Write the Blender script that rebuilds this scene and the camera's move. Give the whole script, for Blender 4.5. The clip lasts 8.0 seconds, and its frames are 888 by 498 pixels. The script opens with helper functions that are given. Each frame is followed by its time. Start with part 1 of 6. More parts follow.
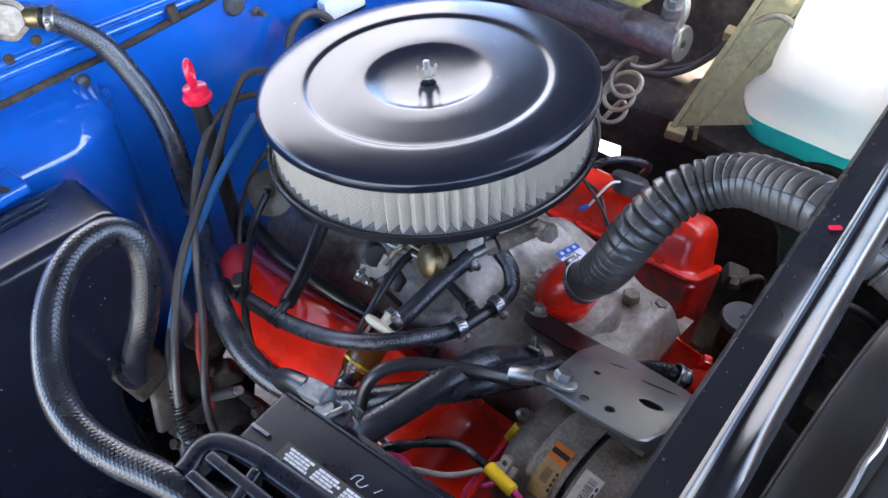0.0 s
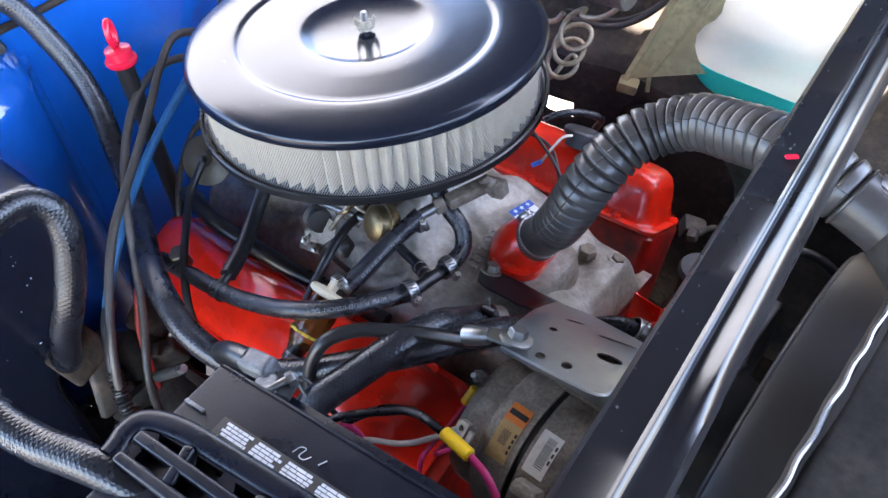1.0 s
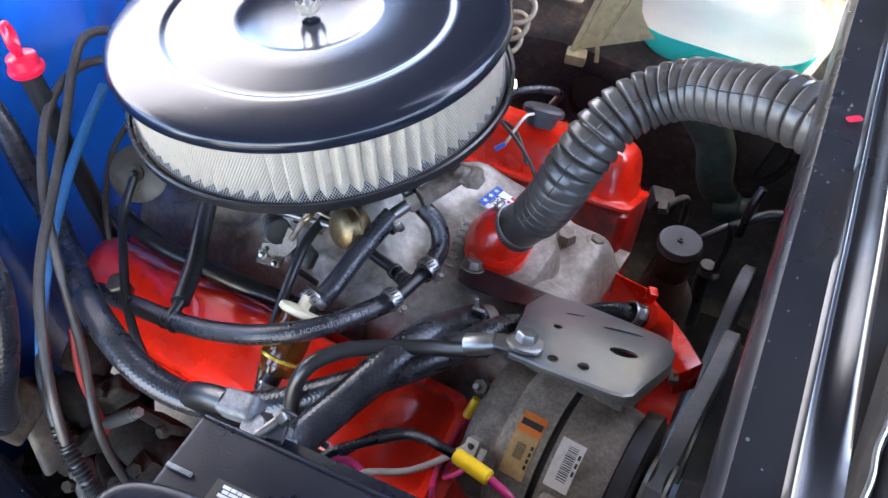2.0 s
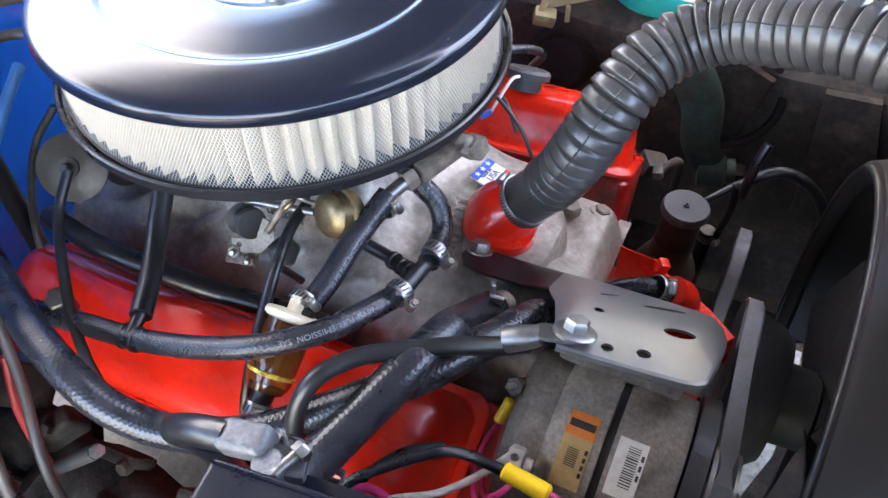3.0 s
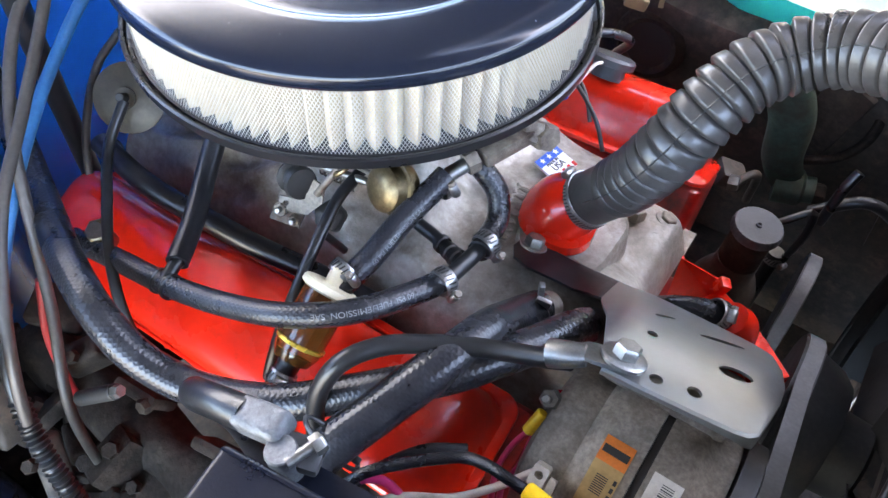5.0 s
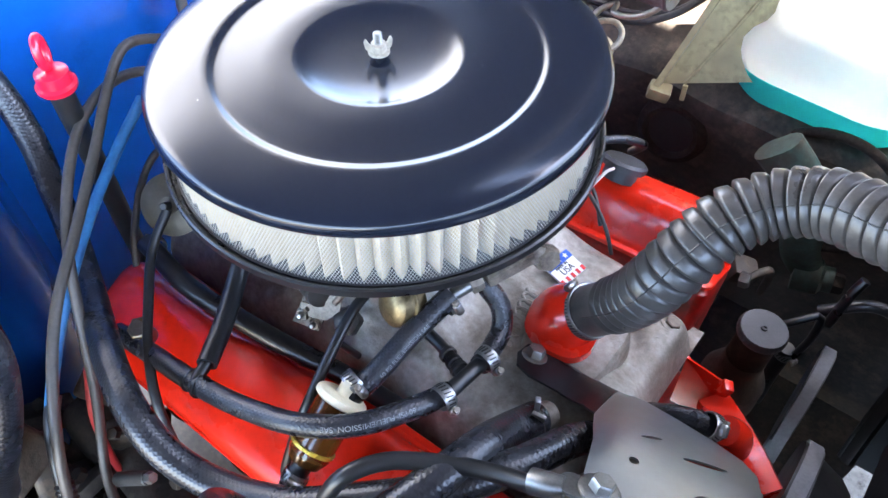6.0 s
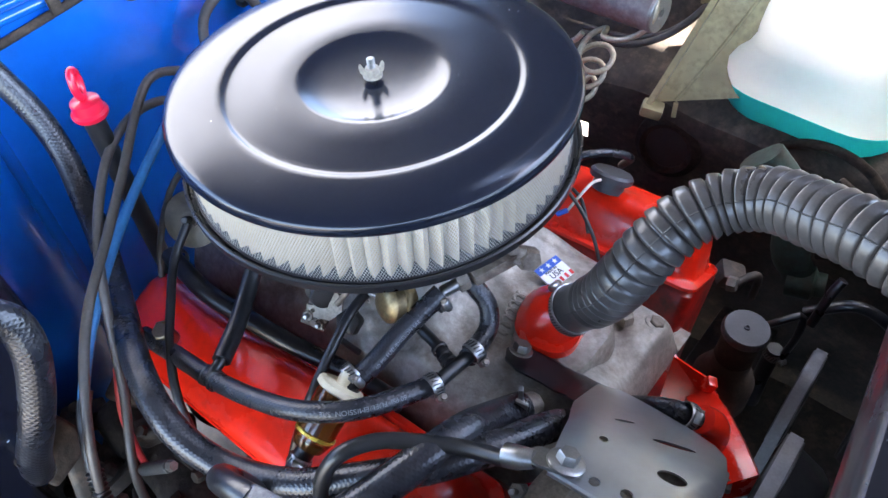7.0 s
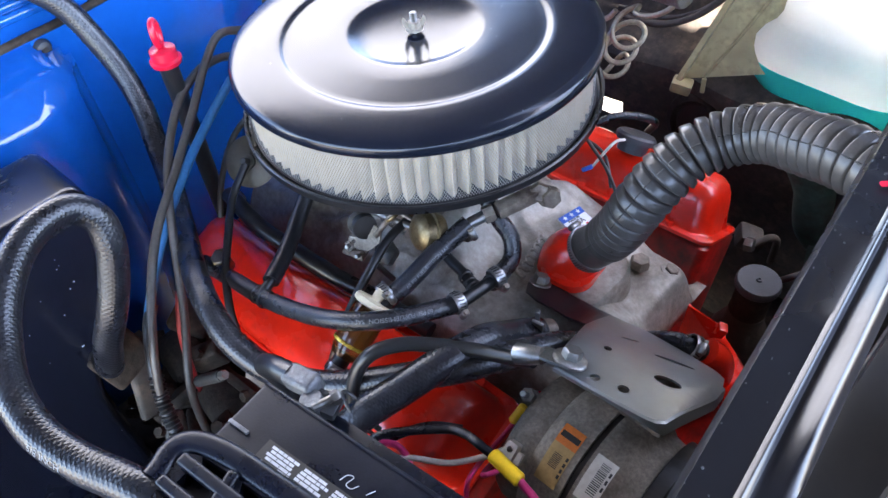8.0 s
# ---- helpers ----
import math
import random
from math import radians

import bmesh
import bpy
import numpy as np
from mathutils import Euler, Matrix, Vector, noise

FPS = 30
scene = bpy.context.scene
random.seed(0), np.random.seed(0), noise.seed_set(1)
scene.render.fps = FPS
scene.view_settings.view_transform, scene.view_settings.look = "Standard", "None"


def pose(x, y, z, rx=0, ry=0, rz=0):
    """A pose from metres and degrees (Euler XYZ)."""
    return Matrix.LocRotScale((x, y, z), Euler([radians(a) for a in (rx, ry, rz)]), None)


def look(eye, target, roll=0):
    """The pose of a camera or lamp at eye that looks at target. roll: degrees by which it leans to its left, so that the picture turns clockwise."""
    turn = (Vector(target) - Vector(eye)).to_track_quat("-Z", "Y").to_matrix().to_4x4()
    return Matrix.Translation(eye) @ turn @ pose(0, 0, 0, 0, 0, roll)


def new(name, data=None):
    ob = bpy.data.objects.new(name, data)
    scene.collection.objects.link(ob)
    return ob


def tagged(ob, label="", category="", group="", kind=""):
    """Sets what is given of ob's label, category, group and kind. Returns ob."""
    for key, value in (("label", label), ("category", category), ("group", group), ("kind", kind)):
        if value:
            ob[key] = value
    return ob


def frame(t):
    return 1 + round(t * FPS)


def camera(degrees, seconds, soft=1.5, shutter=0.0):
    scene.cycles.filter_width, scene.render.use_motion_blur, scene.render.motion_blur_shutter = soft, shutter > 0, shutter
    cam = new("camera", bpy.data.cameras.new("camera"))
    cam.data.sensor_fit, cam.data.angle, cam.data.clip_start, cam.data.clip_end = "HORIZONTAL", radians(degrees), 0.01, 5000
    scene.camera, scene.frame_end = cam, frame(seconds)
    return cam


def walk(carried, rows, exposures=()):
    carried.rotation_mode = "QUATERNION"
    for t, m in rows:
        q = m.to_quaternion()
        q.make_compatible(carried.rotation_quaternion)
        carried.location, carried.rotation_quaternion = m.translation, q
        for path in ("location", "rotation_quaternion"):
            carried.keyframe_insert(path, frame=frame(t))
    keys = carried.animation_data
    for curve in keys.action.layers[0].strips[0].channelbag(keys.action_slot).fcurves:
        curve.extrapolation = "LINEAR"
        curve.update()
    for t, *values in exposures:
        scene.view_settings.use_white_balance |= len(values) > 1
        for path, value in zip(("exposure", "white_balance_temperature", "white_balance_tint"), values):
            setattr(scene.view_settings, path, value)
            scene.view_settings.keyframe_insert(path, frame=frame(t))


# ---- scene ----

# X points to the front of the car, Y to its far fender, Z up; the origin is the middle of the air cleaner's lid.
cam = camera(60.8, 8.0)
ROWS = [
    (0.0, 0.5143, -0.4585, 0.4071, 46.4, 3.85, 44.6),
    (0.5, 0.5152, -0.4515, 0.3964, 45.49, 3.68, 43.43),
    (1.0, 0.5142, -0.4403, 0.3732, 44.27, 3.72, 40.88),
    (1.5, 0.4904, -0.431, 0.3511, 43.23, 3.63, 37.15),
    (1.7, 0.4706, -0.4317, 0.3477, 43.12, 3.44, 35.39),
    (2.8, 0.3615, -0.4254, 0.2945, 41.41, 1.99, 26.53),
    (3.0, 0.3512, -0.4174, 0.2777, 41.33, 1.53, 25.8),
    (3.5, 0.3601, -0.4114, 0.2628, 40.37, 0.22, 25.42),
    (4.0, 0.3447, -0.4224, 0.2517, 39.49, -0.8, 27.3),
    (4.2, 0.3273, -0.4226, 0.2431, 39.29, -1.05, 28.66),
    (5.3, 0.3315, -0.3676, 0.2938, 38.13, -0.91, 36.15),
    (5.5, 0.3326, -0.3557, 0.3135, 38.47, -0.53, 36.96),
    (6.0, 0.3415, -0.3461, 0.3472, 39.72, 0.94, 38.12),
    (6.5, 0.3693, -0.3456, 0.3685, 40.97, 2.21, 38.51),
    (7.0, 0.4049, -0.3639, 0.3724, 42.15, 3.56, 39.25),
    (7.5, 0.4422, -0.3972, 0.3709, 42.94, 4.35, 40.72),
    (8.0, 0.484, -0.427, 0.3704, 43.64, 4.9, 43.31),
]
EXPOSURES = [(0.0, 4.72, 6630, 16), (1.0, 4.92, 6680, 16), (1.5, 5.05, 6730, 16), (3.0, 5.53, 7180, 17), (3.5, 5.53, 7180, 17), (4.2, 5.58, 7180, 17), (5.5, 5.7, 6930, 13), (6.5, 5.22, 6580, 13), (7.2, 5.09, 6580, 15), (8.0, 4.97, 6680, 16)]
walk(cam, [(r[0], pose(*r[1:])) for r in ROWS], EXPOSURES)

# ---- daylight ----
SUN_AZ, SUN_EL = 30.0, 65.0
world = bpy.data.worlds.new("world")
scene.world = world
world.use_nodes = True
wn = world.node_tree
sky = wn.nodes.new("ShaderNodeTexSky")
sky.sky_type, sky.sun_disc = "NISHITA", False
sky.dust_density = 1.0
sky.sun_elevation, sky.sun_rotation = radians(SUN_EL), radians(90 - SUN_AZ)
bg = wn.nodes["Background"]
bg.inputs["Strength"].default_value = 0.10
wn.links.new(sky.outputs["Color"], bg.inputs["Color"])
sun = new("sun", bpy.data.lights.new("sun", "SUN"))
sun.data.energy, sun.data.angle, sun.data.color = 5.0, radians(0.5), (1.0, 0.95, 0.88)
sd = Vector((math.cos(radians(SUN_EL)) * math.cos(radians(SUN_AZ)), math.cos(radians(SUN_EL)) * math.sin(radians(SUN_AZ)), math.sin(radians(SUN_EL))))
sun.matrix_world = look(sd * 5, (0, 0, 0))


# ---- materials ----
def material(name, base, rough=0.5, metal=0.0, var=0.15, scale=30.0, bump=0.05, bscale=250.0, dirt=None, dirt_amount=0.4, dirt_scale=9.0, coat=0.0, spread=0.1, spec=0.5, dirt_soft=0.0):
    """Base colour with two scales of variation, blotches of dirt, uneven gloss and a fine relief."""
    m = bpy.data.materials.new(name)
    m.use_nodes = True
    t = m.node_tree
    b = t.nodes["Principled BSDF"]
    add, link = t.nodes.new, t.links.new
    co = add("ShaderNodeTexCoord").outputs["Object"]

    def tex(sc, detail=6.0, roughness=0.6):
        n = add("ShaderNodeTexNoise")
        n.inputs["Scale"].default_value, n.inputs["Detail"].default_value, n.inputs["Roughness"].default_value = sc, detail, roughness
        link(co, n.inputs["Vector"])
        return n.outputs["Fac"]

    def mix(fac, a, c):
        n = add("ShaderNodeMix")
        n.data_type = "RGBA"
        link(fac, n.inputs["Factor"])
        for socket, value in ((n.inputs[6], a), (n.inputs[7], c)):
            if isinstance(value, tuple):
                socket.default_value = (*value[:3], 1)
            else:
                link(value, socket)
        return n.outputs[2]

    def ramp(fac, lo, hi):
        n = add("ShaderNodeMapRange")
        n.inputs["From Min"].default_value, n.inputs["From Max"].default_value = lo, hi
        link(fac, n.inputs["Value"])
        return n.outputs["Result"]

    grain = tex(scale)
    col = mix(ramp(grain, 0.3, 0.7), tuple(c * (1 - var) for c in base), tuple(min(1, c * (1 + var)) for c in base))
    fine = add("ShaderNodeMapRange")
    fine.inputs["From Min"].default_value, fine.inputs["From Max"].default_value = 0.32, 0.68
    fine.inputs["To Min"].default_value, fine.inputs["To Max"].default_value = 1 - 0.7 * var, 1 + 0.5 * var
    link(tex(scale * 8, 3.0), fine.inputs["Value"])
    fleck = add("ShaderNodeVectorMath")
    fleck.operation = "SCALE"
    link(col, fleck.inputs[0])
    link(fine.outputs["Result"], fleck.inputs["Scale"])
    col = fleck.outputs["Vector"]
    if dirt:
        d = ramp(tex(dirt_scale, 9.0 if not dirt_soft else 3.0, 0.7 if not dirt_soft else 0.5), 0.62 - 0.3 * dirt_amount - dirt_soft, 0.78 - 0.2 * dirt_amount + dirt_soft)
        col = mix(d, col, dirt)
    link(col, b.inputs["Base Color"])
    rr = add("ShaderNodeMapRange")
    rr.inputs["From Min"].default_value, rr.inputs["From Max"].default_value = 0.3, 0.7
    rr.inputs["To Min"].default_value, rr.inputs["To Max"].default_value = max(0.02, rough - spread), min(1, rough + spread)
    link(tex(scale * 0.4), rr.inputs["Value"])
    link(rr.outputs["Result"], b.inputs["Roughness"])
    b.inputs["Metallic"].default_value = metal
    b.inputs["Specular IOR Level"].default_value = spec
    b.inputs["Coat Weight"].default_value = coat
    b.inputs["Coat Roughness"].default_value = 0.08
    if bump:
        bp = add("ShaderNodeBump")
        bp.inputs["Strength"].default_value, bp.inputs["Distance"].default_value = bump, 0.002
        link(tex(bscale), bp.inputs["Height"])
        link(bp.outputs["Normal"], b.inputs["Normal"])
    return m


LID_BLACK = material("satin_black_enamel", (0.006, 0.008, 0.014), 0.18, 0, 0.1, 40, 0.006, 500, spread=0.02, spec=0.40, coat=0.0)
TRAY_BLACK = material("black_steel", (0.010, 0.010, 0.011), 0.3, 0, 0.1, 40, 0.02, 400)
PAPER = material("filter_paper", (0.55, 0.455, 0.32), 0.85, 0, 0.06, 60, 0.08, 600, spec=0.2)
WIRE = material("galvanised_mesh", (0.46, 0.44, 0.40), 0.45, 0.3, 0.1, 60, 0)
SEAL = material("grey_urethane", (0.03, 0.03, 0.035), 0.6)
ENGINE_RED = material("engine_red_enamel", (0.72, 0.018, 0.005), 0.26, 0, 0.08, 14, 0.015, 70, dirt=(0.33, 0.02, 0.008), dirt_amount=0.14, dirt_scale=18, coat=0.35)
# Darker base red with grime; on the pump body it also stands in for shade.
RED_DARK = material("dark_grimy_red_enamel", (0.30, 0.008, 0.005), 0.36, 0, 0.2, 14, 0.12, 90, dirt=(0.03, 0.012, 0.01), dirt_amount=0.5, dirt_scale=16)
ALUMINIUM = material("cast_aluminium", (0.345, 0.315, 0.27), 0.5, 0.35, 0.25, 18, 0.35, 420, dirt=(0.14, 0.098, 0.070), dirt_amount=0.48, dirt_scale=16)
ALU_DIRTY = material("oily_cast_aluminium", (0.23, 0.19, 0.15), 0.5, 0.3, 0.3, 18, 0.3, 420, dirt=(0.055, 0.036, 0.026), dirt_amount=0.55, dirt_scale=22)
ALT_CASE = material("weathered_die_cast", (0.29, 0.25, 0.20), 0.66, 0.12, 0.28, 45, 0.3, 500, dirt=(0.13, 0.100, 0.072), dirt_amount=0.42, dirt_scale=24)
STEEL = material("brushed_steel", (0.33, 0.36, 0.42), 0.40, 0.85, 0.06, 10, 0.03, 500, dirt=(0.42, 0.37, 0.21), dirt_amount=0.42, dirt_scale=9, spread=0.04, dirt_soft=0.30)
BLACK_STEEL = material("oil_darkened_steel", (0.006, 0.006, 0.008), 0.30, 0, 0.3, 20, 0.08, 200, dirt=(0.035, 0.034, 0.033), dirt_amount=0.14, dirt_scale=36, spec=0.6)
ZINC = material("zinc_plate", (0.27, 0.265, 0.25), 0.38, 0.9, 0.15, 60, 0.05, 300, dirt=(0.22, 0.17, 0.11), dirt_amount=0.3, dirt_scale=60)
STAINLESS = material("stainless_band", (0.30, 0.30, 0.295), 0.38, 0.95, 0.10, 80, 0.02, dirt=(0.16, 0.14, 0.12), dirt_amount=0.3, dirt_scale=90)
LEAD = material("grey_lead", (0.15, 0.155, 0.165), 0.5, 0.4, 0.25, 60, 0.6, 180, dirt=(0.26, 0.26, 0.27), dirt_amount=0.35, dirt_scale=70)
BRASS = material("yellow_zinc", (0.21, 0.155, 0.08), 0.40, 0.85, 0.2, 50, 0.08, dirt=(0.08, 0.055, 0.03), dirt_amount=0.4, dirt_scale=40)
RUBBER = material("black_rubber", (0.010, 0.010, 0.012), 0.34, 0, 0.25, 60, 0.10, 350, dirt=(0.04, 0.039, 0.038), dirt_amount=0.2, dirt_scale=30)
RUBBER_DUSTY = material("dusty_rubber", (0.008, 0.0085, 0.0115), 0.29, 0, 0.3, 60, 0.10, 500, dirt=(0.045, 0.044, 0.046), dirt_amount=0.2, dirt_scale=50, spec=0.45)
RUBBER_GLOSS = material("smooth_corrugated_rubber", (0.038, 0.033, 0.030), 0.36, 0, 0.2, 60, 0.04, 350, dirt=(0.08, 0.07, 0.06), dirt_amount=0.12, dirt_scale=26)
BRAID = material("braided_rubber", (0.014, 0.0145, 0.0185), 0.27, 0, 0.2, 60, 0.10, 500, dirt=(0.034, 0.034, 0.038), dirt_amount=0.3, dirt_scale=70, spread=0.03, dirt_soft=0.2)


def woven(m, around, along, depth):
    """Adds the diamond relief of a braided cover to a hose material, along the hose's own length and girth."""
    t = m.node_tree
    add, link = t.nodes.new, t.links.new
    sep = add("ShaderNodeSeparateXYZ")
    link(add("ShaderNodeTexCoord").outputs["UV"], sep.inputs[0])

    def maths(op, a, b=None):
        n = add("ShaderNodeMath")
        n.operation = op
        for socket, value in zip(n.inputs, (a, b)):
            if isinstance(value, float):
                socket.default_value = value
            elif value is not None:
                link(value, socket)
        return n.outputs[0]

    u, v = maths("MULTIPLY", sep.outputs[0], 2 * math.pi * along), maths("MULTIPLY", sep.outputs[1], 2 * math.pi * around)
    h = maths("MAXIMUM", maths("SINE", maths("ADD", u, v)), maths("SINE", maths("SUBTRACT", u, v)))
    old = t.nodes["Principled BSDF"].inputs["Normal"].links[0].from_socket
    bp = add("ShaderNodeBump")
    bp.inputs["Strength"].default_value, bp.inputs["Distance"].default_value = 1.0, depth
    link(h, bp.inputs["Height"])
    link(old, bp.inputs["Normal"])
    link(bp.outputs["Normal"], t.nodes["Principled BSDF"].inputs["Normal"])
    return m


for hose in (BRAID, RUBBER_DUSTY):
    woven(hose, 14.0, 240.0, 0.00008)
WIRE_GREY = material("aged_grey_cable", (0.055, 0.046, 0.040), 0.48, 0, 0.25, 30, 0.08, dirt=(0.02, 0.017, 0.015), dirt_amount=0.35)
WIRE_BLUE = material("blue_cable", (0.03, 0.16, 0.36), 0.42, 0, 0.15, 30, 0.05, dirt=(0.03, 0.09, 0.18), dirt_amount=0.3)
WIRE_BLACK = material("black_cable", (0.014, 0.014, 0.015), 0.38, 0, 0.2, 30, 0.04)
WIRE_PINK = material("magenta_wire", (0.55, 0.03, 0.14), 0.4, 0, 0.1)
WIRE_RED = material("red_wire", (0.30, 0.02, 0.02), 0.45, 0, 0.2)
WIRE_WHITE = material("grubby_white_wire", (0.55, 0.50, 0.44), 0.5, 0, 0.15, dirt=(0.25, 0.2, 0.16), dirt_amount=0.4)
YELLOW = material("yellow_vinyl", (0.85, 0.52, 0.015), 0.38, 0, 0.08, 60, 0.03)
BLUE_PLASTIC = material("blue_vinyl", (0.02, 0.10, 0.50), 0.35, 0, 0.1)
RED_PLASTIC = material("red_plastic", (0.52, 0.006, 0.028), 0.3, 0, 0.08, coat=0.2)
BATTERY = material("black_polypropylene", (0.004, 0.0055, 0.0115), 0.32, 0, 0.15, 60, 0.10, 700, dirt=(0.016, 0.017, 0.024), dirt_amount=0.08, dirt_scale=35, spec=0.25)
PRINT = material("white_print", (0.62, 0.64, 0.66), 0.6, 0, 0.1, 90, 0)
HOSE_PRINT = material("faded_white_print", (0.17, 0.175, 0.18), 0.6, 0, 0.3, 300, 0)
ORANGE = material("orange_sticker", (0.75, 0.20, 0.03), 0.45, 0, 0.1, 60, 0.02)
TAN_STICKER = material("tan_sticker", (0.50, 0.33, 0.13), 0.5, 0, 0.15, 40, 0.02, dirt=(0.32, 0.22, 0.1), dirt_amount=0.3, dirt_scale=40)
WHITE_STICKER = material("white_sticker", (0.66, 0.62, 0.54), 0.5, 0, 0.1, 50, 0.02, dirt=(0.4, 0.34, 0.27), dirt_amount=0.25, dirt_scale=50)
INK = material("dark_ink", (0.03, 0.028, 0.026), 0.5, 0, 0.1)
FLAG_BLUE = material("flag_blue", (0.02, 0.09, 0.42), 0.35, 0, 0.05)
FLAG_RED = material("flag_red", (0.62, 0.02, 0.02), 0.35, 0, 0.05)
FLAG_WHITE = material("flag_white", (0.75, 0.76, 0.78), 0.35, 0, 0.05)
BLUE_PAINT = material("blue_car_paint", (0.002, 0.080, 0.35), 0.16, 0, 0.08, 6, 0.02, 60, dirt=(0.004, 0.052, 0.23), dirt_amount=0.12, dirt_scale=7, coat=0.5)
BLACK_PAINT = material("black_panel_paint", (0.005, 0.005, 0.007), 0.26, 0, 0.2, 12, 0.05, 120, dirt=(0.024, 0.024, 0.027), dirt_amount=0.14, dirt_scale=20, coat=0.1, spec=0.45)
APRON_BLACK = material("black_apron_paint", (0.005, 0.006, 0.0115), 0.26, 0, 0.2, 12, 0.03, 120, dirt=(0.014, 0.015, 0.02), dirt_amount=0.12, dirt_scale=14, spec=0.42)
GRIME = material("undercoated_steel", (0.050, 0.039, 0.030), 0.66, 0, 0.4, 14, 0.5, 90, dirt=(0.16, 0.118, 0.08), dirt_amount=0.36, dirt_scale=22)
OLIVE = material("dusty_olive_primer", (0.40, 0.34, 0.165), 0.55, 0, 0.3, 14, 0.2, 120, dirt=(0.13, 0.10, 0.06), dirt_amount=0.45, dirt_scale=14)
GREEN_CAST = material("old_green_casting", (0.05, 0.09, 0.07), 0.5, 0.1, 0.3, 20, 0.3, 120, dirt=(0.05, 0.035, 0.022), dirt_amount=0.6, dirt_scale=18)
RUST = material("dirty_rust", (0.030, 0.021, 0.015), 0.85, 0, 0.5, 20, 0.7, 120, dirt=(0.075, 0.054, 0.036), dirt_amount=0.30, dirt_scale=38, spec=0.3)
MC_CAST = material("stained_cast_iron", (0.22, 0.19, 0.18), 0.5, 0.35, 0.25, 25, 0.3, 150, dirt=(0.11, 0.05, 0.045), dirt_amount=0.5, dirt_scale=14)
MC_CAP = material("yellowed_plastic", (0.42, 0.37, 0.12), 0.4, 0, 0.1, 20, 0.05)
MC_CREAM = material("cream_plastic", (0.66, 0.58, 0.40), 0.45, 0, 0.08, 40, 0.03)
AMBER_PAPER = material("fuel_soaked_paper", (0.22, 0.085, 0.02), 0.7, 0, 0.15, 60, 0.1)
GOLD = material("gold_ring", (0.80, 0.55, 0.08), 0.3, 0.6, 0.08)
TAN_CAN = material("olive_tan_plate", (0.06, 0.05, 0.036), 0.5, 0.3, 0.2, 40, 0.1, dirt=(0.03, 0.022, 0.016), dirt_amount=0.4, dirt_scale=30)
BRAKE_PIPE = material("tinned_pipe", (0.46, 0.40, 0.28), 0.42, 0.6, 0.2, 30, 0.1)


def translucent(name, base, share):
    """A thin milky plastic: part of the light passes through it, scattered."""
    m = material(name, base, 0.4, 0, 0.03, 20, 0.02, 60)
    t = m.node_tree
    tr, mx = t.nodes.new("ShaderNodeBsdfTranslucent"), t.nodes.new("ShaderNodeMixShader")
    tr.inputs["Color"].default_value = (*base, 1)
    mx.inputs["Fac"].default_value = share
    t.links.new(t.nodes["Principled BSDF"].outputs[0], mx.inputs[1])
    t.links.new(tr.outputs[0], mx.inputs[2])
    t.links.new(mx.outputs[0], t.nodes["Material Output"].inputs["Surface"])
    return m


TANK = translucent("translucent_white_plastic", (0.88, 0.89, 0.88), 0.6)
FLUID = translucent("teal_washer_fluid", (0.03, 0.82, 0.80), 0.65)
CONCRETE = material("pale_concrete", (0.15, 0.138, 0.124), 0.85, 0, 0.3, 8, 0.2, 60, dirt=(0.035, 0.03, 0.027), dirt_amount=0.4, dirt_scale=60)
# Colours of the unseen screens added to bounce and block light.
REFLECTOR_PALE = material("pale_light_reflector", (0.44, 0.46, 0.50), 0.9, 0, 0.03, 3, 0.1, 60)
BLOCKER_DARK = material("dark_light_blocker", (0.006, 0.007, 0.011), 0.7, 0, 0.2, 5, 0.05)
RADIATOR_BLACK = material("dusty_black_radiator", (0.026, 0.022, 0.018), 0.7, 0, 0.3, 14, 0.15, 120, dirt=(0.07, 0.055, 0.04), dirt_amount=0.3, dirt_scale=8, spec=0.25)
GLOW_TAN = material("sun_faded_black", (0.015, 0.012, 0.0105), 0.42, 0, 0.15, 9, 0.06, 120, spec=0.45)
BELT = material("worn_v_belt", (0.15, 0.15, 0.155), 0.45, 0, 0.15, 40, 0.1, 300)
PULLEY = material("black_pulley", (0.030, 0.028, 0.028), 0.42, 0.1, 0.25, 30, 0.08, dirt=(0.06, 0.05, 0.04), dirt_amount=0.25, dirt_scale=30)
CAP_GREY = material("dark_grey_plastic_cap", (0.045, 0.045, 0.048), 0.5, 0, 0.15, 60, 0.1)


def amber_glass():
    m = bpy.data.materials.new("amber_fuel_glass")
    m.use_nodes = True
    b = m.node_tree.nodes["Principled BSDF"]
    b.inputs["Base Color"].default_value = (0.30, 0.10, 0.02, 1)
    b.inputs["Transmission Weight"].default_value = 0.75
    b.inputs["Roughness"].default_value = 0.08
    b.inputs["IOR"].default_value = 1.4
    return m


AMBER = amber_glass()

# ---- building helpers ----
ORIGIN = {}


def thing(name, at, label, category, group="", kind=""):
    ob = new(name)
    ob.empty_display_size = 0.02
    ob.location = at
    ORIGIN[ob] = Vector(at)
    return tagged(ob, label, category, group, kind)


def finish(bm, smooth=40):
    bmesh.ops.recalc_face_normals(bm, faces=bm.faces)
    if smooth:
        for f in bm.faces:
            f.smooth = True
        lim = radians(smooth)
        for e in bm.edges:
            if len(e.link_faces) == 2 and e.calc_face_angle(0) > lim:
                e.smooth = False


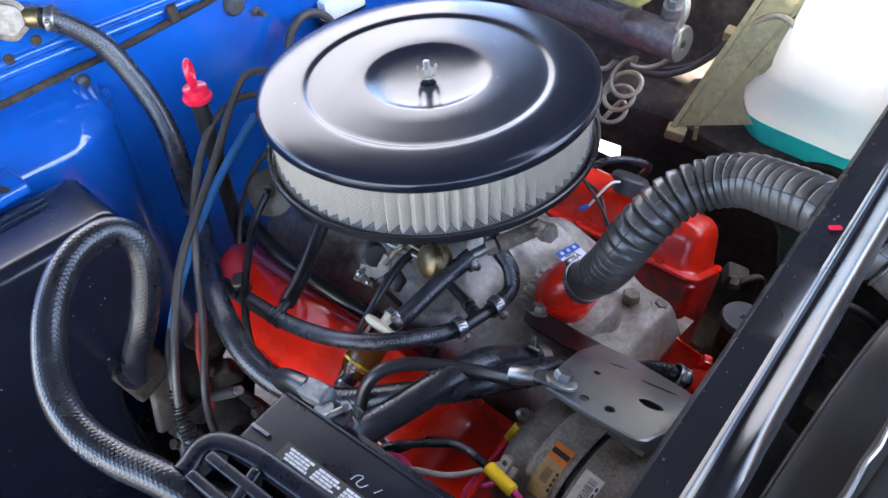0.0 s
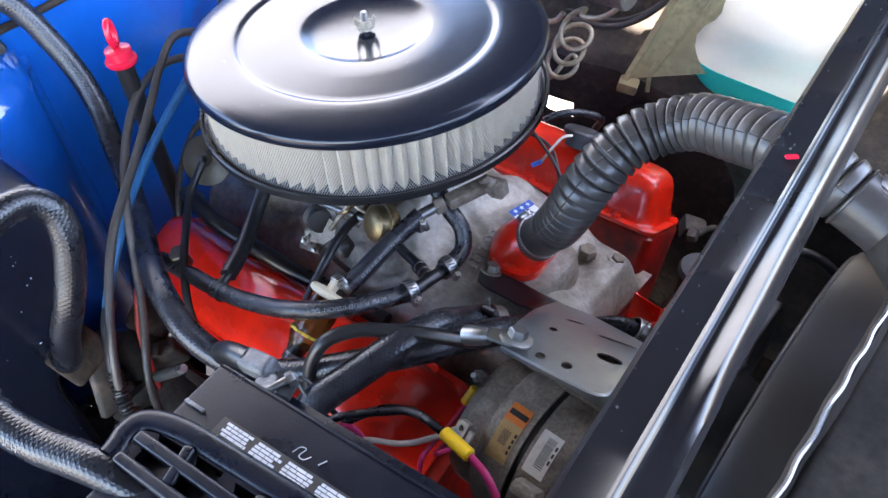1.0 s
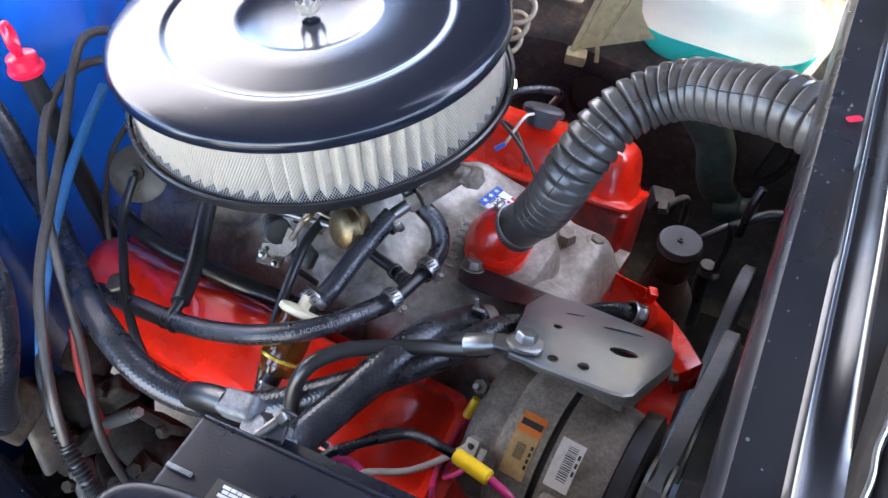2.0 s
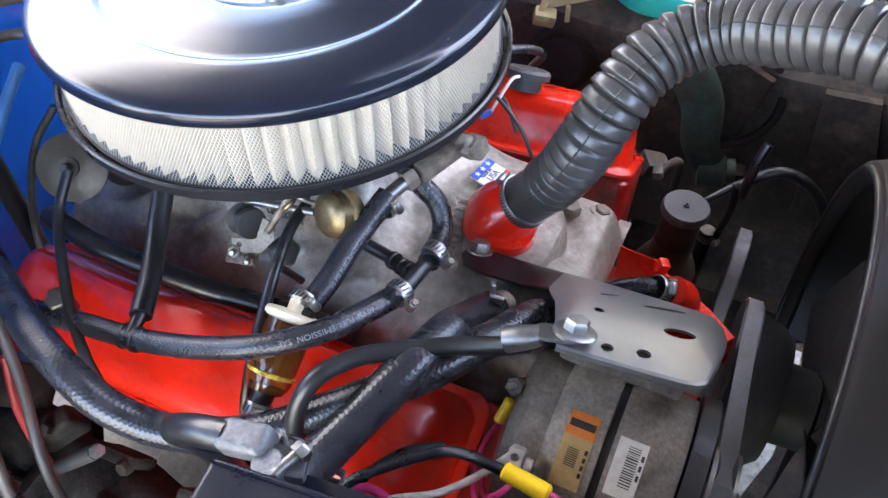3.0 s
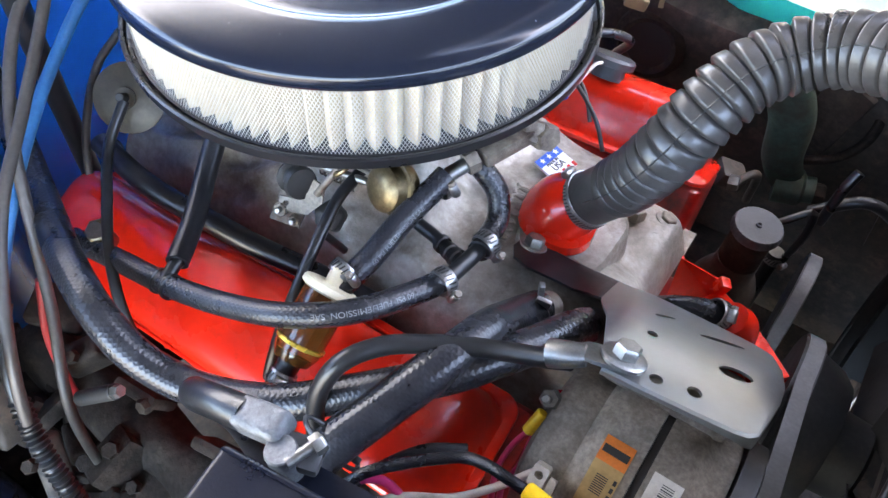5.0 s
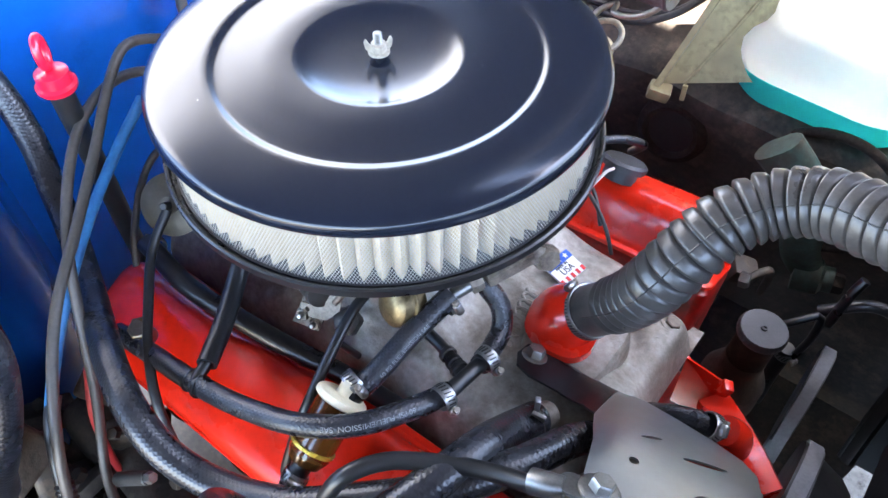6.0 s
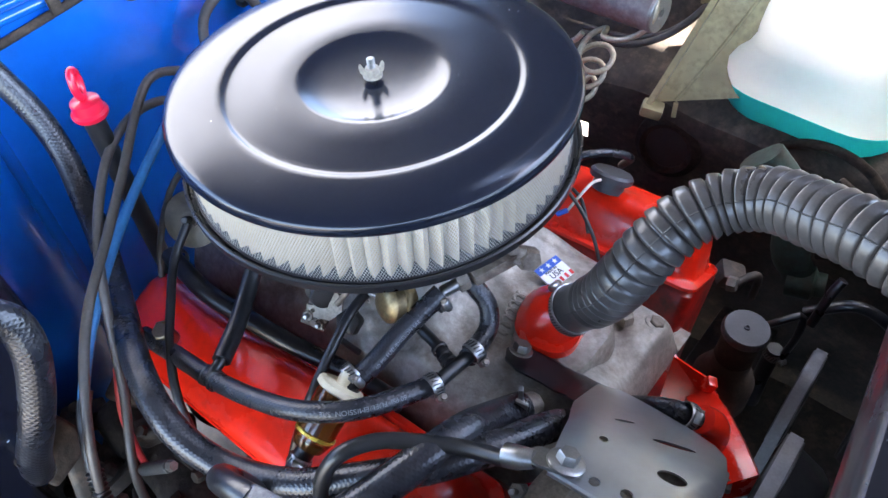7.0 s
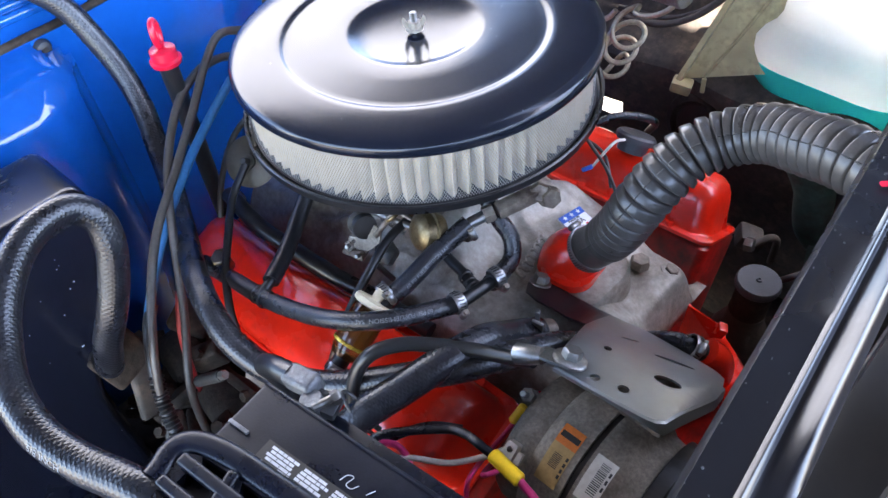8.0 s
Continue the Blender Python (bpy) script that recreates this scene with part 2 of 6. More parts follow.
def part(name, bm, mat, parent, label="", smooth=40):
    """Links a bmesh, drawn in the car's coordinates, as one mesh under a thing or a part."""
    finish(bm, smooth)
    at = ORIGIN[parent]
    bmesh.ops.translate(bm, verts=bm.verts, vec=-at)
    me = bpy.data.meshes.new(name)
    bm.to_mesh(me)
    bm.free()
    me.materials.append(mat)
    ob = new(name, me)
    ob.parent = parent
    ORIGIN[ob] = at
    return tagged(ob, label)


def single(name, bm, mat, label, category, group="", kind="", smooth=40):
    """A thing of one mesh, with its origin at its lowest middle."""
    finish(bm, smooth)
    lo = [min(v.co[i] for v in bm.verts) for i in range(3)]
    hi = [max(v.co[i] for v in bm.verts) for i in range(3)]
    at = Vector(((lo[0] + hi[0]) / 2, (lo[1] + hi[1]) / 2, lo[2]))
    bmesh.ops.translate(bm, verts=bm.verts, vec=-at)
    me = bpy.data.meshes.new(name)
    bm.to_mesh(me)
    bm.free()
    me.materials.append(mat)
    ob = new(name, me)
    ob.location = at
    ORIGIN[ob] = at
    return tagged(ob, label, category, group, kind)


def basis(axis, hint=(0, 0, 1)):
    """Three unit vectors, the third along axis."""
    w = Vector(axis).normalized()
    u = Vector(hint) - w * w.dot(Vector(hint))
    if u.length < 1e-4:
        u = Vector((1, 0, 0)) - w * w.x
    u.normalize()
    return u, w.cross(u), w


def lathe(profile, at, axis=(0, 0, 1), seg=48, hint=(0, 0, 1), bm=None, wobble=None):
    """Turns (radius, height) rows about an axis; ends on the axis are closed."""
    bm = bm or bmesh.new()
    u, v, w = basis(axis, hint)
    at = Vector(at)
    rings = []
    for r, h in profile:
        if r < 1e-6:
            rings.append([bm.verts.new(at + w * h)])
        else:
            ring = []
            for i in range(seg):
                a = 2 * math.pi * i / seg
                k = r * (wobble(a) if wobble else 1)
                ring.append(bm.verts.new(at + w * h + u * (k * math.cos(a)) + v * (k * math.sin(a))))
            rings.append(ring)
    for a, b in zip(rings, rings[1:]):
        for i in range(seg):
            j = (i + 1) % seg
            if len(a) == 1 and len(b) > 1:
                bm.faces.new((a[0], b[i], b[j]))
            elif len(b) == 1 and len(a) > 1:
                bm.faces.new((a[i], a[j], b[0]))
            elif len(a) > 1:
                bm.faces.new((a[i], a[j], b[j], b[i]))
    return bm


def rod(a, b, r, r2=None, seg=20, bevel=0.0008, bm=None):
    a, b = Vector(a), Vector(b)
    h, r2 = (b - a).length, r if r2 is None else r2
    k = min(bevel, h * 0.3, r * 0.4)
    return lathe([(0, 0), (r - k, 0), (r, k), (r2, h - k), (r2 - k, h), (0, h)], a, b - a, seg, bm=bm)


def hexagon(at, axis, r, h, bm=None):
    """A hexagon head with a chamfered crown."""
    return lathe([(0, 0), (r, 0), (r, h * 0.75), (r * 0.85, h), (0, h)], at, axis, 6, bm=bm)


def block(size, m=None, bevel=0.002, seg=2, bm=None, taper=None):
    """A box about m's origin with rounded edges; taper shrinks its top."""
    own = bmesh.new()
    bmesh.ops.create_cube(own, size=1)
    for v in own.verts:
        k = taper if taper and v.co.z > 0 else 1
        v.co = Vector((v.co.x * size[0] * k, v.co.y * size[1] * k, v.co.z * size[2]))
    if bevel:
        bmesh.ops.bevel(own, geom=own.edges[:], offset=bevel, segments=seg, profile=0.6, affect="EDGES")
    if m is not None:
        bmesh.ops.transform(own, matrix=m if isinstance(m, Matrix) else Matrix.Translation(m), verts=own.verts)
    if bm is None:
        return own
    me = bpy.data.meshes.new("join")
    own.to_mesh(me)
    own.free()
    bm.from_mesh(me)
    bpy.data.meshes.remove(me)
    return bm


def spline(pts, step=0.006):
    """Even points on a smooth line through pts."""
    p = [Vector(q) for q in pts]
    if len(p) == 2:
        dense = [p[0].lerp(p[1], i / 20) for i in range(21)]
    else:
        ext = [p[0] * 2 - p[1], *p, p[-1] * 2 - p[-2]]
        dense = []
        for i in range(1, len(ext) - 2):
            a, b, c, d = ext[i - 1 : i + 3]
            t1 = max((b - a).length, 1e-5) ** 0.5
            t2 = max((c - b).length, 1e-5) ** 0.5
            t3 = max((d - c).length, 1e-5) ** 0.5
            m1 = ((b - a) / t1 - (c - a) / (t1 + t2) + (c - b) / t2) * t2
            m2 = ((c - b) / t2 - (d - b) / (t2 + t3) + (d - c) / t3) * t2
            for k in range(24):
                t = k / 24
                dense.append(b * (2 * t**3 - 3 * t**2 + 1) + m1 * (t**3 - 2 * t**2 + t) + c * (3 * t**2 - 2 * t**3) + m2 * (t**3 - t**2))
        dense.append(p[-1])
    s = [0.0]
    for a, b in zip(dense, dense[1:]):
        s.append(s[-1] + (b - a).length)
    n = max(3, round(s[-1] / step))
    out, j = [], 0
    for i in range(n + 1):
        q = s[-1] * i / n
        while j < len(s) - 2 and s[j + 1] < q:
            j += 1
        f = (q - s[j]) / max(s[j + 1] - s[j], 1e-9)
        out.append(dense[j].lerp(dense[j + 1], min(1, f)))
    return out, s[-1]


def frames_on(path):
    """Tangent and two steady side vectors at each point of a path."""
    out, u = [], None
    for i, p in enumerate(path):
        t = (path[min(i + 1, len(path) - 1)] - path[max(i - 1, 0)]).normalized()
        u = basis(t, u if u is not None else (0, 0, 1))[0]
        out.append((p, t, u, t.cross(u)))
    return out


def tube(pts, r, step=0.006, seg=14, wall=0.0, bm=None, shape=None):
    """A hose or cable along a smooth line. r may be a function of the distance run."""
    bm = bm or bmesh.new()
    path, length = spline(pts, step)
    fr = frames_on(path)
    rings = []
    for i, (p, t, u, v) in enumerate(fr):
        s = length * i / (len(fr) - 1)
        rad = r(s, length) if callable(r) else r
        ring = []
        for k in range(seg):
            a = 2 * math.pi * k / seg
            f = rad * (shape(a, s) if shape else 1)
            ring.append(bm.verts.new(p + u * (f * math.cos(a)) + v * (f * math.sin(a))))
        rings.append(ring)
    uv = bm.loops.layers.uv.verify()
    for n, (a, b) in enumerate(zip(rings, rings[1:])):
        s0, s1 = length * n / (len(fr) - 1), length * (n + 1) / (len(fr) - 1)
        for i in range(seg):
            j = (i + 1) % seg
            face = bm.faces.new((a[i], a[j], b[j], b[i]))
            for loop, st in zip(face.loops, ((s0, i / seg), (s0, (i + 1) / seg), (s1, (i + 1) / seg), (s1, i / seg))):
                loop[uv].uv = st
    for ring, (p, t, u, v), d in ((rings[0], fr[0], -1), (rings[-1], fr[-1], 1)):
        if wall:
            inner = [bm.verts.new(p + (c.co - p) * (1 - wall)) for c in ring]
            deep = [bm.verts.new(c.co - t * (d * 0.012)) for c in inner]
            for i in range(seg):
                j = (i + 1) % seg
                bm.faces.new((ring[i], ring[j], inner[j], inner[i]))
                bm.faces.new((inner[i], inner[j], deep[j], deep[i]))
            bm.faces.new(deep)
        else:
            bm.faces.new(ring)
    return bm


def sheet(outline, thick, m=None, bevel=0.0, holes=(), bm=None):
    """A plate of a plane outline with real thickness (holes: rings of points), standing on its own z = 0."""
    own = bmesh.new()
    loops = [list(outline), *[list(h) for h in holes]]
    edges = []
    for loop in loops:
        vs = [own.verts.new((x, y, 0)) for x, y in loop]
        edges += [own.edges.new((vs[i], vs[(i + 1) % len(vs)])) for i in range(len(vs))]
    bmesh.ops.triangle_fill(own, use_beauty=True, use_dissolve=False, edges=edges)
    ret = bmesh.ops.extrude_face_region(own, geom=own.faces[:])
    bmesh.ops.translate(own, verts=[g for g in ret["geom"] if isinstance(g, bmesh.types.BMVert)], vec=(0, 0, thick))
    if m is not None:
        bmesh.ops.transform(own, matrix=m, verts=own.verts)
    if bm is None:
        return own
    me = bpy.data.meshes.new("join")
    own.to_mesh(me)
    own.free()
    bm.from_mesh(me)
    bpy.data.meshes.remove(me)
    return bm


def loft(sections, closed=True, caps=True, bm=None):
    """Joins rings of points, each with the same count."""
    bm = bm or bmesh.new()
    rings = [[bm.verts.new(p) for p in s] for s in sections]
    n = len(rings[0])
    for a, b in zip(rings, rings[1:]):
        for i in range(n if closed else n - 1):
            j = (i + 1) % n
            bm.faces.new((a[i], a[j], b[j], b[i]))
    if caps:
        bm.faces.new(rings[0])
        bm.faces.new(rings[-1])
    return bm


def round_rect(w, d, r, n=5):
    """Points of a rectangle with round corners, about the origin."""
    out = []
    for cx, cy, a0 in ((w / 2 - r, d / 2 - r, 0), (-w / 2 + r, d / 2 - r, 90), (-w / 2 + r, -d / 2 + r, 180), (w / 2 - r, -d / 2 + r, 270)):
        for i in range(n + 1):
            a = radians(a0 + 90 * i / n)
            out.append((cx + r * math.cos(a), cy + r * math.sin(a)))
    return out


def circle(cx, cy, r, n=16, ry=None, turn=0.0):
    out = []
    for i in range(n):
        a = 2 * math.pi * i / n
        x, y = r * math.cos(a), (ry or r) * math.sin(a)
        out.append((cx + x * math.cos(turn) - y * math.sin(turn), cy + x * math.sin(turn) + y * math.cos(turn)))
    return out


def to_frame(at, u, v, w):
    m = Matrix((u, v, w)).transposed().to_4x4()
    m.translation = at
    return m


def oriented(at, z, x):
    """A pose whose z and x axes point as given."""
    w = Vector(z).normalized()
    u = (Vector(x) - w * w.dot(Vector(x))).normalized()
    return to_frame(Vector(at), u, w.cross(u), w)


def hose_clamp(at, axis, r, screw, owner=None, width=0.010):
    """A worm-drive clamp: slotted band, screw housing and slotted hexagon screw."""
    c = thing("hose_clamp", at, "stainless worm-drive clamp tightened round a rubber hose", "hose clamp", "worm-drive hose clamps") if owner is None else owner
    h = width / 2
    u, v, w = basis(axis, screw)
    v = -v
    part("band", lathe([(r, -h), (r + 0.0007, -h), (r + 0.0011, -h * 0.8), (r + 0.0011, h * 0.8), (r + 0.0007, h), (r, h), (r, -h)], at, axis, 40), STAINLESS, c)
    bm = bmesh.new()
    n = max(20, round(2 * math.pi * r / 0.0027))
    for i in range(n):
        a = 2 * math.pi * (i + 0.5) / n
        if 0.45 < a < 2 * math.pi - 0.45:
            d = u * math.cos(a) + v * math.sin(a)
            t = v * math.cos(a) - u * math.sin(a)
            block((0.0011, width * 0.58, 0.0005), oriented(Vector(at) + d * (r + 0.0012), d, t + w * 0.25), 0, bm=bm)
    tagged(part("slot_row", bm, INK, c, "dark slots cut across the band"), kind="stuff")
    p = Vector(at) + u * (r + 0.0035)
    part("screw_housing", lathe([(0, -0.005), (0.0030, -0.005), (0.0036, -0.004), (0.0036, 0.004), (0.0030, 0.005), (0, 0.005)], p, v, 20), STAINLESS, c)
    bm = rod(p + v * 0.004, p + v * 0.0072, 0.0018, seg=12)
    hexagon(p + v * 0.0055, v, 0.0029, 0.0025, bm)
    part("screw", bm, ALU_DIRTY, c)
    return c


def bolt(at, axis, r=0.007, h=0.006, mat=None, owner=None, label="zinc-plated hexagon bolt with a washer"):
    mat = mat or ZINC
    c = owner or thing("bolt", at, label, "bolt", "engine bolts")
    part("washer", lathe([(0, 0), (r * 1.35, 0), (r * 1.35, 0.0015), (0, 0.0015)], at, axis, 24), mat, c)
    bm = hexagon(Vector(at) + Vector(axis).normalized() * 0.0015, axis, r, h)
    part("head", bm, mat, c)
    return c


def line(name, pts, r, mat, label, category="hose", group="", **kw):
    """A hose or cable that is a thing of one mesh."""
    return single(name, tube(pts, r, **kw), mat, label, category, group)


# ---- the setting: bodywork, ground, unseen screens that shape the light ----
def panel(name, bm, mat, label, category="bodywork"):
    return single(name, bm, mat, label, category, kind="structure")


def flat_wall(a, b, c, d, thick):
    """A wall between four corners, with thickness away from its front."""
    a, b, c, d = (Vector(p) for p in (a, b, c, d))
    n = (b - a).cross(d - a).normalized() * -thick
    return loft([[a, b, c, d], [a + n, b + n, c + n, d + n]])


def ground():
    bm = bmesh.new()
    bmesh.ops.create_grid(bm, x_segments=20, y_segments=20, size=60)
    bmesh.ops.translate(bm, verts=bm.verts, vec=(0, 0, -0.95))
    return panel("ground", bm, CONCRETE, "pale sunlit concrete under the car", "ground")


def firewall():
    """Pressed panel, flat on the far side, with a rounded box swelling out of its near side."""
    rows = []
    for i in range(151):
        y = -0.66 + 0.0088 * i
        row = []
        for j in range(121):
            z = -0.62 + 0.006 * j
            x = -0.375 - 0.12 * max(0.0, -0.30 - z)
            up, side = max(0.0, (z + 0.078) / 0.046), max(0.0, (y + 0.285) / 0.085)
            d = (up**2.4 + side**2.4) ** (1 / 2.4)
            x += 0.092 * max(0.0, 1 - d**2) ** 0.62
            low = max(0.0, min(1.0, (-0.10 - z) / 0.30))
            x += 0.02 * low * max(0.0, min(1.0, (-0.2 - y) / 0.12))
            row.append(Vector((x, y, z)))
        rows.append(row)
    bm = loft(rows, closed=False, caps=False)
    loft([[p - Vector((0.004, 0, 0)) for p in row] for row in rows], closed=False, caps=False, bm=bm)
    wall = panel("wall_firewall", bm, BLUE_PAINT, "glossy bright-blue painted steel firewall with pressed beads")
    for z, r in ((0.001, 0.006), (0.013, 0.0045)):
        rib = tube([(-0.374, -0.64, z - 0.008), (-0.374, -0.30, z), (-0.374, 0.0, z - 0.004), (-0.374, 0.5, z + 0.003)], r, 0.02, 16)
        part("rib", rib, BLUE_PAINT, wall)
    ledge = block((0.045, 0.22, 0.014), pose(-0.252, -0.458, -0.052, 0, 4, 3), 0.005, 3)
    part("ledge", ledge, BLUE_PAINT, wall)
    part("rust_spot", sheet(circle(0, 0, 0.012, 16, 0.005), 0.0006, pose(-0.243, -0.372, -0.0443, 0, 4, 30)), RUST, wall, "rusty chipped spot")
    return wall


def near_apron():
    """The black inner fender by the camera: a rounded box-like pressing with a flat top and two fine creases."""
    bm = block((0.112, 0.440, 0.54), pose(-0.171, -0.5225, -0.328, 0, -3.0, 0), 0.018, 6)
    for k in range(10):
        bmesh.ops.bisect_plane(bm, geom=bm.verts[:] + bm.edges[:] + bm.faces[:], plane_co=(0, 0, -0.13 - 0.022 * k), plane_no=(0, 0, 1))
    for v in bm.verts:
        if v.co.y > -0.45:
            arch = max(0.0, min(1.0, (-0.135 - v.co.z) / 0.15))
            v.co.y -= 0.085 * arch * arch * (3 - 2 * arch)
    wall = panel("wall_near_apron", bm, APRON_BLACK, "glossy black painted inner fender apron with a rounded top")
    for dx in (0.0, 0.011):
        crease = tube([(-0.213 + dx, -0.72, -0.0570 + dx * 0.052), (-0.213 + dx, -0.40, -0.0570 + dx * 0.052), (-0.214 + dx, -0.345, -0.0574 + dx * 0.052)], 0.0011, 0.01, 8)
        part("crease", crease, APRON_BLACK, wall)
    rng = random.Random(31)
    chips = bmesh.new()
    for k in range(26):
        z = -0.10 - 0.3 * rng.random()
        y = -0.33 - 0.25 * rng.random()
        w = 0.0003 + 0.0006 * rng.random() ** 3
        x = -0.171 + 0.0563 - 0.0524 * (z + 0.328)
        block((0.0006, w * (1 + 3 * rng.random() ** 4), w), pose(x, y, z, 180 * rng.random(), -3.0, 0), 0, bm=chips)
    tagged(part("paint_chips", chips, PRINT, wall, "tiny pale chips", smooth=0), kind="stuff")
    return wall


def far_apron():
    """The far inner fender: an upright dirty wall, a rounded ledge, a ragged opening and a round hole lower down."""
    prof = [(0.66, 0.03), (0.58, 0.0), (0.54, -0.08), (0.515, -0.16), (0.49, -0.205), (0.455, -0.228), (0.43, -0.238), (0.415, -0.250), (0.412, -0.27), (0.420, -0.285), (0.422, -0.30), (0.426, -0.338), (0.430, -0.37), (0.44, -0.44), (0.45, -0.75)]

    def at(i, j, deep):
        x, (y, z) = -0.42 + 0.022 * i, prof[j]
        y = min(y, 0.53) if x < 0.11 else y
        return Vector((x, y + deep + 0.003 * math.sin(19 * x) + 0.002 * math.sin(47 * x + 30 * z), z - 0.06 * max(0, x - 0.1) + 0.002 * math.sin(31 * x)))

    bm = bmesh.new()
    for deep in (0.0, 0.005):
        grid = [[bm.verts.new(at(i, j, deep)) for j in range(len(prof))] for i in range(60)]
        for i in range(59):
            for j in range(len(prof) - 1):
                if not (15 <= i <= 17 and j == 11):
                    bm.faces.new((grid[i][j], grid[i + 1][j], grid[i + 1][j + 1], grid[i][j + 1]))
    wall = panel("wall_far_apron", bm, GRIME, "dirty undercoated inner fender of the far side")
    part("hole_rim", lathe([(0.030, 0.0), (0.030, 0.006), (0.037, 0.010), (0.046, 0.004), (0.048, -0.004)], (0.105, 0.418, -0.315), (0.05, -1, 0.12), 40), RUST, wall, "rusty rim of a round hole")
    # Solid ink-coloured disc; its colour gives the shade of an open hole.
    part("hole", lathe([(0, 0.002), (0.031, 0.002), (0.031, 0.0035), (0, 0.0035)], (0.105, 0.4165, -0.315), (0.05, -1, 0.12), 40), INK, wall, "ink-dark disc painted in for a hole's shade")
    flange = loft([[Vector((0.425, 0.418, -0.27)), Vector((0.485, 0.418, -0.268)), Vector((0.485, 0.406, -0.268)), Vector((0.425, 0.406, -0.27))], [Vector((0.444, 0.428, -0.47)), Vector((0.54, 0.428, -0.465)), Vector((0.54, 0.410, -0.465)), Vector((0.444, 0.408, -0.47))]])
    part("flange", flange, GRIME, wall, "dusty upright flange")
    part("arch", tube([Vector((0.30 + 0.085 * math.cos(a), 0.424, -0.315 + 0.085 * math.sin(a))) for a in [radians(-70 + 20 * k) for k in range(12)]], 0.006, 0.008, 10), RUST, wall, "rusty pressed arch")
    return wall


def splash_pan():
    """Dirty sheet that closes the bay below, and the near frame rail."""
    bm = sheet([(-0.6, -0.70), (0.86, -0.70), (0.86, 0.62), (-0.6, 0.62)], 0.01, pose(0, 0, -0.72), holes=[[(0.455, 0.13), (0.50, 0.118), (0.53, 0.20), (0.56, 0.42), (0.52, 0.40)]])
    pan = panel("floor_splash_pan", bm, GRIME, "dirty undercoated pan below the engine")
    part("frame_rail", block((1.1, 0.07, 0.11), pose(0.05, -0.34, -0.55, 0, 0, 3), 0.008), GRIME, pan)
    part("crossmember", block((0.09, 0.9, 0.08), Matrix.Translation((0.28, 0, -0.63)), 0.01), GRIME, pan)
    return pan


def radiator_support():
    """Upper radiator crossmember: flat flange, a sharp ridge, and a raised bead with a broad back slope that ends before its corner."""
    prof = [(-0.001, 0.060), (-0.001, 0.108), (0.002, 0.112), (0.0180, 0.1125), (0.0194, 0.1138), (0.0204, 0.1142), (0.0214, 0.1136), (0.0226, 0.1118), (0.0240, 0.1118), (0.0262, 0.1130), (0.0285, 0.1146), (0.0305, 0.1162), (0.0316, 0.1168), (0.0326, 0.1163), (0.0340, 0.1140), (0.0356, 0.1105), (0.0366, 0.1060), (0.0368, 0.090), (0.020, 0.080), (0.004, 0.060)]
    rows = []
    for i in range(150):
        y = -0.62 + i * 0.0096
        k = max(0.0, min(1.0, (y + 0.290) / 0.060))
        k = k * k * (3 - 2 * k)
        row = []
        for x, z in prof:
            zz = z if x < 0.0235 or z < 0.109 else 0.1115 + (z - 0.1115) * k
            row.append(Vector((x + 0.413 - 0.1 * y, y, zz + 0.0005 * math.sin(40 * y + 90 * x) + 0.0003 * math.sin(97 * y))))
        rows.append(row)
    bm = loft(rows, closed=True, caps=True)
    bar = panel("wall_radiator_support", bm, BLACK_PAINT, "chipped glossy black radiator crossmember with a pressed bead")
    rng = random.Random(8)
    chips = bmesh.new()
    for k in range(45):
        y = -0.34 + 0.5 * rng.random()
        x = 0.414 - 0.1 * y + 0.0145 * rng.random()
        w = 0.0002 + 0.0004 * rng.random() ** 2
        lathe([(0, 0.0003), (w, 0.0003), (w, -0.0008)], (x, y, 0.1127), (0, 0, 1), 6, bm=chips, wobble=lambda a: 1 + 0.3 * math.sin(3 * a))
    tagged(part("paint_chips", chips, CAP_GREY, bar, "small grey paint chips"), kind="stuff")
    part("red_spot", sheet(round_rect(0.007, 0.0035, 0.001), 0.0005, pose(0.4365, -0.100, 0.1142, 0, 0, 40)), RED_PLASTIC, bar, "small red paint spot")
    return bar


def unseen_screens():
    """Unseen screens added to shape light and reflections: a dark roof over the car, a dark wall beyond its far side
    and a pale sunlit wall behind it.
    """
    edge = [(-1.80, -3.0), (2.6, -3.0), (2.6, 0.88), (-0.4, 0.88), (-0.4, 2.9), (-1.80, 2.9)]
    roof = sheet(edge, 0.05, pose(0, 0, 1.5))
    panel("ceiling_unseen_blocker", roof, BLOCKER_DARK, "unseen dark roof added to block the sky and sun", "ceiling")
    wall = flat_wall((-2.2, 2.9, -0.95), (1.8, 2.9, -0.95), (1.8, 2.9, 4.2), (-2.2, 2.9, 4.2), 0.2)
    panel("wall_unseen_blocker", wall, BLOCKER_DARK, "unseen dark wall added to darken reflections", "wall")
    reflector = flat_wall((-4.0, -1.3, -0.95), (-4.0, 4.0, -0.95), (-4.0, 4.0, 4.3), (-4.0, -1.3, 4.3), 0.2)
    return panel("wall_unseen_reflector", reflector, REFLECTOR_PALE, "unseen pale wall added as a bright reflector", "wall")


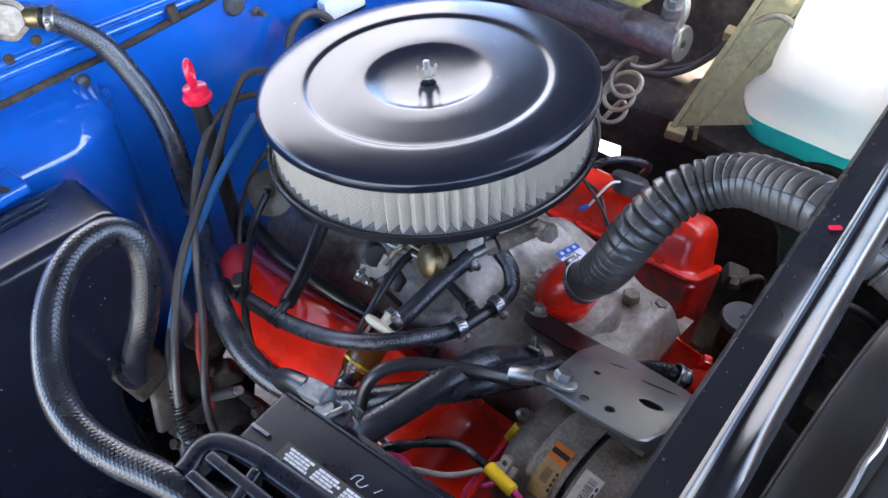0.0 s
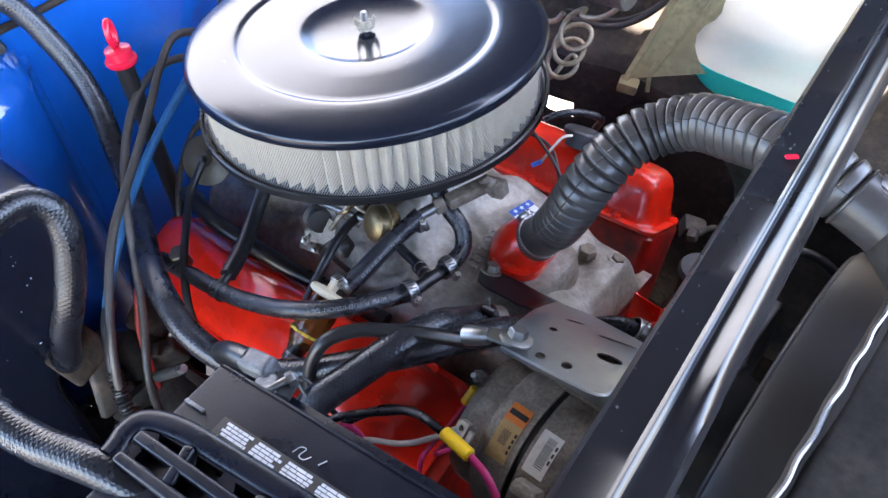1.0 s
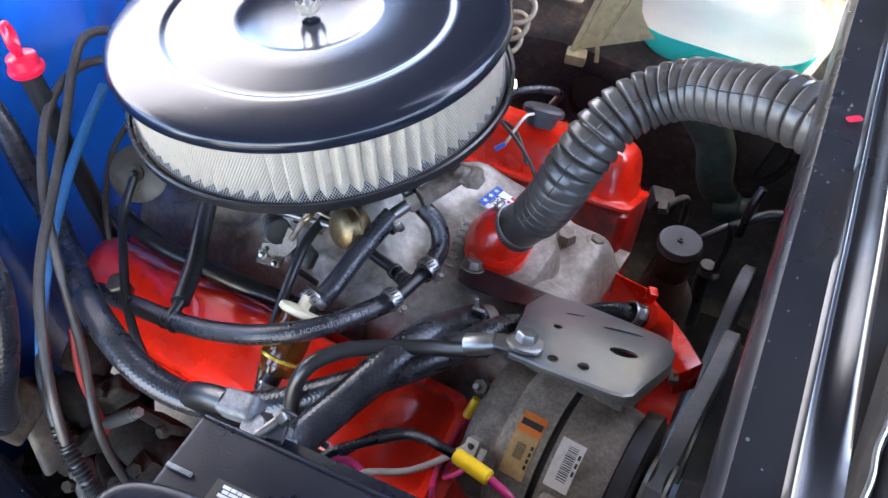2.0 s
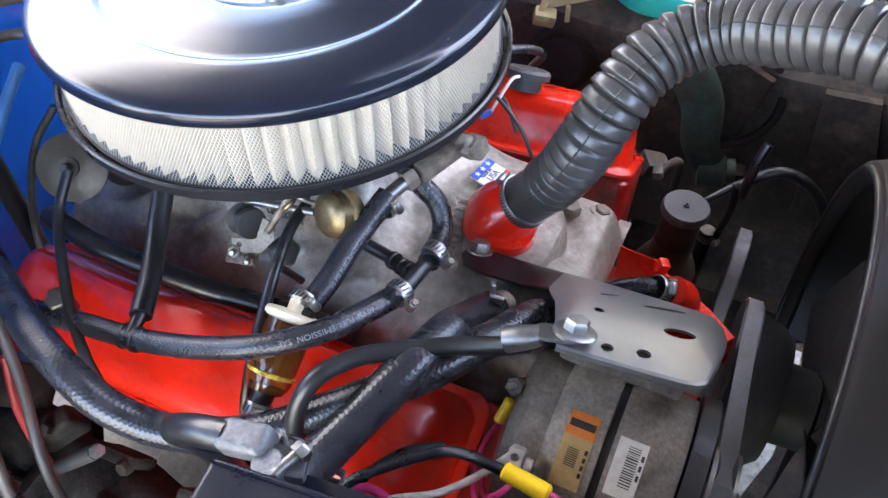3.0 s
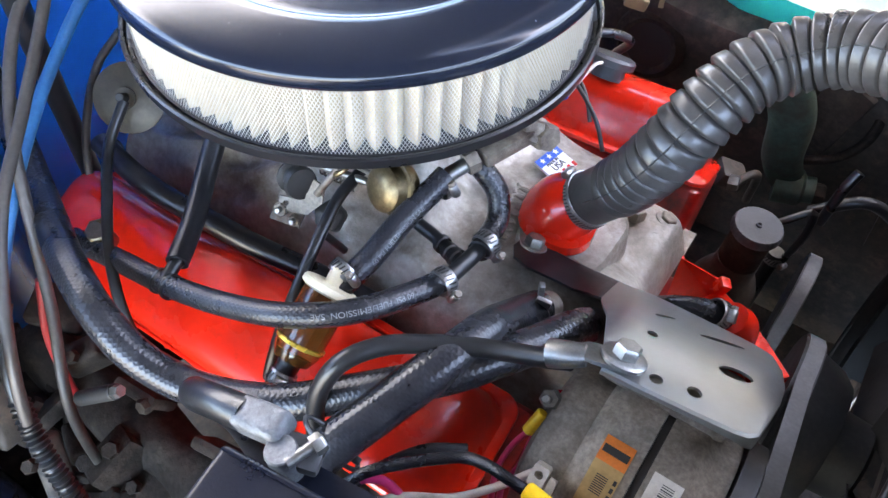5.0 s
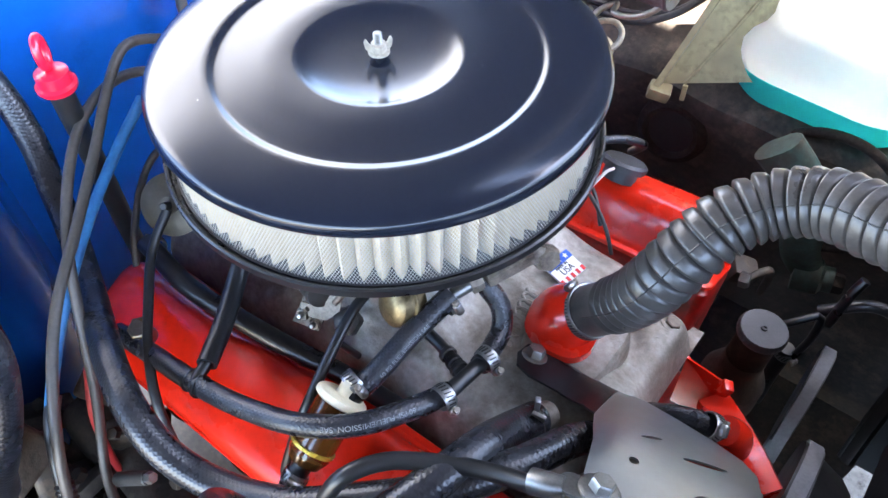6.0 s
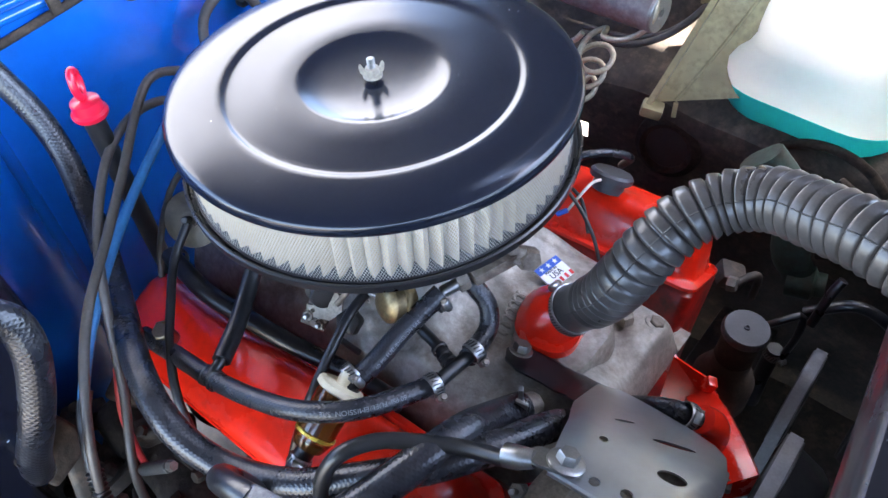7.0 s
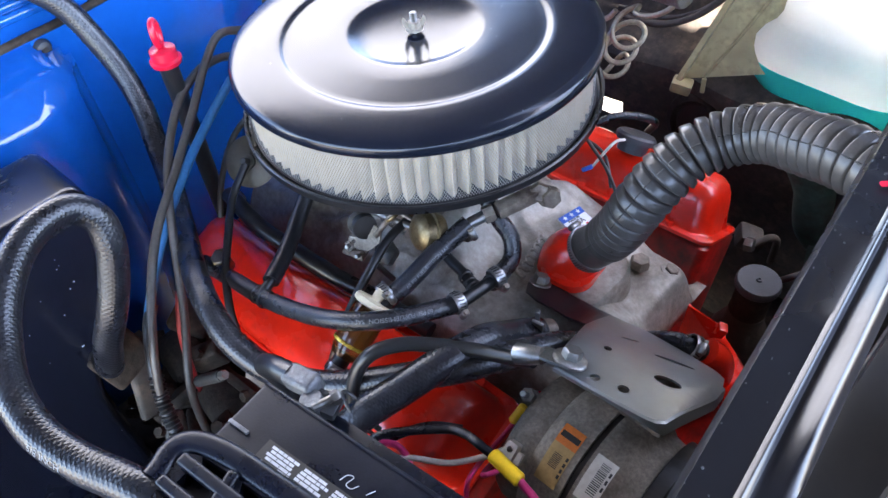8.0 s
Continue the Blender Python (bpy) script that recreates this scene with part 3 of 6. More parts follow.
def front_panels():
    """Sheet panels that close the bay on both sides of the radiator, and an unseen nose panel that blocks the sun."""
    near = flat_wall((0.545, -0.70, -0.72), (0.545, -0.30, -0.72), (0.515, -0.30, 0.085), (0.515, -0.70, 0.085), 0.004)
    panel("wall_front_near", near, GRIME, "black sheet panel beside the radiator")
    far = flat_wall((0.545, 0.345, -0.72), (0.545, 0.66, -0.72), (0.50, 0.66, 0.085), (0.50, 0.345, 0.085), 0.004)
    panel("wall_front_far", far, GRIME, "dirty sheet panel beside the radiator")
    # Added out of view to keep direct sun off the ground below.
    nose = flat_wall((0.72, -0.78, -0.80), (0.72, 0.78, -0.80), (0.70, 0.78, 0.07), (0.70, -0.78, 0.07), 0.004)
    panel("wall_unseen_nose_blocker", nose, GRIME, "unseen dark nose panel added to shade the ground")


def near_light_blocker():
    """An unseen low panel beside the near frame rail, added to keep light off the parts below."""
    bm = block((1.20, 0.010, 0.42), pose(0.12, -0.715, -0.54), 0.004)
    return panel("wall_near_light_blocker", bm, GRIME, "unseen dark panel added to shade the low near side")


ground()
near_light_blocker()
front_panels()
firewall()
near_apron()
far_apron()
splash_pan()
radiator_support()
unseen_screens()


# ---- air cleaner ----
def air_cleaner():
    c = thing("air_cleaner", (0, 0, -0.085), "round satin-black air cleaner with an exposed cream pleated filter", "air cleaner")
    lid = [(0, -0.0032), (0.015, -0.0030), (0.03, -0.0025), (0.042, -0.0017), (0.052, -0.0006), (0.058, 0.0006), (0.0615, 0.0017), (0.064, 0.0023), (0.067, 0.0026), (0.090, 0.0025), (0.117, 0.0024), (0.1225, 0.0024), (0.1245, 0.0026), (0.1262, 0.0032), (0.1280, 0.0038), (0.1300, 0.0042), (0.134, 0.0043), (0.145, 0.0044), (0.160, 0.0036), (0.169, 0.0028), (0.1735, 0.0018), (0.1762, 0.0), (0.1775, -0.0025), (0.178, -0.0065), (0.1778, -0.0090), (0.1765, -0.0105), (0.172, -0.0098), (0.120, -0.006), (0, -0.006)]
    part("lid", lathe(lid, (0, 0, 0), seg=180), LID_BLACK, c, "satin-black pressed steel lid with two raised rings")
    rng = random.Random(21)
    dust = bmesh.new()
    for k in range(22):
        r, a = 0.07 + 0.10 * rng.random(), 2 * math.pi * rng.random()
        z = 0.0026 if r < 0.12 else 0.0048 - 0.0013 * max(0.0, (r - 0.14) / 0.02)
        if abs(r - 0.125) > 0.006:
            w = 0.00010 + 0.00016 * rng.random() ** 3
            block((w * (1 + 3 * rng.random() ** 4), w, 0.0003), pose(r * math.cos(a), r * math.sin(a), z, 0, 0, 360 * rng.random()), 0, bm=dust)
    tagged(part("dust", dust, PRINT, c, "scattered pale dust", smooth=0), kind="stuff")
    n = 80
    rows = []
    for z in (-0.0095, -0.040, -0.066):
        ring = []
        for i in range(n * 4):
            a = 2 * math.pi * (i / (n * 4)) + 0.16 * (z + 0.04)
            k = (i % 4)
            r = (0.1690, 0.1632, 0.1550, 0.1632)[k] + 0.0006 * math.sin(i * 1.7)
            ring.append(Vector((r * math.cos(a), r * math.sin(a), z)))
        rows.append(ring)
    part("filter_element", loft(rows, caps=False), PAPER, c, "cream paper pleats", smooth=0)
    bm = bmesh.new()
    cells, steps, r, w = 430, 26, 0.1706, 0.00024
    for way in (1, -1):
        for k in range(cells):
            a0 = 2 * math.pi * k / cells
            prev = None
            for s in range(steps + 1):
                a = a0 + way * s * math.pi / cells
                z = -0.0095 - 0.0575 * s / steps
                pair = [bm.verts.new((r * math.cos(a + d / r), r * math.sin(a + d / r), z)) for d in (-w, w)]
                if prev:
                    bm.faces.new((prev[0], prev[1], pair[1], pair[0]))
                prev = pair
    tagged(part("wire_screen", bm, WIRE, c, "fine diamond wire screen round the pleats"), kind="stuff")
    part("lower_seal", lathe([(0.146, -0.0655), (0.1725, -0.0655), (0.1725, -0.0675), (0.146, -0.0675), (0.146, -0.0655)], (0, 0, 0), seg=96), SEAL, c)
    part("base_tray", lathe([(0.172, -0.068), (0.1755, -0.0668), (0.1768, -0.062), (0.1785, -0.0612), (0.1800, -0.0622), (0.1798, -0.0690), (0.176, -0.0722), (0.150, -0.0735), (0.120, -0.080), (0.075, -0.088), (0.06, -0.088), (0.06, -0.070), (0.14, -0.0695), (0.172, -0.068)], (0, 0, 0), seg=128), TRAY_BLACK, c, "black steel base tray with a rolled rim")
    stud = rod((0, 0, -0.003), (0, 0, 0.0185), 0.0031, seg=14)
    for i in range(6):
        lathe([(0.0030, 0), (0.0036, 0.0006), (0.0030, 0.0012)], (0, 0, 0.009 + i * 0.0016), seg=14, bm=stud)
    part("stud", stud, ZINC, c)
    nut = part("wing_nut", lathe([(0, 0.001), (0.0085, 0.001), (0.0085, 0.0024), (0.0062, 0.003), (0.0058, 0.009), (0.0035, 0.0095)], (0, 0, 0), seg=20), ALT_CASE, c, "dull zinc wing nut")
    for s in (1, -1):
        d = Vector((0.62 * s, 0.78 * s, 0))
        bm = loft([[Vector((0, 0, h)) + d * q + Vector((-d.y, d.x, 0)) * w for q, h, w in ring] for ring in (
            [(0.005, 0.002, 0.0012), (0.005, 0.008, 0.0012), (0.005, 0.008, -0.0012), (0.005, 0.002, -0.0012)],
            [(0.009, 0.003, 0.0012), (0.0085, 0.011, 0.0012), (0.0085, 0.011, -0.0012), (0.009, 0.003, -0.0012)],
            [(0.0125, 0.007, 0.0010), (0.0105, 0.0155, 0.0010), (0.0105, 0.0155, -0.0010), (0.0125, 0.007, -0.0010)],
            [(0.0135, 0.013, 0.0006), (0.0120, 0.0165, 0.0006), (0.0120, 0.0165, -0.0006), (0.0135, 0.013, -0.0006)])])
        bmesh.ops.scale(bm, vec=(0.82, 0.82, 0.85), verts=bm.verts)
        part("wing", bm, ALT_CASE, nut)


air_cleaner()

# ---- engine castings ----
TILT = 0.055


def on_bank(s, x, across, up):
    """A point on the rocker flange of the bank on side s: along the engine, across the flange (outwards) and above it."""
    return Vector((x, s * (0.1785 + 0.906 * across + 0.42 * up), -0.256 - 0.42 * across + 0.906 * up + TILT * (x - 0.268)))


def valve_cover(s, x0, x1, label, W=0.090, shift=0.0, dome=0.0):
    """A pressed cover with a turned flange, a stepped skirt and a rounded top; dome draws its front end back in an arch."""
    mid, L = (x0 + x1) / 2, x1 - x0
    n = Vector((0, s * 0.42, 0.906))
    c = thing("valve_cover", on_bank(s, mid, 0, 0), label, "valve cover", "red valve covers")
    secs = []
    steps = [(0.0, 0, 0, 0.016), (0.0035, 0, 0, 0.016), (0.005, 0.003, 0.003, 0.016), (0.0058, 0.015, 0.012, 0.018), (0.008, 0.018, 0.015, 0.019), (0.019, 0.022, 0.0165, 0.020), (0.030, 0.026, 0.018, 0.020), (0.039, 0.030, 0.0195, 0.020), (0.046, 0.034, 0.021, 0.020), (0.054, 0.041, 0.026, 0.020), (0.0595, 0.052, 0.036, 0.018), (0.0625, 0.068, 0.050, 0.012), (0.0635, 0.095, 0.066, 0.008)]
    for h, dl, dw, r in steps:
        back = dome * (1 - math.sqrt(max(0.0, 1 - (max(0.0, h - 0.006) / 0.0595) ** 2)))
        ring = []
        for x, y in round_rect(L - dl, W - dw, r, 8):
            k = max(0.0, min(1.0, (x + 0.02) / (L / 2)))
            ring.append(on_bank(s, mid + x - back * k, y + shift, h))
        secs.append(ring)
    part("cover", loft(secs), ENGINE_RED, c)
    for across, up in ((W / 2 - 0.0065, 0.030), (W / 2 - 0.0085, 0.041)):
        part("pressed_bead", tube([on_bank(s, mid + t * (L / 2 - 0.05) - dome * 0.3 * (t > 0.9), across + shift, up) for t in (-1, -0.4, 0.3, 1)], 0.0016, 0.02, 8), ENGINE_RED, c)
    for i in range(4):
        for side in (-1, 1):
            p = on_bank(s, mid - L / 2 + 0.05 + i * (L - 0.1) / 3, side * (W / 2 - 0.0045) + shift, 0.0052)
            part("flange_bolt", hexagon(p, n, 0.0052, 0.004), ENGINE_RED, c)
    return c


def cylinder_head(s, x0, x1, W=0.088, shift=0.0):
    c = thing("cylinder_head", on_bank(s, (x0 + x1) / 2, 0, -0.11), "grimy red cast-iron cylinder head", "cylinder head", "cylinder heads")
    secs = []
    for h, grow in ((-0.135, -0.01), (-0.132, 0.0), (-0.006, 0.0), (-0.002, -0.006)):
        secs.append([on_bank(s, (x0 + x1) / 2 + x, y + shift, h) for x, y in round_rect(x1 - x0 + grow, W + grow, 0.012, 4)])
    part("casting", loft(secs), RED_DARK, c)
    for i in range(4):
        x = x0 + 0.06 + i * 0.105
        part("exhaust_boss", tube([on_bank(s, x, 0.03, -0.06), on_bank(s, x, 0.06, -0.065), on_bank(s, x + 0.01, 0.075, -0.085), on_bank(s, x + 0.02, 0.078, -0.13)], 0.022, 0.01, 16), RUST, c, "rusty exhaust runner")


valve_cover(1, -0.19, 0.268, "glossy red valve cover of the far bank, beside the oil cap")
valve_cover(-1, -0.212, 0.245, "glossy red valve cover of the near bank, under hoses", 0.112, 0.011, 0.055)
cylinder_head(1, -0.19, 0.268)
cylinder_head(-1, -0.205, 0.262, 0.106, 0.010)


def engine_block():
    c = thing("engine_block", (0.03, 0, -0.62), "grimy red cast-iron engine block", "engine block")
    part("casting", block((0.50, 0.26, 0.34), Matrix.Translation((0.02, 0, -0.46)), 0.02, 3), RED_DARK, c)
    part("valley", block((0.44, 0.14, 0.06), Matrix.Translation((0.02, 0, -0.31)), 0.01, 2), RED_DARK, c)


engine_block()


def intake_manifold():
    c = thing("intake_manifold", (0.03, 0, -0.27), "dirty cast-aluminium intake manifold between the valve covers", "intake manifold")
    rows = []
    for i in range(170):
        x = -0.21 + 0.49 * i / 169
        row = []
        e = max(0.0, (x - 0.235) / 0.045)
        for j in range(97):
            y = -0.128 + 0.256 * j / 96
            v = abs(y) / 0.128
            z = -0.203 - 0.022 * v**2 - 0.035 * max(0, v - 0.8) / 0.2 * 0.5
            for k in (-0.13, -0.045, 0.05, 0.125):
                w = (x - k * (0.55 + 0.45 * v)) / (0.022 + 0.004 * v)
                z += 0.026 * math.exp(-(w**2)) * (1 - 0.8 * v**3)
            z += 0.030 / (1 + math.exp((abs(x) - 0.085) / 0.008)) / (1 + math.exp((abs(y) - 0.070) / 0.006))
            z += TILT * 0.4 * (x - 0.2) - 0.010 * e**2
            z += 0.009 * math.exp(-((((x - 0.258) / 0.017) ** 2 + ((y - 0.091) / 0.017) ** 2) ** 2))
            z += 0.008 * math.exp(-(((x - 0.256) / 0.013) ** 2) - ((y - 0.060) / 0.010) ** 2)
            z += 0.007 * math.exp(-(((x - 0.250) / 0.020) ** 2) - ((y - 0.012) / 0.020) ** 2)
            z += 0.0025 * math.sin(70 * x + 9 * math.sin(31 * y)) * math.exp(-(((x + 0.02) / 0.16) ** 4))
            g, h = max(0.0, min(1.0, (x - 0.185) / 0.045)), max(0.0, min(1.0, (y + 0.03) / 0.05))
            g, h = g * g * (3 - 2 * g), h * h * (3 - 2 * h)
            front = -0.2270 + 0.0045 * math.exp(-(((x - 0.262) / 0.016) ** 2) - ((y - 0.086) / 0.016) ** 2) - 0.004 * math.exp(-(((x - 0.235) / 0.020) ** 2) - ((y - 0.075) / 0.018) ** 2)
            front += 0.004 * math.exp(-(((x - 0.252) / 0.010) ** 2) - ((y - 0.052) / 0.012) ** 2)
            front -= 0.011 * (max(0.0, x - 0.228) / 0.045) ** 2 + 0.010 * (max(0.0, y - 0.065) / 0.035) ** 2
            z += (front - z) * g * h
            cx, cy = max(0.0, x - 0.2580), max(0.0, abs(y) - 0.090)
            z -= 0.011 * max(0.0, (math.hypot(cx, cy) - 0.0065) / 0.010) ** 2 * g
            z = max(z, -0.284)
            z -= 0.012 * max(0.0, (abs(y) - 0.112) / 0.016) ** 2 * (1 - g)
            row.append(Vector((x, y, z)))
        row += [Vector((x, 0.132, -0.285)), Vector((x, -0.132, -0.285))]
        rows.append(row)
    part("casting", loft(rows), ALUMINIUM, c)
    part("front_boss", loft([[Vector((0.203 + x * k, y * k, z)) for x, y in round_rect(0.078, 0.104, 0.034, 8)] for z, k in ((-0.232, 1.06), (-0.210, 1.0), (-0.202, 0.97), (-0.199, 0.92))]), ALUMINIUM, c)
    for x, y, z in ((0.2575, 0.085, -0.2330), (0.258, -0.085, -0.240), (0.10, 0.112, -0.226), (-0.02, 0.112, -0.230)):
        part("bolt_pad", lathe([(0.0, -0.010), (0.0120, -0.010), (0.0112, -0.001), (0.0100, 0.0), (0, 0.0)], (x, y, z), (0.25 if x > 0.2 else 0, 0.25 if y > 0 else -0.12, 1), 28), ALUMINIUM, c)
        part("manifold_bolt", hexagon((x, y, z), (0.25 if x > 0.2 else 0, 0.25 if y > 0 else -0.12, 1), 0.0078, 0.0035), ALU_DIRTY, c)
    part("sensor_boss", lathe([(0, -0.012), (0.012, -0.012), (0.0088, 0.006), (0.0080, 0.0075), (0.0042, 0.0078), (0.0040, 0.002), (0, 0.002)], (0.253, 0.056, -0.2385), (0.65, -0.25, 0.7), 24), ALUMINIUM, c)
    part("blanking_plug", hexagon((0.232, 0.062, -0.224), (0.05, 0.1, 1), 0.0105, 0.010), ALU_DIRTY, c, "dull hexagon plug")
    return c


intake_manifold()


def carburettor():
    c = thing("carburettor", (0, 0, -0.15), "oily aluminium four-barrel carburettor under the air cleaner", "carburettor")
    part("body", block((0.165, 0.115, 0.055), Matrix.Translation((0.0, 0, -0.120)), 0.008, 3), ALU_DIRTY, c)
    part("horn", lathe([(0, 0), (0.062, 0), (0.062, 0.03), (0, 0.03)], (0, 0, -0.098), seg=48), ALU_DIRTY, c)
    part("base_flange", block((0.15, 0.14, 0.012), Matrix.Translation((0.0, 0, -0.147)), 0.004), ALU_DIRTY, c)
    part("choke_pod", lathe([(0, 0), (0.010, 0.0), (0.0160, 0.003), (0.0178, 0.008), (0.0180, 0.013), (0.0205, 0.0135), (0.0205, 0.0155), (0.0180, 0.016), (0.0172, 0.024), (0.013, 0.0275), (0.006, 0.029), (0, 0.029)], (0.106, -0.092, -0.130), (-0.30, -0.85, 0.42), 36), BRASS, c, "yellow zinc choke pull-off can")
    part("lever", block((0.045, 0.004, 0.02), pose(0.02, -0.09, -0.138, 10, 20, 5), 0.0015), ALU_DIRTY, c)
    part("float_bowl", block((0.075, 0.030, 0.040), pose(-0.03, -0.066, -0.122, 0, 0, 2), 0.007, 3), ALU_DIRTY, c)
    part("bowl_cover", block((0.060, 0.024, 0.008), pose(0.048, -0.064, -0.106, 0, 0, -3), 0.003), ALU_DIRTY, c)
    for x, y, z in ((0.072, -0.070, -0.101), (0.030, -0.072, -0.101), (-0.05, -0.078, -0.101), (-0.01, -0.078, -0.101)):
        part("cover_screw", lathe([(0, 0.003), (0.003, 0.003), (0.0042, 0.001), (0.0042, 0), (0, 0)], (x, y, z), (0, -0.1, 1), 14), BRASS, c)
    for x in (0.056, -0.048):
        part("idle_screw", rod((x, -0.075, -0.140), (x + 0.004, -0.098, -0.144), 0.0026, seg=12), BRASS, c)
    spring = [(0.030 + 0.034 * k / 60, -0.101 + 0.0042 * math.cos(k * 0.9), -0.150 + 0.0042 * math.sin(k * 0.9)) for k in range(61)]
    part("return_spring", tube(spring, 0.0007, 0.0018, 6), ZINC, c)
    part("pull_off_arm", tube([(0.082, -0.100, -0.128), (0.066, -0.106, -0.118), (0.050, -0.098, -0.108)], 0.0018, 0.003, 8), ZINC, c)
    part("pod_bracket", block((0.004, 0.030, 0.030), pose(0.078, -0.074, -0.128, 8, 0, -12), 0.001), ALU_DIRTY, c)
    part("black_knob", lathe([(0, 0), (0.011, 0), (0.0125, 0.003), (0.011, 0.010), (0.006, 0.013), (0, 0.013)], (0.052, -0.118, -0.175), (0.2, -0.7, 0.7), 24, wobble=lambda a: 1 + 0.08 * math.cos(5 * a)), INK, c, "black lobed plastic knob")


carburettor()


def thermostat_housing():
    c = thing("thermostat_housing", (0.195, -0.006, -0.205), "red painted thermostat housing bolted to the manifold", "thermostat housing")
    part("flange", sheet(round_rect(0.050, 0.072, 0.022, 8), 0.009, pose(0.196, 0.002, -0.198, 0, 0, 8)), ENGINE_RED, c)
    prof = tube([(0.187, 0.0, -0.204), (0.190, 0.001, -0.188), (0.200, 0.003, -0.173), (0.214, 0.005, -0.156)], lambda s, L: 0.0190 + 0.0130 * max(0.0, 1 - (s / L / 0.80) ** 2.2), 0.003, 36)
    part("elbow", prof, ENGINE_RED, c)
    for y in (-0.048, 0.036):
        z = -0.1765 if y < 0 else -0.188
        b = thing("bolt", (0.19, y, z), "zinc hexagon bolt of the thermostat housing", "bolt", "engine bolts")
        bolt((0.193 if y < 0 else 0.19, y - (0.005 if y < 0 else 0), z), (0, 0.5 if y < 0 else 0, 1), 0.0078, 0.007, owner=b)


thermostat_housing()

# ---- radiator hose ----
CORR = [(0.196, 0.003, -0.181), (0.204, 0.004, -0.171), (0.222, 0.005, -0.148), (0.241, -0.001, -0.114), (0.255, -0.002, -0.080), (0.266, 0.011, -0.052), (0.279, 0.033, -0.031), (0.299, 0.051, -0.018), (0.326, 0.055, -0.004), (0.358, 0.043, 0.009), (0.392, 0.028, 0.022), (0.43, 0.014, 0.024), (0.485, 0.008, 0.008)]


def bellows(s, L):
    """Rounded lands that lean over one another, parted by narrow grooves; smooth cuffs at both ends."""
    if s < 0.050 or s > L - 0.03:
        return 0.0219
    u = (s / 0.0102) % 1.0
    if u < 0.20:
        f = math.sin(u / 0.20 * math.pi / 2) ** 0.8
    elif u < 0.84:
        q = (u - 0.20) / 0.64
        f = 1 - 0.22 * q - 0.16 * q * q
    else:
        f = 0.62 * (1 - (u - 0.84) / 0.16) ** 1.5
    return 0.0186 + 0.0050 * f


def beside(pts, r, facing, step=0.003):
    """A line that runs along a hose's surface on the side that faces a given way."""
    path, length = spline(pts, step)
    out = []
    for i, (p, t, u, v) in enumerate(frames_on(path)):
        d = basis(t, facing)[0]
        s = length * i / (len(path) - 1)
        out.append((p, t, d, s, r(s, length) if callable(r) else r))
    return out, length


def radiator_hose():
    c = thing("radiator_hose", CORR[0], "black corrugated rubber hose from the thermostat housing to the radiator", "radiator hose")
    part("hose", tube(CORR, bellows, 0.0008, 48), RUBBER_GLOSS, c, "", 60)
    track, length = beside(CORR, bellows, (0.1, -1.0, 0.75), 0.0012)
    rng = random.Random(5)
    bm = bmesh.new()
    ring = None
    for p, t, d, s, r in track:
        if 0.03 < s < length - 0.03:
            e = t.cross(d)
            q = p + d * (r + 0.0001)
            w = 0.0004 + 0.0004 * rng.random()
            new_ring = [bm.verts.new(q + e * w), bm.verts.new(q + d * 0.0006), bm.verts.new(q - e * w), bm.verts.new(q - d * 0.0008)]
            if ring:
                for a in range(4):
                    bm.faces.new((ring[a], ring[(a + 1) % 4], new_ring[(a + 1) % 4], new_ring[a]))
            ring = new_ring
    part("mould_seam", bm, INK, c, "ragged dark mould seam")
    hose_clamp((0.207, 0.004, -0.167), (0.55, 0.02, 0.83), 0.0222, (-0.6, 0.1, 0.4))
    hose_clamp((0.468, 0.013, 0.013), (0.95, 0, -0.2), 0.0222, (0, 0.3, 1))


radiator_hose()

def letters(text, size, m, depth=0.0004):
    """Built-in lettering as a mesh in the frame m, centred."""
    cu = bpy.data.curves.new("letters", "FONT")
    cu.body, cu.size, cu.align_x, cu.align_y, cu.extrude = text, size, "CENTER", "CENTER", depth / 2
    ob = bpy.data.objects.new("letters", cu)
    scene.collection.objects.link(ob)
    dg = bpy.context.evaluated_depsgraph_get()
    me = bpy.data.meshes.new_from_object(ob.evaluated_get(dg))
    bm = bmesh.new()
    bm.from_mesh(me)
    bpy.data.objects.remove(ob)
    bpy.data.meshes.remove(me)
    bpy.data.curves.remove(cu)
    bmesh.ops.transform(bm, matrix=m, verts=bm.verts)
    return bm


def wrap(bm, pts, r, facing, middle):
    """Bends a flat mesh round a hose: its x runs along the hose about the distance middle, its y round it."""
    track, length = beside(pts, r, facing, 0.001)
    n = len(track) - 1
    for v in bm.verts:
        x, y, z = v.co
        f = min(max((middle + x) / length, 0), 1) * n
        p, t, d, s, rad = track[min(n, round(f))]
        e, a = d.cross(t), y / r
        v.co = p + t * (middle + x - s) + (d * math.cos(a) + e * math.sin(a)) * (r + 0.0002 + z)
    return bm


def printed_hose(name, pts, r, mat, label, texts=(), wall=0.0):
    """A hose with lines of print on its cover."""
    c = thing(name, pts[0], label, "hose")
    part("hose", tube(pts, r, wall=wall, seg=28, step=0.004), mat, c)
    for text, size, facing, middle, turn in texts:
        part("lettering", wrap(letters(text, size, Matrix.Rotation(turn, 4, "Z"), 0.0002), pts, r, facing, middle), HOSE_PRINT, c, "white printed lettering", smooth=0)
    return c


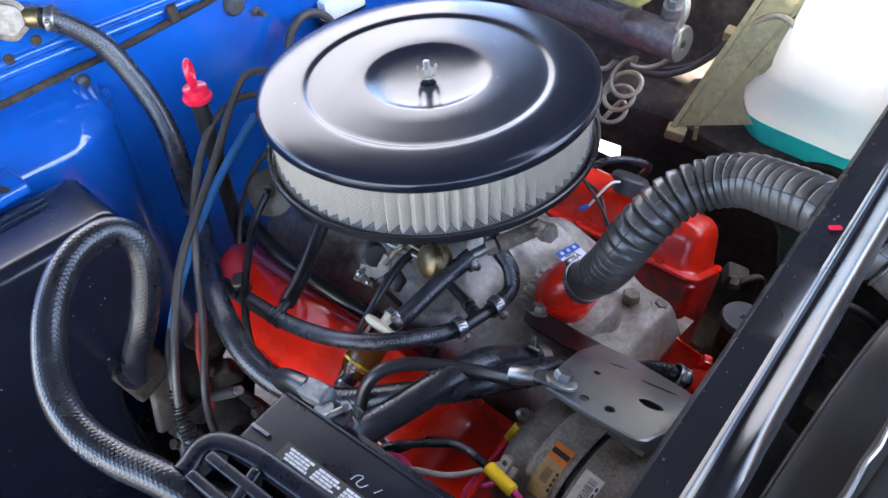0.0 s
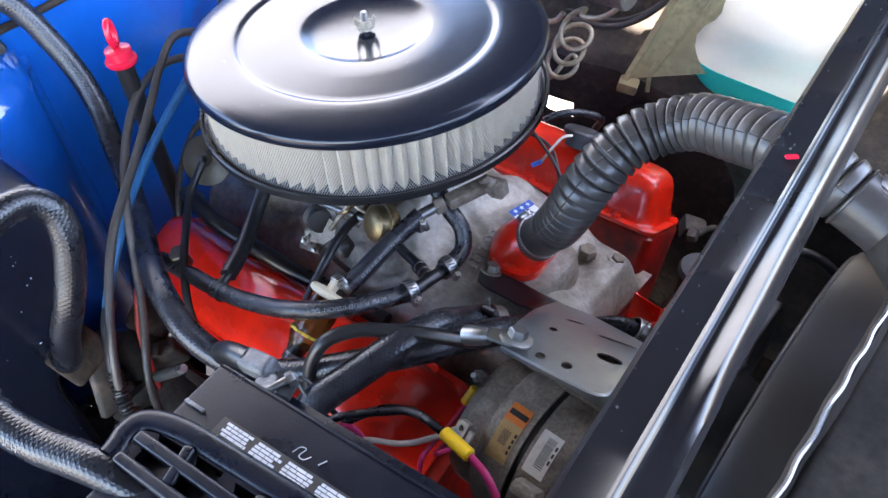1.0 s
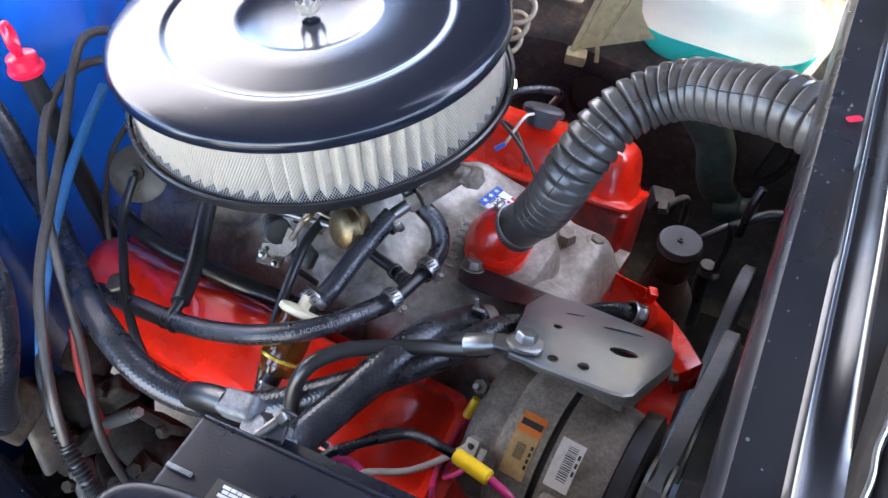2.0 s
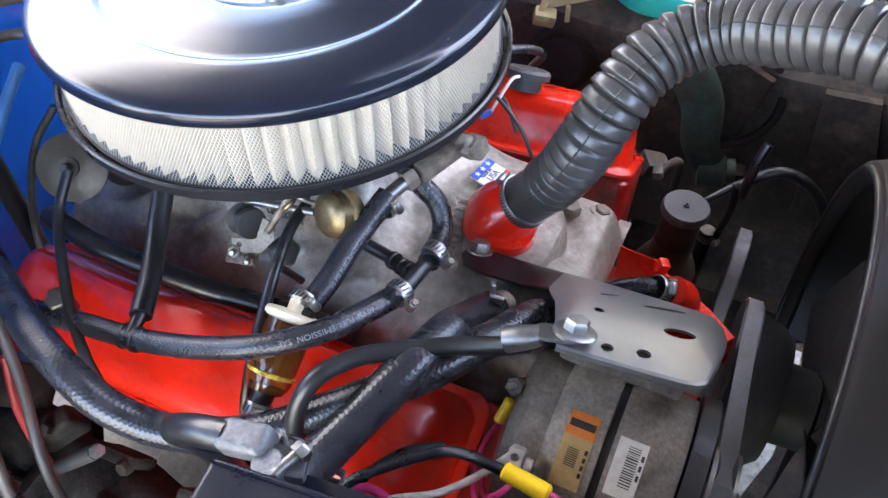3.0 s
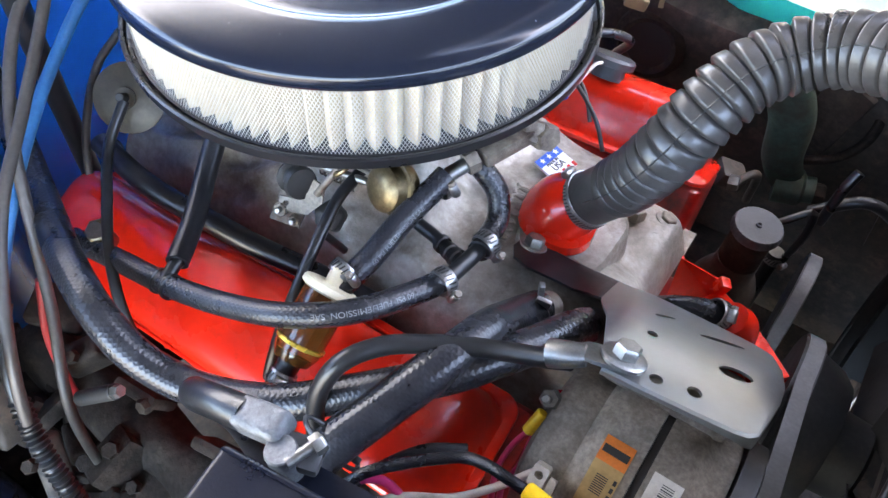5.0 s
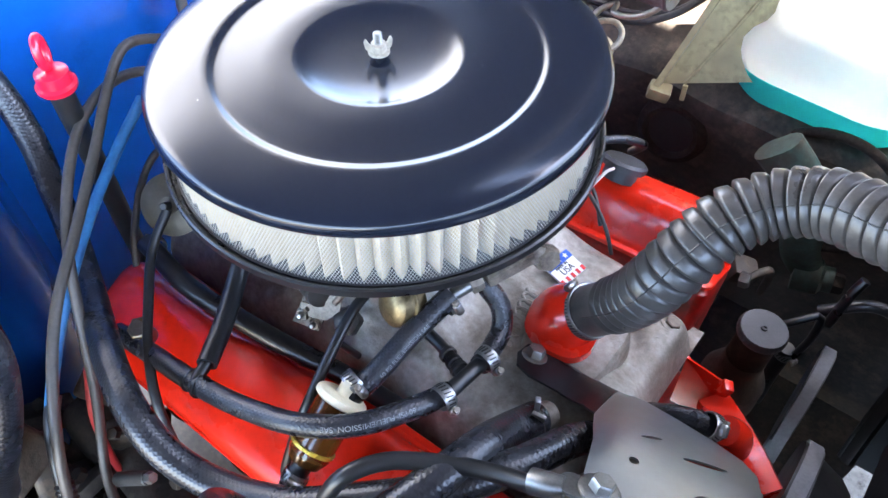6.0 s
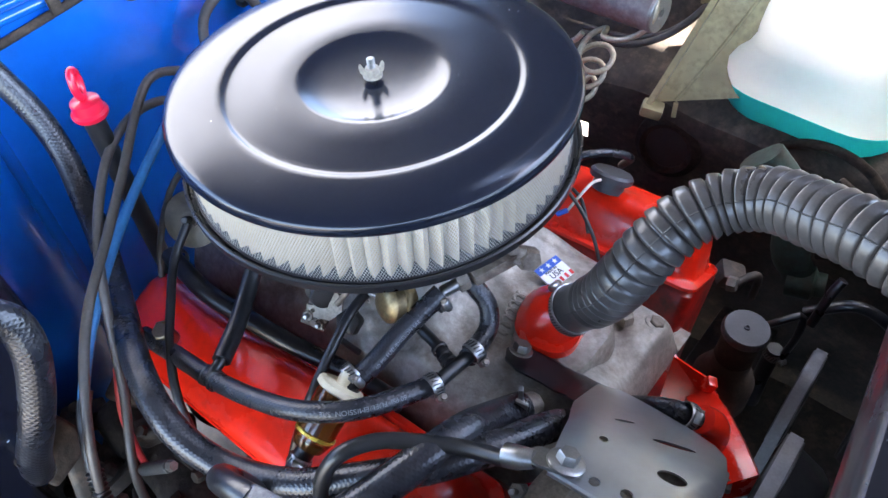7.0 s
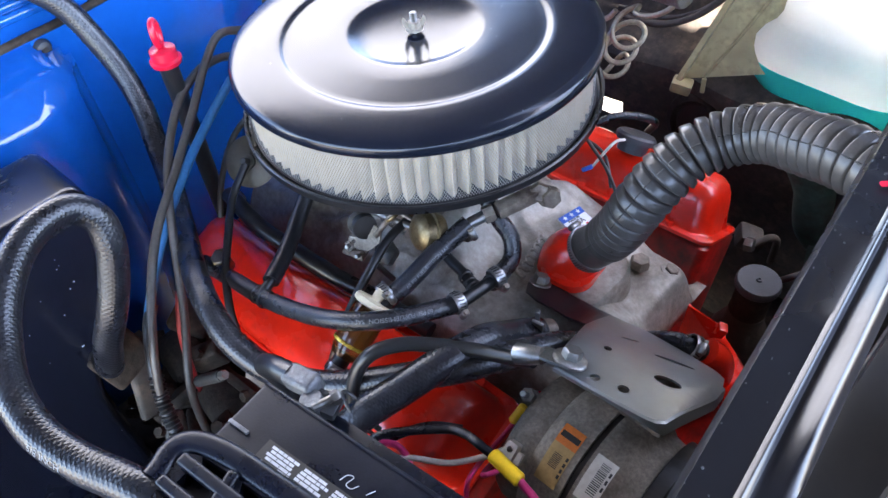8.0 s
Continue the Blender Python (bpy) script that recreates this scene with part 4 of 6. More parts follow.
# ---- hoses and cables over the near bank ----
printed_hose("fuel_vapour_hose", [(-0.11, -0.24, -0.196), (-0.053, -0.238, -0.185), (0.003, -0.236, -0.174), (0.057, -0.23, -0.159), (0.104, -0.219, -0.143), (0.138, -0.196, -0.137), (0.157, -0.162, -0.143), (0.169, -0.132, -0.149)], 0.0085, BRAID, "black reinforced fuel hose with white printed lettering", wall=0.35, texts=[("60 PSI  FUEL/EMISSION  SAE", 0.0054, (0.35, -0.5, 0.7), 0.272, math.pi)])
line("vapour_hose_end", [(0.172, -0.099, -0.151), (0.168, -0.076, -0.156), (0.165, -0.061, -0.154), (0.157, -0.052, -0.139), (0.141, -0.051, -0.124), (0.12, -0.045, -0.11)], 0.0085, BRAID, "short black reinforced hose curling under the air cleaner")
line("hose_joiner", [(0.168, -0.140, -0.147), (0.172, -0.093, -0.151)], 0.0062, WIRE_BLACK, "black plastic tee joining two hoses", "hose joiner")
line("breather_hose", [(-0.004, -0.222, -0.166), (-0.022, -0.188, -0.164), (-0.040, -0.153, -0.152), (-0.052, -0.118, -0.125), (-0.056, -0.105, -0.085)], 0.0085, RUBBER, "straight black rubber breather hose rising to the air cleaner", wall=0.3)
printed_hose("fuel_inlet_hose", [(0.109, -0.185, -0.156), (0.117, -0.154, -0.144), (0.122, -0.118, -0.130), (0.131, -0.080, -0.115)], 0.009, BRAID, "black reinforced fuel inlet hose", texts=[("60 PSI FUEL/EMISSION SAE", 0.0046, (0.8, -0.5, 0.4), 0.06, 0)])
printed_hose("vacuum_hose", [(-0.15, -0.170, -0.171), (-0.086, -0.177, -0.177), (-0.04, -0.169, -0.191), (0.005, -0.158, -0.207), (0.052, -0.144, -0.222), (0.12, -0.135, -0.23)], 0.009, RUBBER, "thick black rubber hose lying along the valve cover")
printed_hose("heater_supply_hose", [(-0.366, -0.252, 0.058), (-0.361, -0.231, 0.048), (-0.352, -0.209, 0.030), (-0.338, -0.189, 0.003), (-0.320, -0.178, -0.035), (-0.300, -0.173, -0.072), (-0.275, -0.177, -0.108), (-0.245, -0.190, -0.138), (-0.205, -0.206, -0.159), (-0.155, -0.229, -0.172), (-0.100, -0.253, -0.168), (-0.052, -0.272, -0.158), (-0.010, -0.285, -0.158), (0.020, -0.289, -0.172), (0.050, -0.284, -0.187), (0.085, -0.274, -0.188), (0.129, -0.256, -0.176), (0.155, -0.237, -0.168), (0.212, -0.193, -0.146), (0.240, -0.149, -0.148), (0.258, -0.095, -0.174), (0.270, -0.060, -0.215)], 0.0125, BRAID, "long black reinforced heater hose draped over the valve cover")
printed_hose("heater_return_hose", [(0.222, -0.094, -0.187), (0.216, -0.128, -0.164), (0.214, -0.156, -0.143), (0.207, -0.191, -0.138), (0.19, -0.231, -0.152), (0.171, -0.276, -0.172), (0.16, -0.31, -0.22)], 0.0142, BRAID, "thick black reinforced heater hose with a spring clip")
printed_hose("heater_hose_loop", [(-0.160, -0.374, -0.255), (-0.130, -0.374, -0.238), (-0.095, -0.375, -0.216), (-0.062, -0.377, -0.190), (-0.036, -0.377, -0.160), (-0.021, -0.372, -0.125), (-0.01, -0.359, -0.091), (-0.009, -0.343, -0.059), (-0.012, -0.331, -0.029), (-0.019, -0.329, -0.008), (-0.025, -0.34, 0.006), (-0.021, -0.362, 0.012), (-0.009, -0.387, 0.011), (0.015, -0.414, 0.002), (0.038, -0.432, -0.012), (0.068, -0.445, -0.023), (0.104, -0.448, -0.031), (0.142, -0.44, -0.035), (0.168, -0.431, -0.035), (0.195, -0.422, -0.036), (0.225, -0.412, -0.052), (0.25, -0.405, -0.085)], 0.0122, RUBBER_DUSTY, "dusty black heater hose bent into a wide loop", texts=[("5/8 INCH", 0.0070, (0.2, -0.75, 0.45), 0.558, 0)])
line("battery_cable", [(0.274, -0.165, -0.107), (0.262, -0.167, -0.114), (0.229, -0.174, -0.126), (0.196, -0.190, -0.130), (0.172, -0.209, -0.129), (0.158, -0.231, -0.131), (0.151, -0.246, -0.150), (0.152, -0.256, -0.176), (0.162, -0.268, -0.205)], 0.0062, WIRE_BLACK, "thick black battery cable to the alternator bracket", "cable")
line("vacuum_cable", [(-0.19, -0.06, -0.075), (-0.223, -0.081, -0.069), (-0.219, -0.116, -0.062), (-0.204, -0.155, -0.068), (-0.179, -0.19, -0.082), (-0.149, -0.226, -0.111), (-0.12, -0.256, -0.158), (-0.091, -0.287, -0.22), (-0.058, -0.326, -0.288), (-0.04, -0.34, -0.40)], 0.0045, WIRE_GREY, "thin aged grey cable hanging beside the valve cover", "cable", "hanging cables")
line("vacuum_cable", [(-0.20, -0.03, -0.06), (-0.227, -0.054, -0.051), (-0.226, -0.083, -0.042), (-0.209, -0.117, -0.053), (-0.18, -0.16, -0.075), (-0.143, -0.215, -0.1), (-0.104, -0.276, -0.13), (-0.065, -0.325, -0.18), (-0.04, -0.36, -0.26), (-0.03, -0.37, -0.40)], 0.0045, WIRE_GREY, "thin aged grey cable hanging beside the valve cover", "cable", "hanging cables")
line("blue_cable", [(-0.227, -0.087, -0.098), (-0.201, -0.14, -0.111), (-0.173, -0.192, -0.126), (-0.142, -0.242, -0.144), (-0.111, -0.288, -0.168), (-0.081, -0.327, -0.2), (-0.049, -0.353, -0.242), (-0.015, -0.367, -0.286), (0.03, -0.375, -0.40)], 0.005, WIRE_BLUE, "blue cable hanging beside the valve cover", "cable", "hanging cables")

hose_clamp((0.171, -0.142, -0.139), (0.2, 1, -0.1), 0.0088, (0.9, -0.1, -0.5))
hose_clamp((0.175, -0.094, -0.145), (0.15, 1, 0.05), 0.0088, (0.9, 0, -0.5))
hose_clamp((0.129, -0.083, -0.123), (0.12, 1, 0.2), 0.0093, (0.9, -0.2, 0.3))
hose_clamp((0.108, -0.170, -0.147), (0.2, 1, 0.3), 0.0093, (0.9, -0.2, 0.3))
hose_clamp((-0.157, -0.162, -0.190), (1, -0.2, 0.1), 0.0093, (0, -0.5, 0.8))


# ---- alternator and its bracket ----
ALT = Vector((0.0, -0.155, -0.225))


def alternator():
    c = thing("alternator", (0.33, -0.155, -0.295), "weathered die-cast alternator with stickers, under the steel bracket", "alternator")
    part("rear_case", lathe([(0, 0), (0.045, 0), (0.058, 0.004), (0.062, 0.012), (0.062, 0.030), (0.068, 0.036), (0.070, 0.040), (0.070, 0.066), (0, 0.066)], (0.268, *ALT.yz), (1, 0, 0), 64), ALT_CASE, c)
    part("stator_ring", lathe([(0.05, 0), (0.0675, 0), (0.0675, 0.005), (0.05, 0.005)], (0.3345, *ALT.yz), (1, 0, 0), 64), INK, c, "dark gap between the case halves")
    part("front_case", lathe([(0, 0), (0.070, 0), (0.070, 0.022), (0.066, 0.027), (0.062, 0.032), (0.060, 0.044), (0, 0.044)], (0.3395, *ALT.yz), (1, 0, 0), 64), ALT_CASE, c)
    part("cooling_fan", lathe([(0, 0), (0.066, 0), (0.066, 0.012), (0.060, 0.014), (0.02, 0.014), (0, 0.014)], (0.385, *ALT.yz), (1, 0, 0), 64), PULLEY, c)
    part("pulley", lathe([(0, 0), (0.036, 0), (0.036, 0.003), (0.026, 0.008), (0.026, 0.010), (0.036, 0.0155), (0.036, 0.018), (0.02, 0.018), (0.012, 0.016), (0, 0.016)], (0.402, *ALT.yz), (1, 0, 0), 48), ZINC, c)
    part("pulley_nut", hexagon((0.418, *ALT.yz), (1, 0, 0), 0.012, 0.009), ZINC, c)
    part("mounting_ear", block((0.085, 0.090, 0.016), pose(0.328, -0.092, -0.180, -35, 0, 0), 0.006), ALT_CASE, c)
    part("front_rib", block((0.022, 0.012, 0.05), pose(0.356, -0.205, -0.190, 40, 0, 0), 0.004), ALT_CASE, c)

    def curl(mat, x, w, a0, a1, name, label, r=0.0703, owner=None, bars=(), n=10):
        rows = []
        for i in range(n):
            a = radians(a0 + (a1 - a0) * i / (n - 1))
            d = Vector((0, math.cos(a), math.sin(a)))
            q = Vector((x, *ALT.yz)) + d * r
            rows.append([q - Vector((w / 2, 0, 0)), q + Vector((w / 2, 0, 0)), q + Vector((w / 2, 0, 0)) + d * 0.0003, q - Vector((w / 2, 0, 0)) + d * 0.0003])
        return part(name, loft(rows), mat, owner or c, label)

    tan = curl(TAN_STICKER, 0.319, 0.019, 113, 140, "sticker", "worn tan sticker with an orange head")
    curl(ORANGE, 0.319, 0.019, 100, 113, "sticker_head", "orange head of the sticker", owner=tan)
    curl(INK, 0.319, 0.0165, 104.5, 108.5, "name_bar", "dark bar of lettering", 0.0707, tan, n=4)
    for k in range(9):
        curl(INK, 0.3185, 0.0075, 119 + k * 1.1, 119.5 + k * 1.1, "code_bar", "", 0.0707, tan, n=2)
    for k in range(4):
        curl(INK, 0.3265, 0.002, 118 + k * 4, 120.5 + k * 4, "print_bar", "", 0.0707, tan, n=2)
    white = curl(WHITE_STICKER, 0.352, 0.0185, 104, 134, "sticker", "white barcode sticker")
    rng = random.Random(3)
    a = 107.5
    while a < 129:
        w = 0.25 + 0.55 * rng.random()
        curl(INK, 0.3535, 0.0075, a, a + w, "code_bar", "", 0.0707, white, n=2)
        a += w + 0.45 + 0.5 * rng.random()
    for k in range(3):
        curl(INK, 0.3595, 0.0018, 110 + k * 5, 113 + k * 5, "print_bar", "", 0.0707, white, n=2)
    return c


alternator()


def bracket_z(x, y):
    """Height of the pressed plate: a slope that steepens towards its far edge and sinks into the strap."""
    w = max(y, -0.166) + 0.16
    z = -0.1037 - 0.3 * w - 3.05 * w * w + 0.05 * (x - 0.33)
    k = max(0.0, min(1.0, (0.285 - x) / 0.06))
    k = k * k * (3 - 2 * k)
    z += (-0.1955 - 0.25 * (y + 0.045) - 3.0 * max(0.0, y + 0.03) ** 1.0 * 0.5 - z) * k
    return z - 0.004 * max(0.0, (x - 0.372) / 0.010) ** 2


def pressed(edge, holes=()):
    """A plate of 3 mm steel cut to an outline and pressed to the bracket's shape."""
    bm = sheet(edge, 0.003, None, holes=holes)
    for k in range(24):
        for co, no in (((0, -0.1502 + 0.0065 * k, 0), (0, 1, 0)), ((0.18 + 0.009 * k, 0, 0), (1, 0, 0))):
            bmesh.ops.bisect_plane(bm, geom=bm.verts[:] + bm.edges[:] + bm.faces[:], plane_co=co, plane_no=no)
    for v in bm.verts:
        v.co.z += bracket_z(v.co.x, v.co.y)
    return bm


def alternator_bracket():
    c = thing("alternator_bracket", (0.32, -0.10, -0.16), "bare steel alternator bracket with drilled holes", "bracket")
    holes = [circle(0.356, -0.106, 0.0105, 18, 0.0065, 0.3), circle(0.340, -0.1435, 0.0044, 14), circle(0.319, -0.149, 0.0040, 14), circle(0.303, -0.072, 0.0085, 14, 0.0016, 0.75), circle(0.3035, -0.108, 0.0034, 12), circle(0.342, -0.066, 0.017, 18, 0.0028, 0.55)]
    edge = [(0.291, -0.1610), (0.318, -0.1595), (0.345, -0.1575), (0.366, -0.1555), (0.373, -0.1532), (0.3770, -0.1490), (0.3795, -0.130), (0.383, -0.105), (0.3845, -0.080), (0.381, -0.055), (0.375, -0.036), (0.362, -0.022), (0.340, -0.015), (0.310, -0.012), (0.2585, -0.012), (0.2585, -0.072), (0.264, -0.086), (0.2725, -0.105), (0.281, -0.133), (0.287, -0.152)]
    part("plate", pressed(edge, holes), STEEL, c, smooth=30)
    strap = [(0.2580, -0.012), (0.233, -0.012), (0.208, -0.016), (0.190, -0.024), (0.177, -0.036), (0.1755, -0.050), (0.182, -0.061), (0.196, -0.0645), (0.222, -0.062), (0.246, -0.064), (0.2580, -0.0715)]
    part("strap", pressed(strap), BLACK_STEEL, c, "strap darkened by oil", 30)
    lip = []
    for x, y, nx, ny, drop in ((0.291, -0.1610, 0, -1, 0.0005), (0.318, -0.1595, 0.05, -1, 0.0008), (0.345, -0.1575, 0.08, -1, 0.0015), (0.366, -0.1555, 0.2, -0.97, 0.004), (0.373, -0.1535, 0.5, -0.85, 0.008), (0.3770, -0.149, 0.9, -0.4, 0.013), (0.3795, -0.130, 0.99, -0.12, 0.014), (0.383, -0.105, 1, -0.05, 0.013), (0.3845, -0.080, 1, 0, 0.013), (0.381, -0.055, 0.97, 0.2, 0.012)):
        z = bracket_z(x, y)
        o = Vector((nx, ny, 0))
        b = Vector((x, y, z))
        lip.append([b + Vector((0, 0, 0.003)), b + o * 0.0018 + Vector((0, 0, 0.0019)), b + o * 0.0026 - Vector((0, 0, 0.001)), b + o * 0.0026 - Vector((0, 0, drop)), b + o * 0.0002 - Vector((0, 0, drop)), b + o * 0.0004 - Vector((0, 0, 0.001)), b])
    part("lip", loft(lip), STEEL, c)


alternator_bracket()
b = thing("bolt", (0.299, -0.153, -0.108), "large zinc bolt holding the cable lug to the bracket", "bolt", "engine bolts")
part("washer", lathe([(0, 0), (0.0135, 0), (0.0135, 0.002), (0.0115, 0.0035), (0, 0.0035)], (0.299, -0.153, -0.0975), (0, 0.45, 0.9), 28), ZINC, b)
part("head", hexagon((0.299, -0.1515, -0.0945), (0, 0.45, 0.9), 0.0080, 0.0070), ZINC, b)


def belts():
    c = thing("fan_belt", (0.411, -0.05, -0.40), "worn grey V-belt over the alternator and water pump pulleys", "belt")
    pts = []
    for cy, cz, r, a0, a1 in ((-0.155, -0.225, 0.034, 100, 240), (0.02, -0.56, 0.085, 200, 340), (0.02, -0.335, 0.08, -20, 95)):
        for i in range(10):
            a = radians(a0 + (a1 - a0) * i / 9)
            pts.append(Vector((0.411, cy + r * math.cos(a), cz + r * math.sin(a))))
    sec = []
    n = len(pts)
    for i, p in enumerate(pts):
        t = (pts[(i + 1) % n] - pts[i - 1]).normalized()
        o = Vector((0, t.z, -t.y))
        sec.append([p + Vector((-0.0065, 0, 0)) + o * 0.002, p + Vector((0.0065, 0, 0)) + o * 0.002, p + Vector((0.0045, 0, 0)) - o * 0.006, p + Vector((-0.0045, 0, 0)) - o * 0.006])
    sec.append(sec[0])
    part("belt", loft(sec, caps=False), BELT, c)


belts()


def water_pump():
    c = thing("water_pump", (0.33, 0.02, -0.42), "red painted water pump with a folded bracket web", "water pump")
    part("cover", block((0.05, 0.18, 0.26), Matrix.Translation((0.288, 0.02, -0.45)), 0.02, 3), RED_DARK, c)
    # The darker red paints in the shade below the bracket's holes.
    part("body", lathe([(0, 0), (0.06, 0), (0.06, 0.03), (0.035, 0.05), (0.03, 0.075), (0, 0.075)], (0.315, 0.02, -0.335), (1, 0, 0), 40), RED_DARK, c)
    part("bypass_neck", tube([(0.352, 0.02, -0.275), (0.354, 0.016, -0.245), (0.350, 0.012, -0.226), (0.342, 0.005, -0.216)], 0.0125, 0.005, 20), ENGINE_RED, c)
    a, b, d, e = Vector((0.280, 0.092, -0.280)), Vector((0.321, 0.086, -0.277)), Vector((0.330, 0.078, -0.305)), Vector((0.286, 0.060, -0.330))
    part("web", loft([[a, b, d], [a + Vector((0.001, 0.004, -0.003)), b + Vector((0.001, 0.004, -0.003)), d + Vector((0.001, 0.004, -0.003))]]), ENGINE_RED, c, "folded red bracket web", 0)
    part("web_wall", loft([[a, d, e], [a + Vector((0, 0.004, 0)), d + Vector((0, 0.004, 0)), e + Vector((0, 0.004, 0))]]), ENGINE_RED, c, smooth=0)
    part("web_block", block((0.010, 0.012, 0.014), pose(0.323, 0.083, -0.279, 0, 20, 30), 0.002), ENGINE_RED, c)
    rail = [Vector((0.322, 0.086, -0.295)), Vector((0.345, 0.062, -0.280)), Vector((0.372, 0.030, -0.262)), Vector((0.396, 0.000, -0.250))]
    part("web_rail", loft([[q + Vector((0.004, 0.008, -0.002)), q + Vector((0.003, 0.004, 0.003)), q - Vector((0.014, 0.016, 0.004)), q - Vector((0.012, 0.012, 0.040)), q + Vector((0.004, 0.006, -0.040))] for q in rail]), ENGINE_RED, c, "straight red casting edge", 30)
    part("web_bolt", hexagon((0.378, -0.012, -0.262), (1, 0.2, 0.1), 0.008, 0.008), ZINC, c)
    part("pulley", lathe([(0, 0), (0.079, 0), (0.079, 0.003), (0.072, 0.008), (0.079, 0.014), (0.079, 0.017), (0.073, 0.018), (0.066, 0.040), (0.058, 0.050), (0.038, 0.053), (0.036, 0.080), (0.030, 0.084), (0, 0.084)], (0.4025, 0.02, -0.335), (1, 0, 0), 64), PULLEY, c, "black pulley with a deep cone")
    return c


water_pump()


def fan():
    c = thing("cooling_fan", (0.47, 0.02, -0.335), "engine fan with dull speckled metal blades", "fan")
    part("hub", lathe([(0, 0), (0.032, 0), (0.032, 0.012), (0.02, 0.018), (0, 0.018)], (0.470, 0.02, -0.335), (1, 0, 0), 32), PULLEY, c)
    for i in range(4):
        a = radians(86 + i * 90)
        d, e = Vector((0, math.cos(a), math.sin(a))), Vector((0, -math.sin(a), math.cos(a)))
        o = Vector((0.490, 0.02, -0.335))
        secs = []
        for k in range(7):
            r = 0.028 + 0.150 * k / 6
            w = 0.014 + 0.026 * min(1, k / 2.5)
            secs.append([o + d * r + e * w + Vector((0.012, 0, 0)), o + d * r - e * w - Vector((0.012, 0, 0)), o + d * r - e * w - Vector((0.0105, 0, 0)), o + d * r + e * w + Vector((0.0135, 0, 0))])
        part("blade", loft(secs), PULLEY, c)


fan()


def fan_shroud():
    """The rolled ring of a shroud round the fan, before the radiator."""
    c = thing("fan_shroud", (0.50, 0.02, -0.60), "sun-faded black fan shroud before the radiator", "fan shroud")
    prof = [(0.228, 0.006), (0.231, -0.002), (0.238, -0.006), (0.246, -0.003), (0.250, 0.008), (0.254, 0.075), (0.246, 0.075), (0.240, 0.012)]
    rows = []
    for k in range(61):
        a = radians(-32 + 252 * k / 60)
        rows.append([Vector((0.464 + h, 0.02 + r * math.cos(a), -0.36 + r * math.sin(a))) for r, h in prof])
    part("ring", loft(rows), GLOW_TAN, c)
    bead = [Vector((0.4595, 0.02 + 0.2385 * math.cos(a), -0.36 + 0.2385 * math.sin(a))) for a in [radians(-32 + 252 * k / 40) for k in range(41)]]
    part("rim_bead", tube(bead, 0.0035, 0.01, 10), GLOW_TAN, c)


fan_shroud()


def radiator():
    c = thing("radiator", (0.56, 0.02, -0.70), "dusty black radiator in front of the engine", "radiator")
    part("core", block((0.045, 0.60, 0.48), Matrix.Translation((0.605, 0.02, -0.38)), 0.004), RADIATOR_BLACK, c)
    fins = bmesh.new()
    for i in range(70):
        block((0.004, 0.58, 0.0022), Matrix.Translation((0.581, 0.02, -0.16 - i * 0.0062)), 0, bm=fins)
    tagged(part("fins", fins, RADIATOR_BLACK, c, smooth=0), kind="stuff")
    part("top_tank", block((0.105, 0.62, 0.080), Matrix.Translation((0.5625, 0.02, -0.062)), 0.006, 3), RADIATOR_BLACK, c)
    crimp = []
    for k in range(100):
        y = 0.30 - 0.006 * k
        step = max(0.0, min(1.0, (-0.134 - y) / 0.026))
        crimp.append((0.507 + 0.0006 * math.sin(k * 1.1), y, -0.007 - 0.011 * step * step * (3 - 2 * step)))
    part("crimped_seam", tube(crimp, 0.0016, 0.003, 8), STAINLESS, c, "bright joggled crimped seam")
    part("seam_flange", loft([[Vector((x - 0.004, y, z - 0.004)), Vector((x + 0.002, y, z - 0.001)), Vector((x + 0.006, y, z - 0.016)), Vector((x - 0.002, y, z - 0.022))] for x, y, z in crimp[::3]]), RADIATOR_BLACK, c)
    part("neck", rod((0.478, 0.008, 0.010), (0.56, 0.008, -0.075), 0.0185), RADIATOR_BLACK, c)


radiator()


# ---- smaller things ----
def oil_cap():
    c = thing("oil_filler_cap", (0.137, 0.191, -0.195), "dark grey plastic oil filler cap on the far valve cover", "oil cap")
    part("cap", lathe([(0, -0.012), (0.017, -0.012), (0.017, 0), (0.023, 0.001), (0.0235, 0.007), (0.021, 0.010), (0.016, 0.0095), (0, 0.0085)], (0.137, 0.191, -0.189), (0, 0.5, 0.86), 40, wobble=lambda a: 1 + 0.02 * math.cos(10 * a)), CAP_GREY, c)


oil_cap()


def pump_cap():
    c = thing("steering_pump", (0.325, 0.15, -0.38), "dirty power-steering pump with a ribbed grey cap", "steering pump")
    at, up = (0.325, 0.152, -0.270), (0.05, 0.02, 1)
    part("body", lathe([(0, -0.13), (0.030, -0.13), (0.034, -0.115), (0.033, -0.08), (0.027, -0.066), (0.0215, -0.058), (0.0205, -0.04), (0, -0.04)], at, up, 36), GRIME, c)
    part("neck", lathe([(0, -0.05), (0.0200, -0.05), (0.0195, -0.001), (0, -0.001)], at, up, 32), RUST, c, "reddish-brown filler neck")
    cap = part("cap", lathe([(0, 0), (0.0225, 0), (0.0238, 0.002), (0.0238, 0.008), (0.0222, 0.0105), (0.018, 0.0098), (0.006, 0.0098), (0, 0.0098)], at, up, 96, wobble=lambda a: 1 + 0.012 * math.cos(32 * a)), CAP_GREY, c)
    part("nub", lathe([(0.0016, 0.0098), (0.0032, 0.0098), (0.0030, 0.0118), (0.0018, 0.0118), (0.0016, 0.0098)], at, up, 20), CAP_GREY, cap)


pump_cap()


